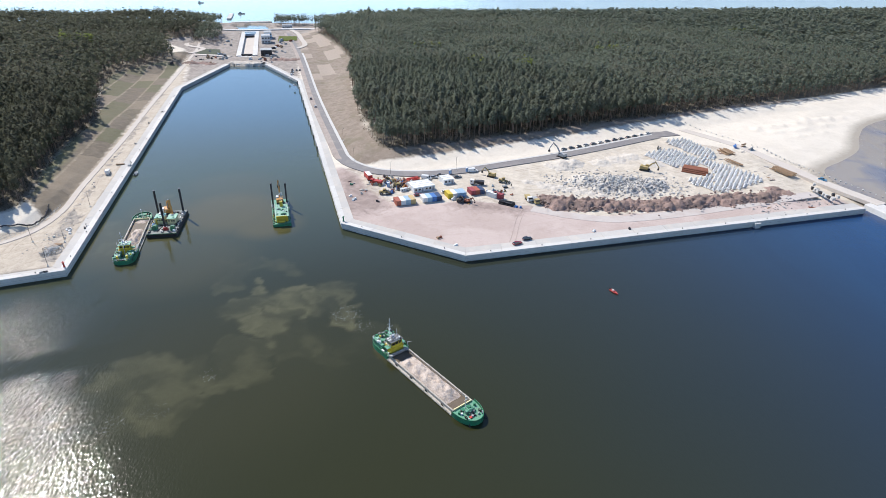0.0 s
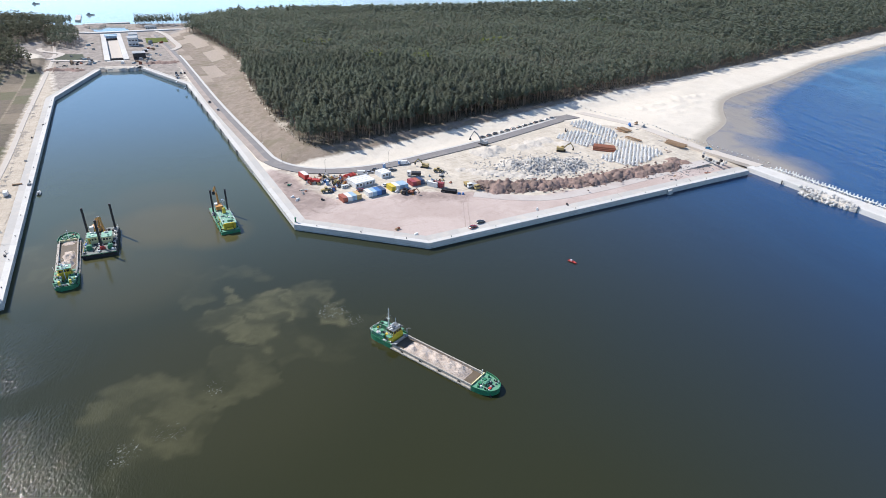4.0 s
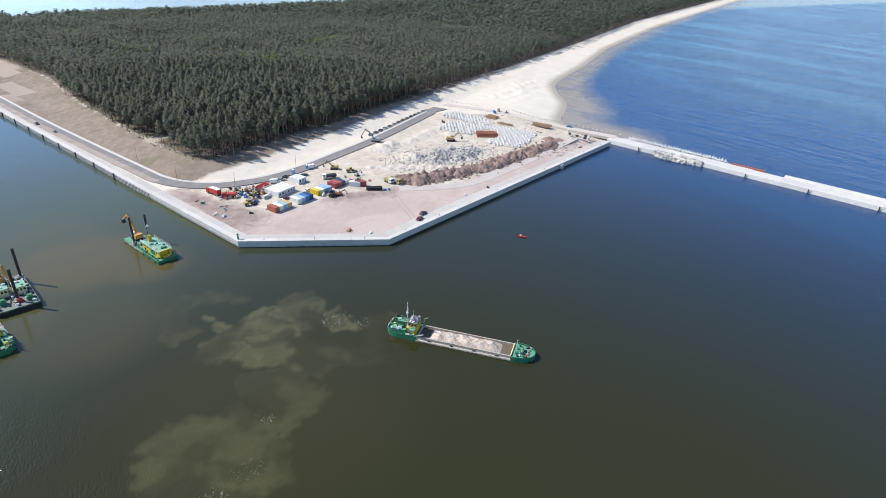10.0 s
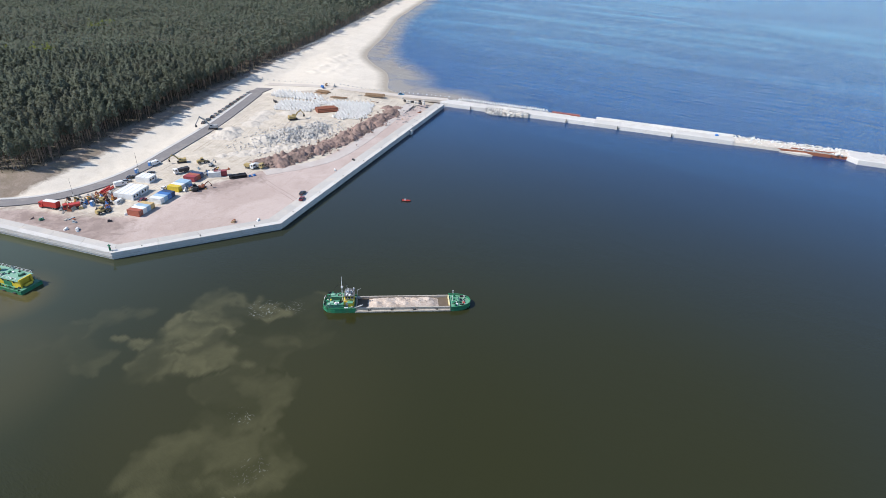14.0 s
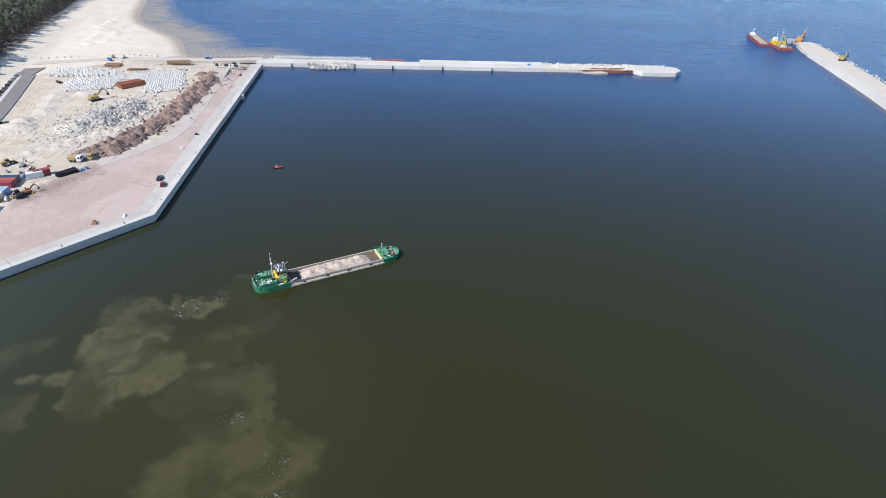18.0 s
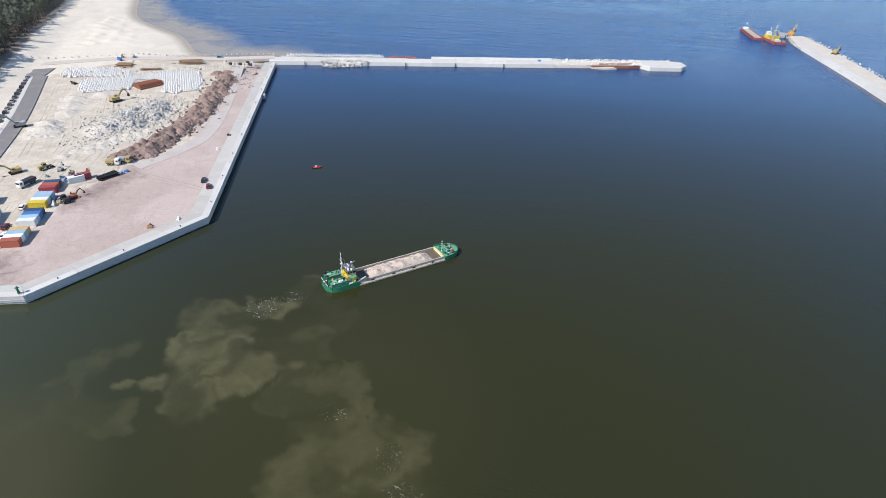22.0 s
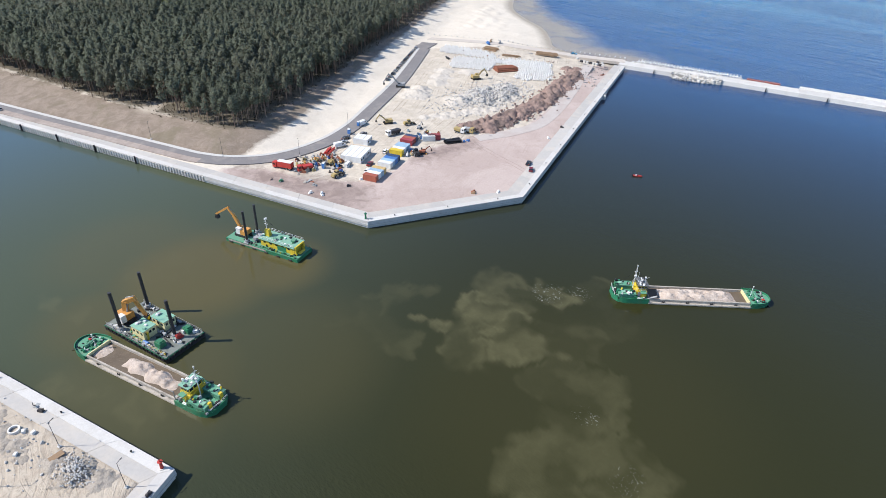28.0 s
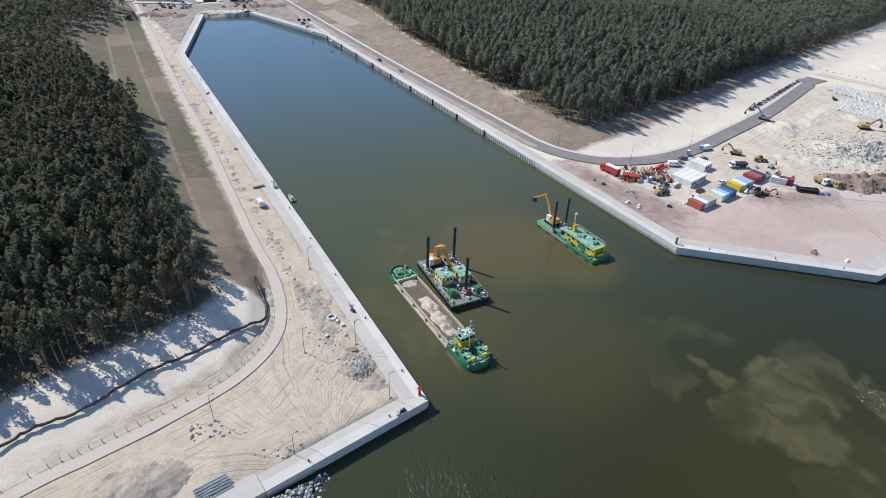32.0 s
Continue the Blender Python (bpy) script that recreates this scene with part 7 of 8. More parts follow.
excavator(pose(23, 274.2, Z0, 0, 0, 150), DUSTY, "yellow tracked excavator parked in the yard")
loader(pose(28.2, 266.6, Z0, 0, 0, -20), DUSTY, "dusty yellow wheel loader parked in the yard")
excavator(pose(28.6, 260.4, Z0, 0, 0, 20) @ Matrix.Scale(0.6, 4), GREY, "small grey excavator in the yard")
loader(pose(-27, 249.8, Z0, 0, 0, 10), DUSTY, "pale yellow loader among stored parts")
excavator(pose(-21.6, 259.2, Z0, 0, 0, -110) @ Matrix.Scale(0.8, 4), DUSTY, "yellow excavator among stored parts")
loader(pose(7.6, 242.6, Z0, 0, 0, 60), STEEL_DARK, "dark dusty loader beside the containers")
excavator(pose(10.4, 241.6, Z0, 0, 0, -30) @ Matrix.Scale(0.7, 4), RUST, "rusty brown excavator beside the containers")
excavator(pose(101.5, 287.0, Z0, 0, 0, -25) @ Matrix.Scale(1.25, 4), DUSTY, "large dusty tan excavator beside the stock yard")
excavator(pose(62.5, 305.2, Z0, 0, 0, 135) @ Matrix.Scale(1.2, 4), GREY, "grey long-reach excavator working beside the road", 1.35)
_q = random.Random(77)
for i in range(13):
    t = i / 12
    x, y = 66 + 56 * t, 318.2 + 32.5 * t
    car(pose(x, y, ground_at(x, y), 0, 0, 30 + _q.uniform(-4, 4)), CAR_PAINT[_q.choice(("black", "grey", "grey", "black", "silver"))], "dark car in the parked row beside the road", "cars parked along the road")
for x, y in ((11.3, 280.4), (2.9, 276.8), (-25.8, 258.6)):
    wc = thing("site_toilet", "blue plastic site toilet cabin", "toilet cabin", place=pose(x, y, Z0, 0, 0, 20))
    part("shell", Shape().box(0, 0, 0, 1.1, 1.1, 2.1), BLUE, wc)
    part("roof", Shape().box(0, 0, 2.1, 1.16, 1.16, 0.18, taper=0.75), WHITE, wc)
    part("door", Shape().box(0, -0.56, 0.1, 0.8, 0.04, 1.9), PAINTS["light"], wc)
for i, (x, y) in enumerate([(-27 + _q.gauss(0, 4.2), 265 + _q.gauss(0, 2.8)) for _ in range(62)] + [(-19 + _q.gauss(0, 2.2), 261 + _q.gauss(0, 2.6)) for _ in range(24)] + [(-24 + _q.gauss(0, 2.2), 253 + _q.gauss(0, 2.0)) for _ in range(16)] + [(9 + _q.gauss(0, 2.5), 243.5 + _q.gauss(0, 1.2)) for _ in range(16)] + [(24 + _q.gauss(0, 3.5), 253 + _q.gauss(0, 2.5)) for _ in range(18)]):
    sx, sy, h = _q.uniform(0.5, 1.8), _q.uniform(0.4, 1.1), _q.uniform(0.3, 1.2)
    m = _q.choice((BLUE, PIPE_BLUE, ORANGE, RUST, GREY, WHITE, STEEL_DARK, RUST, DUSTY, GREY, STEEL_DARK, COAMING))
    ob = part("machine_part", Shape().box(0, 0, 0, sx, sy, h, 0, _q.uniform(0.6, 1)).box(sx * 0.2, 0, h, sx * 0.4, sy * 0.5, 0.4).rod((-sx / 2, -sy / 2, h * .5), (-sx / 2, sy / 2, h * .5), 0.3), m, None, place=pose(x, y, Z0, 0, 0, _q.uniform(0, 180)))
    tagged(ob, "stored machine part in the crowded works yard", "machine part", "stored machine parts")
for i, (x, y, m) in enumerate([(-41.7, 246.4, WHITE), (-39.3, 243.2, WHITE), (-39.8, 242.4, WHITE), (-37.1, 249.8, GREY), (-28.9, 241, STEEL_DARK), (-43.3, 260.8, HULL_GREEN), (31.5, 237.6, BLUE), (33.2, 237.0, BLUE),
                               (-2, 206, TIMBER), (-1.2, 206.6, RUST), (4.8, 200.2, WHITE), (60, 214.5, WHITE), (75, 217, STEEL_DARK), (-21, 240.4, GREY), (-22.2, 241.6, WHITE)]):
    ob = part("loose_item", Shape().box(0, 0, 0, 1.6, 0.9, 0.5, 0, 0.8).box(0.3, 0.1, 0.5, 0.7, 0.6, 0.3), m, None, place=pose(x, y, 2.40, 0, 0, 37 * i))
    tagged(ob, "small loose item lying on the gravel", "debris")

# ---- tracks, kerbs and markers of the peninsula ----
YARD_TRACK = worn("rolled_pinkish_track", (0.48, 0.435, 0.40), 0.92, dirt=(0.38, 0.31, 0.275), amount=0.8, scale=0.12)
track = part("yard_track", strip(Shape(), curve([(38, 236), (45, 233), (54, 229.3), (72, 226.5), (100, 233), (125, 241.5), (150, 250.5), (172, 258.5)]), -3.0, 3.0, 2.0, 2.435), YARD_TRACK)
tagged(track, "pale compacted track curving past the soil bank", "track", kind="structure")
TYRE_MARK = worn("rolled_dark_gravel", (0.375, 0.30, 0.268), 0.95, dirt=(0.44, 0.36, 0.325), amount=0.9, scale=0.3)
for pts in ([(36, 236), (33, 231), (30, 220), (27.5, 208), (25, 199)],):
    for d in (-1.1, 0.8):
        mark = part("tyre_track", strip(Shape(), curve(pts), d, d + 0.35, 2.2, 2.405), TYRE_MARK)
        tagged(mark, "darker tyre track pressed into the pinkish gravel", "track", kind="structure")
shoulder = part("road_shoulder", strip(Shape(), ROAD_EAST[6:], 3.25, 4.9, 2.0, 2.78), CONCRETE)
tagged(shoulder, "pale concrete shoulder along the asphalt road", "road", kind="structure")
turning = part("asphalt_square", Shape().prism([(122, 352), (124.5, 344.5), (141, 349.5), (134, 361)], 2.0, 2.74), ASPHALT)
tagged(turning, "dark asphalt square at the road's end", "road", kind="structure")
spit_track = part("sand_track", strip(Shape(), curve([(136, 372), (143.1, 366), (158, 345), (169.4, 326), (177, 300), (185, 273), (196, 247)]), -3.2, 3.2, 1.0, 2.62), PALE_TRACK)
tagged(spit_track, "pale gravel track along the back of the beach", "track", kind="structure")
for i in range(40):
    t = i / 39
    x, y = np.interp(t, [0, .35, .6, 1], [148, 175, 184, 201]) + _q.uniform(-.3, .3) + 4.2, np.interp(t, [0, .35, .6, 1], [371, 325, 295, 250]) + 1.5
    ob = new("kerb_stone", _q.choice(ROCK_MESHES[ROCK]))
    ob.matrix_basis = pose(x, y, max(1.6, ground_at(x, y)) + 0.3, _q.uniform(0, 360), 0, _q.uniform(0, 360)) @ Matrix.Scale(_q.uniform(0.8, 1.3), 4)
    tagged(ob, "pale boulder lining the sand track", "boulder", "boulders along the sand track")


def light_marker(place, paint, label):
    top = thing("navigation_light", label, "navigation light", place=place)
    part("column", Shape().rod((0, 0, 0), (0, 0, 2.6), 0.5, 0.34, 10), paint, top)
    part("gallery", Shape().rod((0, 0, 2.6), (0, 0, 2.75), 0.7, n=10), paint, top)
    part("lantern", Shape().rod((0, 0, 2.75), (0, 0, 3.3), 0.22, 0.16, 8), paint, top)
    part("base", Shape().rod((0, 0, -0.02), (0, 0, 0.2), 0.8, n=10), CONCRETE, top)


light_marker(pose(-130.5, 178.4, 2.6) @ Matrix.Scale(0.72, 4), RED, "red harbour light on the quay corner")
light_marker(pose(-40.6, 219.6, 2.6) @ Matrix.Scale(0.72, 4), HULL_GREEN, "green harbour light on the quay corner")

fenders = thing("fender_row", "pale concrete fender bars along the canal wall with black posts", "fender", kind="structure")
d = (Vector(A) - Vector(KR)).normalized()
out = Vector((d.y, -d.x)) * -1.0
if out.dot(Vector((-1, 0))) < 0:
    out = -out
turn = math.degrees(math.atan2(d.y, d.x))
bar = Shape().box(0, 0, 0, 0.5, 0.28, 2.1).mesh("fender_bar", CONCRETE)
for i in range(148):
    p = Vector(KR) + d * (3 + i * 1.4) + out * 0.16
    part("fender_bar", bar, None, fenders, place=pose(p.x, p.y, 0.25, 0, 0, turn))
for i in range(9):
    p = Vector(KR) + d * (4 + i * 21.5) + out * 0.45
    part("mooring_dolphin", Shape().rod((p.x, p.y, -2), (p.x, p.y, 3.0), 0.34, n=8), BLACK, fenders)
for line, n in (((A, B), 3), ((B, C), 9), ((LW, L), 2), ((L, KL), 14)):
    for i in range(n):
        p = Vector(line[0]).lerp(Vector(line[1]), (i + 0.5) / n)
        u = (Vector(line[1]) - Vector(line[0])).normalized()
        q = p + Vector((-u.y, u.x)) * 1.2
        b = thing("quay_bollard", "dark iron bollard on the quay edge", "bollard", "bollards along the quay", place=pose(q.x, q.y, 2.62) @ Matrix.Scale(0.7, 4))
        part("post", Shape().rod((0, 0, 0), (0, 0, 0.5), 0.2, 0.17, 8), BLACK, b)
        part("head", Shape().rod((0, 0, 0.45), (0, 0, 0.62), 0.3, 0.26, 8), BLACK, b)
ladder_ = thing("quay_step", "grey landing step built onto the quay edge", "quay step", place=pose(130.5, 225.9, 0, 0, 0, 15.8))
part("landing", Shape().box(0, 0, -0.5, 2.6, 2.0, 2.6), CONCRETE_WALL, ladder_)
part("rail", rail([(-1.2, -0.9), (1.2, -0.9)], 2.1, 1.0), GREY, ladder_)

# ---- west bank ----
KERB_ROAD = curve([(-300, 119), (-250, 146), (-206.5, 171.8), (-193.5, 178), (-181.3, 184), (-168.4, 192), (-160.6, 201.3), (-157.8, 212), (-158.8, 227.5), (-164.6, 250.6), (-171.5, 282), (-182, 330), (-199, 400), (-215, 470), (-236, 560), (-252, 625), (-272, 690), (-292, 745)])
path_w = part("kerbed_path", strip(Shape(), KERB_ROAD, -1.3, 1.3, 1.5, 2.46), PALE_TRACK)
tagged(path_w, "pale kerbed path curving along the west bank", "path", kind="structure")
kerb = part("kerb", strip(Shape(), KERB_ROAD, -1.5, -1.33, 1.5, 2.52), ROCK_DARK)
tagged(kerb, "dark drain edge along the kerbed path", "kerb", kind="structure")
fence = thing("post_fence", "low wire fence on thin concrete posts beside the path", "fence")
line = cut(KERB_ROAD[12:50], 3.0)
edge = offset_line(line, 2.3)
for i, (x, y) in enumerate(edge):
    z = ground_at(x, y)
    part("post", Shape().beam((x, y, z - 0.2), (x, y, z + 1.1), 0.12, 0.12), CONCRETE, fence)
wires = Shape()
for (x, y), (x2, y2) in zip(edge[:-1], edge[1:]):
    wires.rod((x, y, ground_at(x, y) + 1.0), (x2, y2, ground_at(x2, y2) + 1.0), 0.03, n=3).rod((x, y, ground_at(x, y) + 0.5), (x2, y2, ground_at(x2, y2) + 0.5), 0.03, n=3)
part("wire", wires, GREY, fence)
pipe_line = curve([(-290, 134), (-250, 157), (-228, 170), (-209.7, 181.7), (-204.2, 185.2), (-196.7, 188.2), (-185.8, 195.8), (-178.3, 199.3), (-168.5, 205.4), (-162.0, 210.0), (-161.2, 216.5), (-163.5, 226)])
dredge_pipe = thing("discharge_pipe", "long dark steel discharge pipe lying on the sand", "pipe")
lengths = cut(pipe_line, 6.0)
for i, ((x, y), (x2, y2)) in enumerate(zip(lengths[:-1], lengths[1:])):
    za, zb = ground_at(x, y) + 0.55 + 0.35 * (i % 3 == 1), ground_at(x2, y2) + 0.55 + 0.35 * ((i + 1) % 3 == 1)
    part("pipe_length", Shape().rod((x, y, za), (x2, y2, zb), 0.3, n=8).rod((x, y, za), (x + (x2 - x) * .03, y + (y2 - y) * .03, za), 0.42, n=8), STEEL_DARK, dredge_pipe)
heap("sand_mound", [(-184.5, 168.5, 5.5, 1.8), (-180.5, 169.5, 4.5, 1.5), (-188.5, 168, 5, 1.4)], SAND_DARK, "grey sand heaps tipped near the shore", "sand heap", 0.45)
heap("rubble_mound", [(-149, 215, 3.2, 0.6), (-148, 209.5, 2.6, 0.5), (-147, 204, 2.6, 0.45), (-149.5, 220, 2.5, 0.5)], SAND_DARK, "low mounds of churned grey sand", "sand heap", 0.4)
heap("rubble_mound", [(-141.5, 189.5, 3.6, 1.1), (-139.2, 184.5, 2.8, 0.7), (-143.5, 194.5, 2.5, .6)], SAND_DARK, "mound of sand and rubble near the quay corner", "sand heap", 0.4)
west_pile = thing("stone_pile", "pile of grey broken stone near the quay corner", "stone pile")
_w = random.Random(91)
stones(west_pile, [(x, y, ground_at(x, y) + max(0, 1.5 - 0.32 * math.hypot(x + 141.5, y - 189.5))) for x, y in ((_w.gauss(-141.6, 1.2), _w.gauss(189.8, 2.3)) for _ in range(280))], ROCK, 0.22, 0.55, 92)
stones(thing("scattered_stone", "scattered stones and lumps on the churned sand", "stone"), [(x, y, ground_at(x, y)) for x, y in [(_w.gauss(-147, 3.5), _w.gauss(205, 8)) for _ in range(60)] + [(_w.gauss(-173, 2), _w.gauss(179.5, 1.2)) for _ in range(26)] + [(_w.gauss(-157, 3), _w.gauss(171, 1)) for _ in range(24)]], ROCK, 0.2, 0.7, 93)
riprap = thing("riprap", "bank of pale riprap stone below the quay end", "riprap")
def bank_spot(s, v):
    """s along the foot of the quay end, v out from it; the bank falls away to the water."""
    return -164.5 + 0.923 * s + 0.386 * v, 161.0 + 0.386 * s - 0.923 * v, 1.5 - 0.30 * v - 0.16 * max(0.0, s - 5.0)


_pts = [bank_spot(_w.uniform(-9, 14), _w.uniform(0.7, 6.5)) for _ in range(300)]
stones(riprap, _pts[:170], ROCK, 0.45, 0.95, 94, -0.05)
stones(riprap, _pts[170:], ROCK_DARK, 0.45, 0.95, 95, -0.05)
rubble("small_stone", [bank_spot(_w.uniform(-9, 14), _w.uniform(0.7, 6.8)) for _ in range(700)], ROCK_DARK, 0.35, 0.75, 96, riprap, "smaller grey stones between")
part("core", Shape().loft([[(bank_spot(s, v)[0], bank_spot(s, v)[1], z) for v, z in ((0.6, -3), (0.6, bank_spot(s, 0.6)[2] - .1), (6.8, bank_spot(s, 6.8)[2] - .1), (6.8, -3))] for s in (-10, -4, 2, 7, 14)]), ROCK_DARK, riprap)
board = part("board", Shape().box(0, 0, 0, 2.6, 1.4, 0.12), TIMBER, None, place=pose(-142.6, 195.4, 2.7, 0, 0, 5))
tagged(board, "orange-brown wooden board lying on the sand", "board")
rear = thing("quay_ground", "grey concrete slab running on past the quay end", "pavement", kind="structure")
_u, _n = Vector((0.923, 0.386)), Vector((-0.386, 0.923))
_at = lambda a, b: tuple(Vector(LW) - _u * a + _n * b)
part("apron_slab", Shape().prism([_at(0.05, 0.2), _at(0.05, 5.0), _at(16, 5.0), _at(16, 0.2)], 0.5, 2.44), APRON, rear)
tubes = thing("tube_bundle", "bundles of blue-grey steel tubes on the sand", "tube bundle")
for i in range(10):
    part("tube", Shape().rod((-175.0 + .12 * i, 165.6 - .28 * i, 2.75 + .2 * (i % 2)), (-169.4 + .12 * i, 167.9 - .28 * i, 2.75 + .2 * (i % 2)), 0.13, n=6), PIPE_BLUE, tubes)
car(pose(-161.8, 270.0, Z0, 0, 0, 108), CAR_PAINT["white"], "white van on the sandy west bank", long=5.4, tall=2.4, van=True)
excavator(pose(-156.6, 281, Z0, 0, 0, 100) @ Matrix.Scale(0.5, 4), GREY, "small grey excavator beside the canal wall")
plank = part("timber_baulk", Shape().box(0, 0, 0, 3.8, 0.8, 0.6), TIMBER, None, place=pose(-162, 282.5, Z0, 0, 0, 15))
tagged(plank, "dark timber baulk lying on the sand", "timber")


def lamp_post(place, label, group):
    top = thing("street_lamp", label, "street lamp", group, place=place @ Matrix.Scale(1 / PLAN, 4))
    part("foot", Shape().box(0, 0, -0.2, 0.7, 0.7, 0.5).rod((0, 0, 0.3), (0, 0, 0.9), 0.16, 0.13, 8), CONCRETE, top)
    part("pole", Shape().rod((0, 0, 0.3), (0, 0, 8.0), 0.075, 0.045, 8), STEEL_DARK, top)
    head = part("lamp_head", Shape().rod((0, 0, 7.9), (0.9, 0, 8.1), 0.05, n=6).box(1.15, 0, 8.03, 0.5, 0.2, 0.08), STEEL_DARK, top)
    part("diffuser", Shape().box(1.15, 0, 8.0, 0.36, 0.15, 0.04), WHITE, head)


for x, y in ((-153.1, 197.2), (-141.3, 197.6), (-149.3, 230.4), (-136.8, 179.4), (-157.0, 169.4), (-172.1, 181.5)):
    lamp_post(pose(x, y, ground_at(x, y), 0, 0, 20), "slim dark street lamp on the sandy west bank", "lamps on the west bank")
for x, y in ((5.9, 280.9), (-26, 272.6), (-46.5, 293), (-57.5, 327)):
    lamp_post(pose(x, y, 2.7, 0, 0, 60), "slim dark street lamp beside the asphalt road", "lamps along the road")
ring_ = thing("concrete_ring", "pale concrete shaft ring lying on the sand", "concrete ring", place=pose(-145.7, 208.1, 2.35))
n_ = 16
_rim = lambda r, z: [(r * math.cos(2 * math.pi * i / n_), r * math.sin(2 * math.pi * i / n_), z) for i in range(n_)]
part("ring", Shape().add(_rim(1.1, 0) + _rim(1.1, 0.55) + _rim(0.85, 0.55) + _rim(0.85, 0), [(k * n_ + i, k * n_ + (i + 1) % n_, ((k + 1) % 4) * n_ + (i + 1) % n_, ((k + 1) % 4) * n_ + i) for k in range(4) for i in range(n_)]), TETRA, ring_)
for x, y, a in ((-143.4, 204.7, 20), (-144.6, 206.4, 70), (-147.6, 201.5, 40)):
    ob = part("concrete_block", Shape().box(0, 0, 0, 0.9, 0.6, 0.6, 0, 0.92), TETRA, None, place=pose(x, y, 2.36, 0, 0, a))
    tagged(ob, "small pale concrete block on the churned sand", "concrete block")
gear_ = thing("mooring_hook", "grey mooring hook on the concrete apron", "mooring hook", place=pose(-140.3, 211.6, 2.47, 0, 0, 30))
part("base", Shape().box(0, 0, 0, 1.2, 0.8, 0.2), GREY, gear_)
part("hook", Shape().rod((-0.2, 0, 0.2), (-0.6, 0.2, 0.9), 0.09).rod((-0.6, 0.2, 0.9), (-0.2, 0.5, 1.1), 0.08), STEEL_DARK, gear_)
# churned ridges and scraps along the apron
_m = random.Random(57)
edge_line = [Vector((-138.6, 181)), Vector((-205.5, 455))]
spots = []
for i in range(120):
    p = edge_line[0].lerp(edge_line[1], _m.uniform(0.12, 0.95) ** 1.3)
    spots.append((p.x - _m.uniform(3.2, 5.2), p.y, _m.uniform(0.7, 1.7), _m.uniform(0.2, 0.5)))
for spot in spots[:60]:
    heap("sand_mound", [spot], SAND_DARK, "low mound of churned sand along the apron", "sand heap", 0.4)
for cx, cy, r, h in spots[60:]:
    ob = new("kerb_scrap", _m.choice(ROCK_MESHES[_m.choice((ROCK, ROCK_DARK))]))
    ob.matrix_basis = pose(cx, cy, ground_at(cx, cy) + 0.05, _m.uniform(0, 360), 0, _m.uniform(0, 360)) @ Matrix.Scale(0.35 + 0.35 * r, 4)
    tagged(ob, "broken stone lying beside the apron", "stone", "stones beside the apron")
small_boat(pose(-151.2, 274, 0, 0, 0, 104), GREY, "small grey work boat tied to the quay wall")
for i, (x, y) in enumerate([(-183.5, 382.5), (-193.5, 426), (-181, 357), (-170, 316), (-134.8, 174.9), (-135.9, 174.3), (-140.3, 209.5)]):
    ob = part("loose_item", Shape().box(0, 0, 0, 1.3, 0.7, 0.6, 0, 0.8).rod((-.5, -.3, .5), (.6, .3, .7), 0.12), (STEEL_DARK, GREY)[i % 2], None, place=pose(x, y, 2.47 if i > 3 else 2.42, 0, 0, 50 * i))
    tagged(ob, "small dark item lying on the bank", "debris")
for i, (x, y, c, a) in enumerate([(-132.4, 526, "black", 100), (-128.8, 526, "grey", 100), (-125.8, 525.6, "black", 100), (-130.2, 516.5, "silver", 60), (-128.2, 507, "white", 60), (-126.6, 489.8, "white", 105), (-117.0, 466.5, "white", 105), (-95.5, 423.4, "grey", 105), (-88, 402, "silver", 105)]):
    car(pose(x, y, Z0 + (0.3 if i in (7,) else 0.05), 0, 0, a), CAR_PAINT[c], f"{c} car parked near the canal road", "cars parked near the canal end")


# ---- the lock at the canal's end ----
def lock():
    top = thing("ship_lock", "unfinished concrete ship lock with a dry chamber", "lock", kind="structure")
    ax = Vector((-0.262, 0.965))
    rz = math.degrees(math.atan2(ax.y, ax.x))
    def at(s, y):
        p = Vector((-191.5, 592)) + ax * s + Vector((-ax.y, ax.x)) * y
        return p.x, p.y
    for y in (7.6, -7.6):
        for i in range(6):
            x0, y0 = at(14 + i * 28, y)
            part("lock_wall", Shape().box(x0, y0, -5, 27.8, 4.6, 8.0, rz), CONCRETE, top)
    x0, y0 = at(84, 0)
    part("chamber_floor", Shape().box(x0, y0, -5, 168, 11, 5.5, rz), PALE_TRACK, top, "dry sandy chamber floor")
    for s, h in ((10, 2.6), (14, 1.4)):
        x0, y0 = at(s, 0)
        part("gate", Shape().box(x0, y0, -5, 1.6, 11.2, 5 + h, rz), STEEL_DARK, top)
    x0, y0 = at(-3, 0)
    part("sill", Shape().box(x0, y0, -5, 8, 17, 7.2, rz), CONCRETE, top)
    for s in (150, 160):
        x0, y0 = at(s, 0)
        part("far_gate", Shape().box(x0, y0, -5, 7, 12.5, 8.4, rz), PAINTS["light"], top)
    x0, y0 = at(136, 0)
    part("gate", Shape().box(x0, y0, -5, 1.5, 11.2, 7.5, rz), STEEL_DARK, top)
    return top


lock()


def control_house(place, sx, sy, h, wall, label, floors=2):
    top = thing("control_building", label, "building", place=place)
    part("shell", Shape().box(0, 0, 0, sx, sy, h), wall, top)
    part("roof", Shape().box(0, 0, h, sx + 0.5, sy + 0.5, 0.35), GREY, top)
    for f in range(floors):
        for i in range(5):
            for s in (-1, 1):
                part("window", Shape().box(-sx / 2 + sx * (i + 0.5) / 5, s * (sy / 2 + 0.01), 0.9 + f * h / floors, sx / 8, 0.08, 1.3), GLASS, top)
        for i in range(3):
            part("window", Shape().box(-sx / 2 - 0.01, -sy / 2 + sy * (i + 0.5) / 3, 0.9 + f * h / floors, 0.08, sy / 5, 1.3), GLASS, top)
    return top


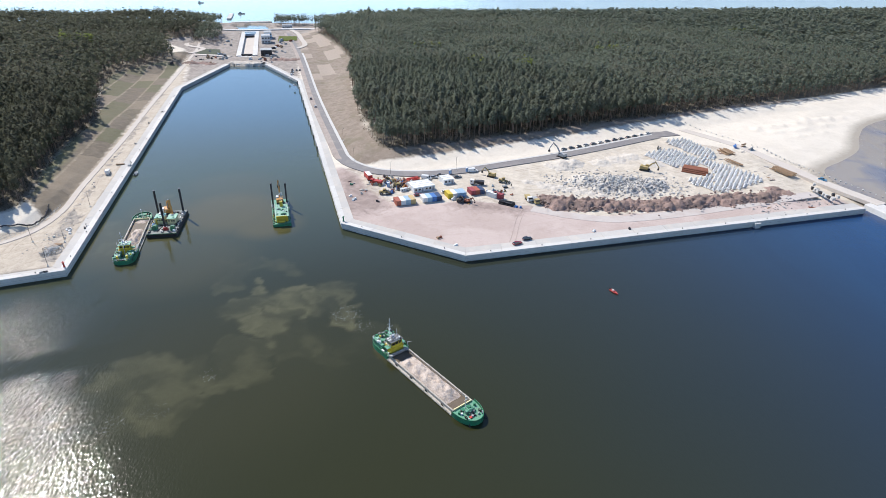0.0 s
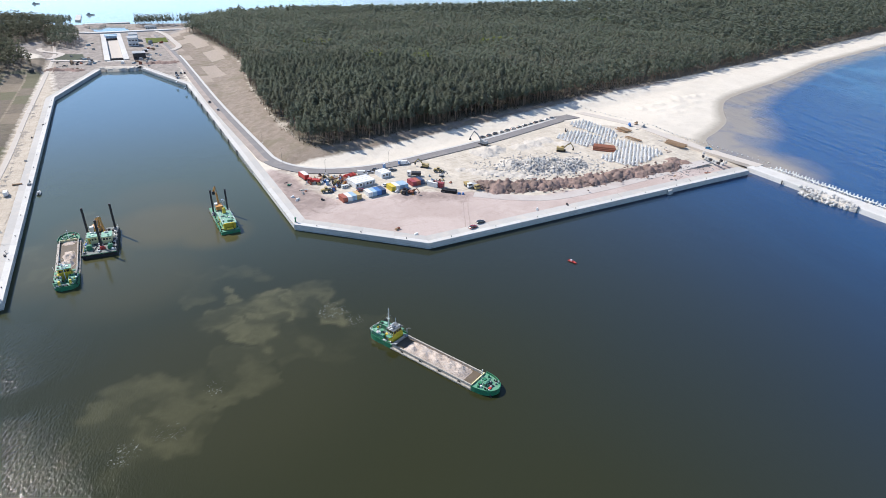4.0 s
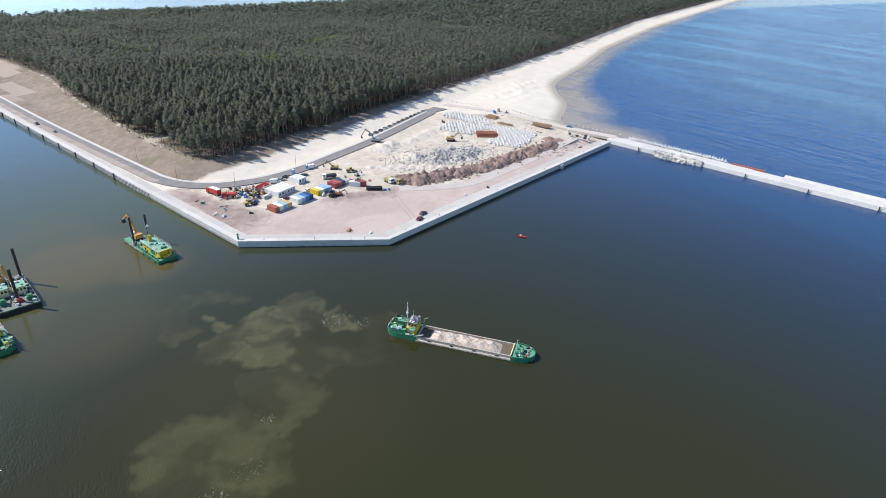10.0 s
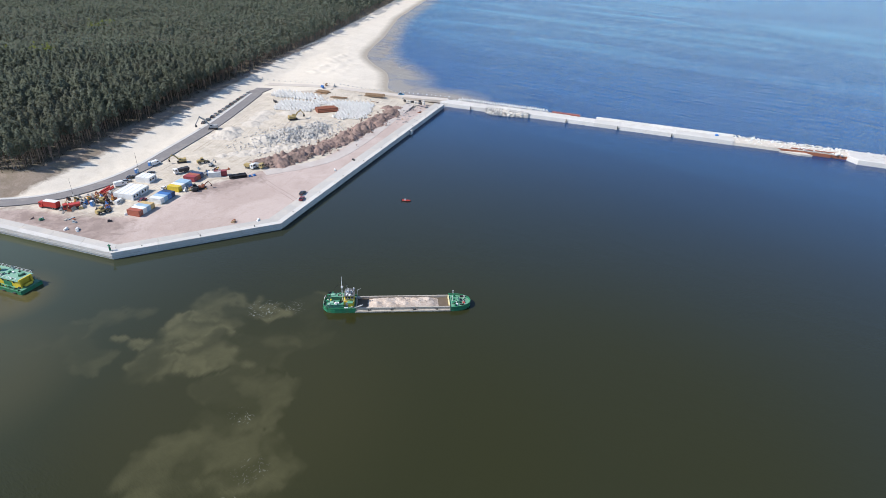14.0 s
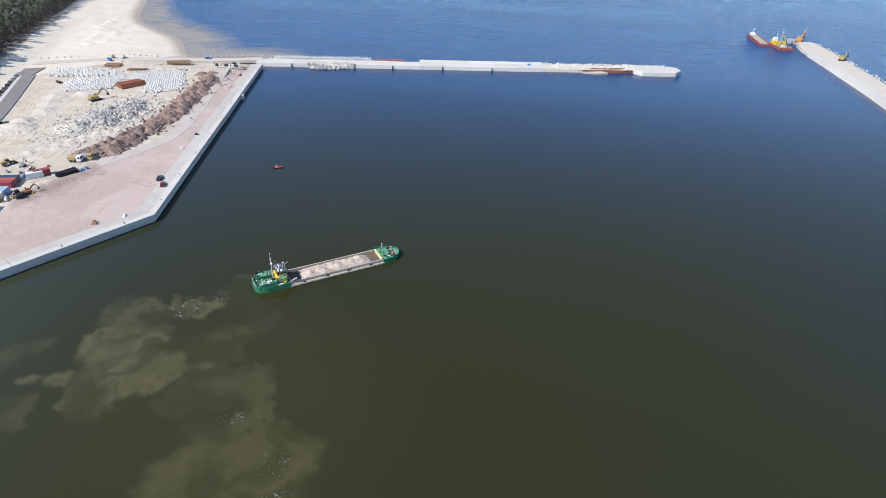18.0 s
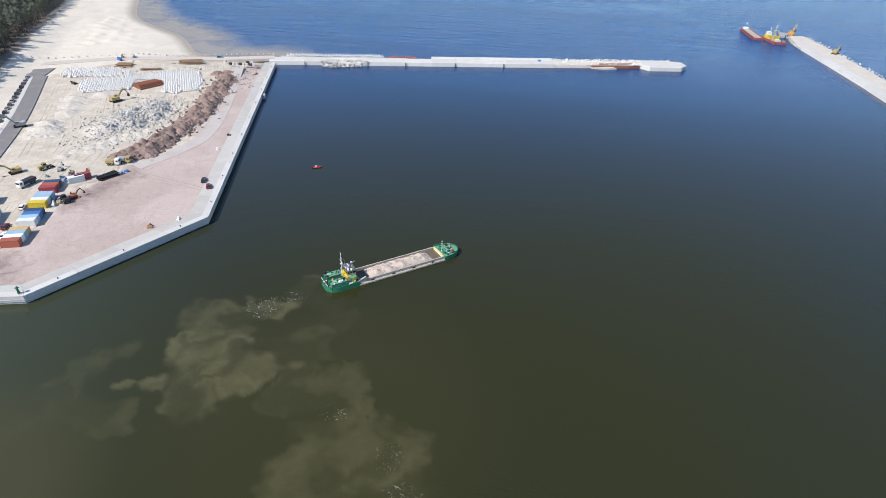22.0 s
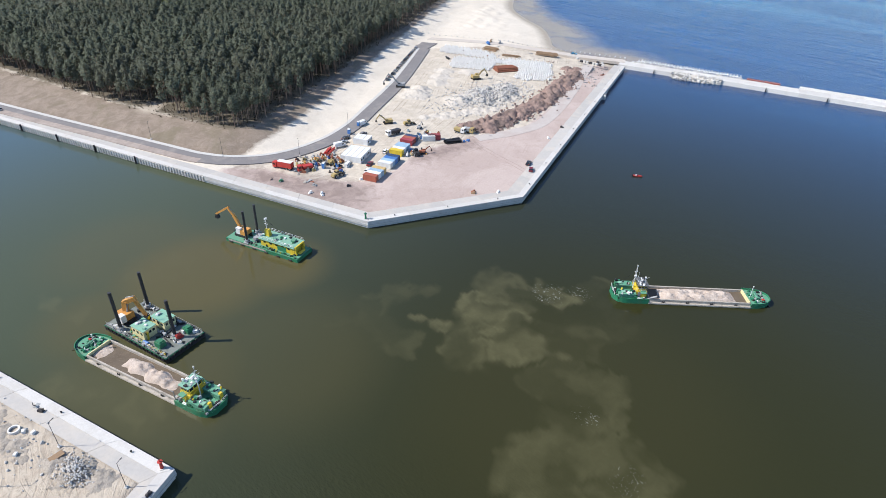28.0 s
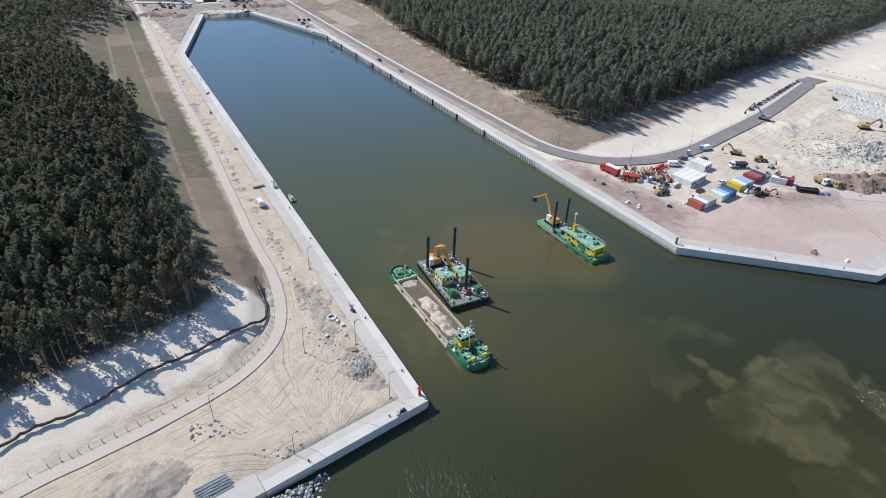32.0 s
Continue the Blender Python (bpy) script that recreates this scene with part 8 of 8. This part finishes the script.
control_house(pose(-195.5, 676, 2.6, 0, 0, 105), 15, 9, 7.5, WHITE, "white control building with blue glass beside the lock")
control_house(pose(-202, 708, 2.6, 0, 0, 105), 16, 8, 6.5, PAINTS["light"], "pale blue lock building with flat roof")
control_house(pose(-174.5, 600, 2.6, 0, 0, 105), 12, 10, 5.0, STEEL_DARK, "dark unfinished block beside the lock head", 1)
control_house(pose(-200.7, 792, 2.6, 0, 0, 15), 12, 7, 4.0, WHITE, "white low building beyond the lock", 1)
bridge = thing("road_bridge", "pale road bridge crossing beyond the lock", "bridge", kind="structure")
part("deck", strip(Shape(), curve([(-330, 752), (-276, 764), (-251, 762), (-229, 768), (-172, 783), (-150, 770)]), -3.4, 3.4, 2.0, 3.6), CONCRETE, bridge)
for i, pts in enumerate([[(-153, 640), (-150.5, 662), (-164, 705), (-177, 745), (-193, 776)], [(-249, 600), (-246.5, 628), (-272, 650), (-284, 700), (-292, 739)], [(-244, 594), (-217, 590), (-205, 585)]]):
    r = part("road", strip(Shape(), curve(pts), -2.6, 2.6, 1.5, 2.95), PALE_TRACK)
    tagged(r, "pale gravel road beside the lock", "road", kind="structure")
for pts, m, lab in (([(-185, 685), (-166, 694), (-173, 722), (-193, 720)], SPRING, "green grass plot beside the lock"), ([(-243.5, 595.5), (-217, 592.5), (-228, 624), (-245, 626)], NEEDLES, "dull green lawn beside the lock road")):
    ob = part("grass_plot", Shape().prism(pts, 1.5, 2.85), m)
    tagged(ob, lab, "grass", kind="structure")
heap("soil_bank", [(-160 + 6 * i, 573 + 3 * (i % 2), 5, 1.8) for i in range(4)], SOIL, "brown soil heaps beside the lock", "soil heap", 1.0)
heap("soil_bank", [(-232 + 7 * i, 552 - 4 * (i % 2), 5, 1.6) for i in range(4)], SOIL, "brown soil heaps on the west bank", "soil heap", 1.0)
heap("sand_mound", [(-178 + 4 * i, 557 + i % 2, 4.5, 1.1) for i in range(-4, 4)], SAND_HEAP, "pale sand bank at the canal's end", "sand heap", 1.0)
for a, b in (((-306, 889), (-322, 950)), ((-240, 866), (-290, 850))):
    arm = part("lagoon_breakwater", strip(Shape(), [a, b], -3, 3, -1, 1.6), ROCK)
    tagged(arm, "dark stone breakwater arm in the lagoon", "breakwater", kind="structure")
for x, y in ((-314.7, 958.5), (-432, 1110)):
    bt = thing("work_boat", "small grey work boat out on the lagoon", "boat", place=pose(x, y, 0, 0, 0, 10))
    part("hull", Shape().prism([(0, -1.5), (8, -1.5), (10, 0), (8, 1.5), (0, 1.5)], -0.5, 1.2), GREY, bt)
    part("cabin", Shape().box(3, 0, 1.2, 3, 2, 1.8), GREY, bt)
    part("mast", Shape().rod((3, 0, 3), (3, 0, 6), 0.12), STEEL_DARK, bt)

# ---- building stuff strewn round the lock ----
_k = random.Random(123)
for i in range(90):
    x, y = _k.choice(((_k.gauss(-170, 8), _k.gauss(590, 16)), (_k.gauss(-222, 10), _k.gauss(575, 16)), (_k.gauss(-176, 5), _k.gauss(650, 30)), (_k.gauss(-228, 6), _k.gauss(690, 30))))
    if within(np.array([x]), np.array([y]), LOCK)[0] > -8 or ground_at(x, y) < 1.5:
        continue
    sx, sy, h = _k.uniform(1.2, 5.0), _k.uniform(0.8, 2.4), _k.uniform(0.4, 2.2)
    ob = part("loaded_pallet", Shape().box(0, 0, 0, sx, sy, h, 0, _k.uniform(0.75, 1)).box(sx * 0.15, 0, h, sx * 0.5, sy * 0.6, 0.3), _k.choice((GREY, RUST, STEEL_DARK, WHITE, TIMBER, ROCK_DARK, PIPE_BLUE, COAMING)), None, place=pose(x, y, ground_at(x, y) - 0.05, 0, 0, _k.uniform(0, 180)))
    tagged(ob, "pallet loaded with building material near the lock", "pallet", "pallets near the lock")
for i in range(46):
    x, y = _k.choice(((_k.gauss(160, 9), _k.gauss(283, 8)), (_k.gauss(150, 8), _k.gauss(318, 9)), (_k.gauss(135, 14), _k.gauss(246, 3)), (_k.gauss(-40, 7), _k.gauss(252, 6))))
    ob = part("timber_scrap", Shape().box(0, 0, 0, _k.uniform(0.8, 3.2), _k.uniform(0.2, 0.7), _k.uniform(0.15, 0.5)).box(0.2, 0.3, 0, _k.uniform(0.5, 2.2), 0.25, 0.3, _k.uniform(-30, 30)), _k.choice((TIMBER, RUST, GREY, SOIL, ROCK_DARK, COAMING)), None, place=pose(x, y, ground_at(x, y) - 0.04, 0, 0, _k.uniform(0, 180)))
    tagged(ob, "weathered scrap timber and metal lying on the yard", "scrap", "scrap lying on the yard")

# ---- from plan units to metres ----
for me in bpy.data.meshes:
    me.transform(Matrix.Scale(PLAN, 4))
for ob in scene.objects:
    if ob.type in ("MESH", "EMPTY"):
        ob.location = ob.location * PLAN
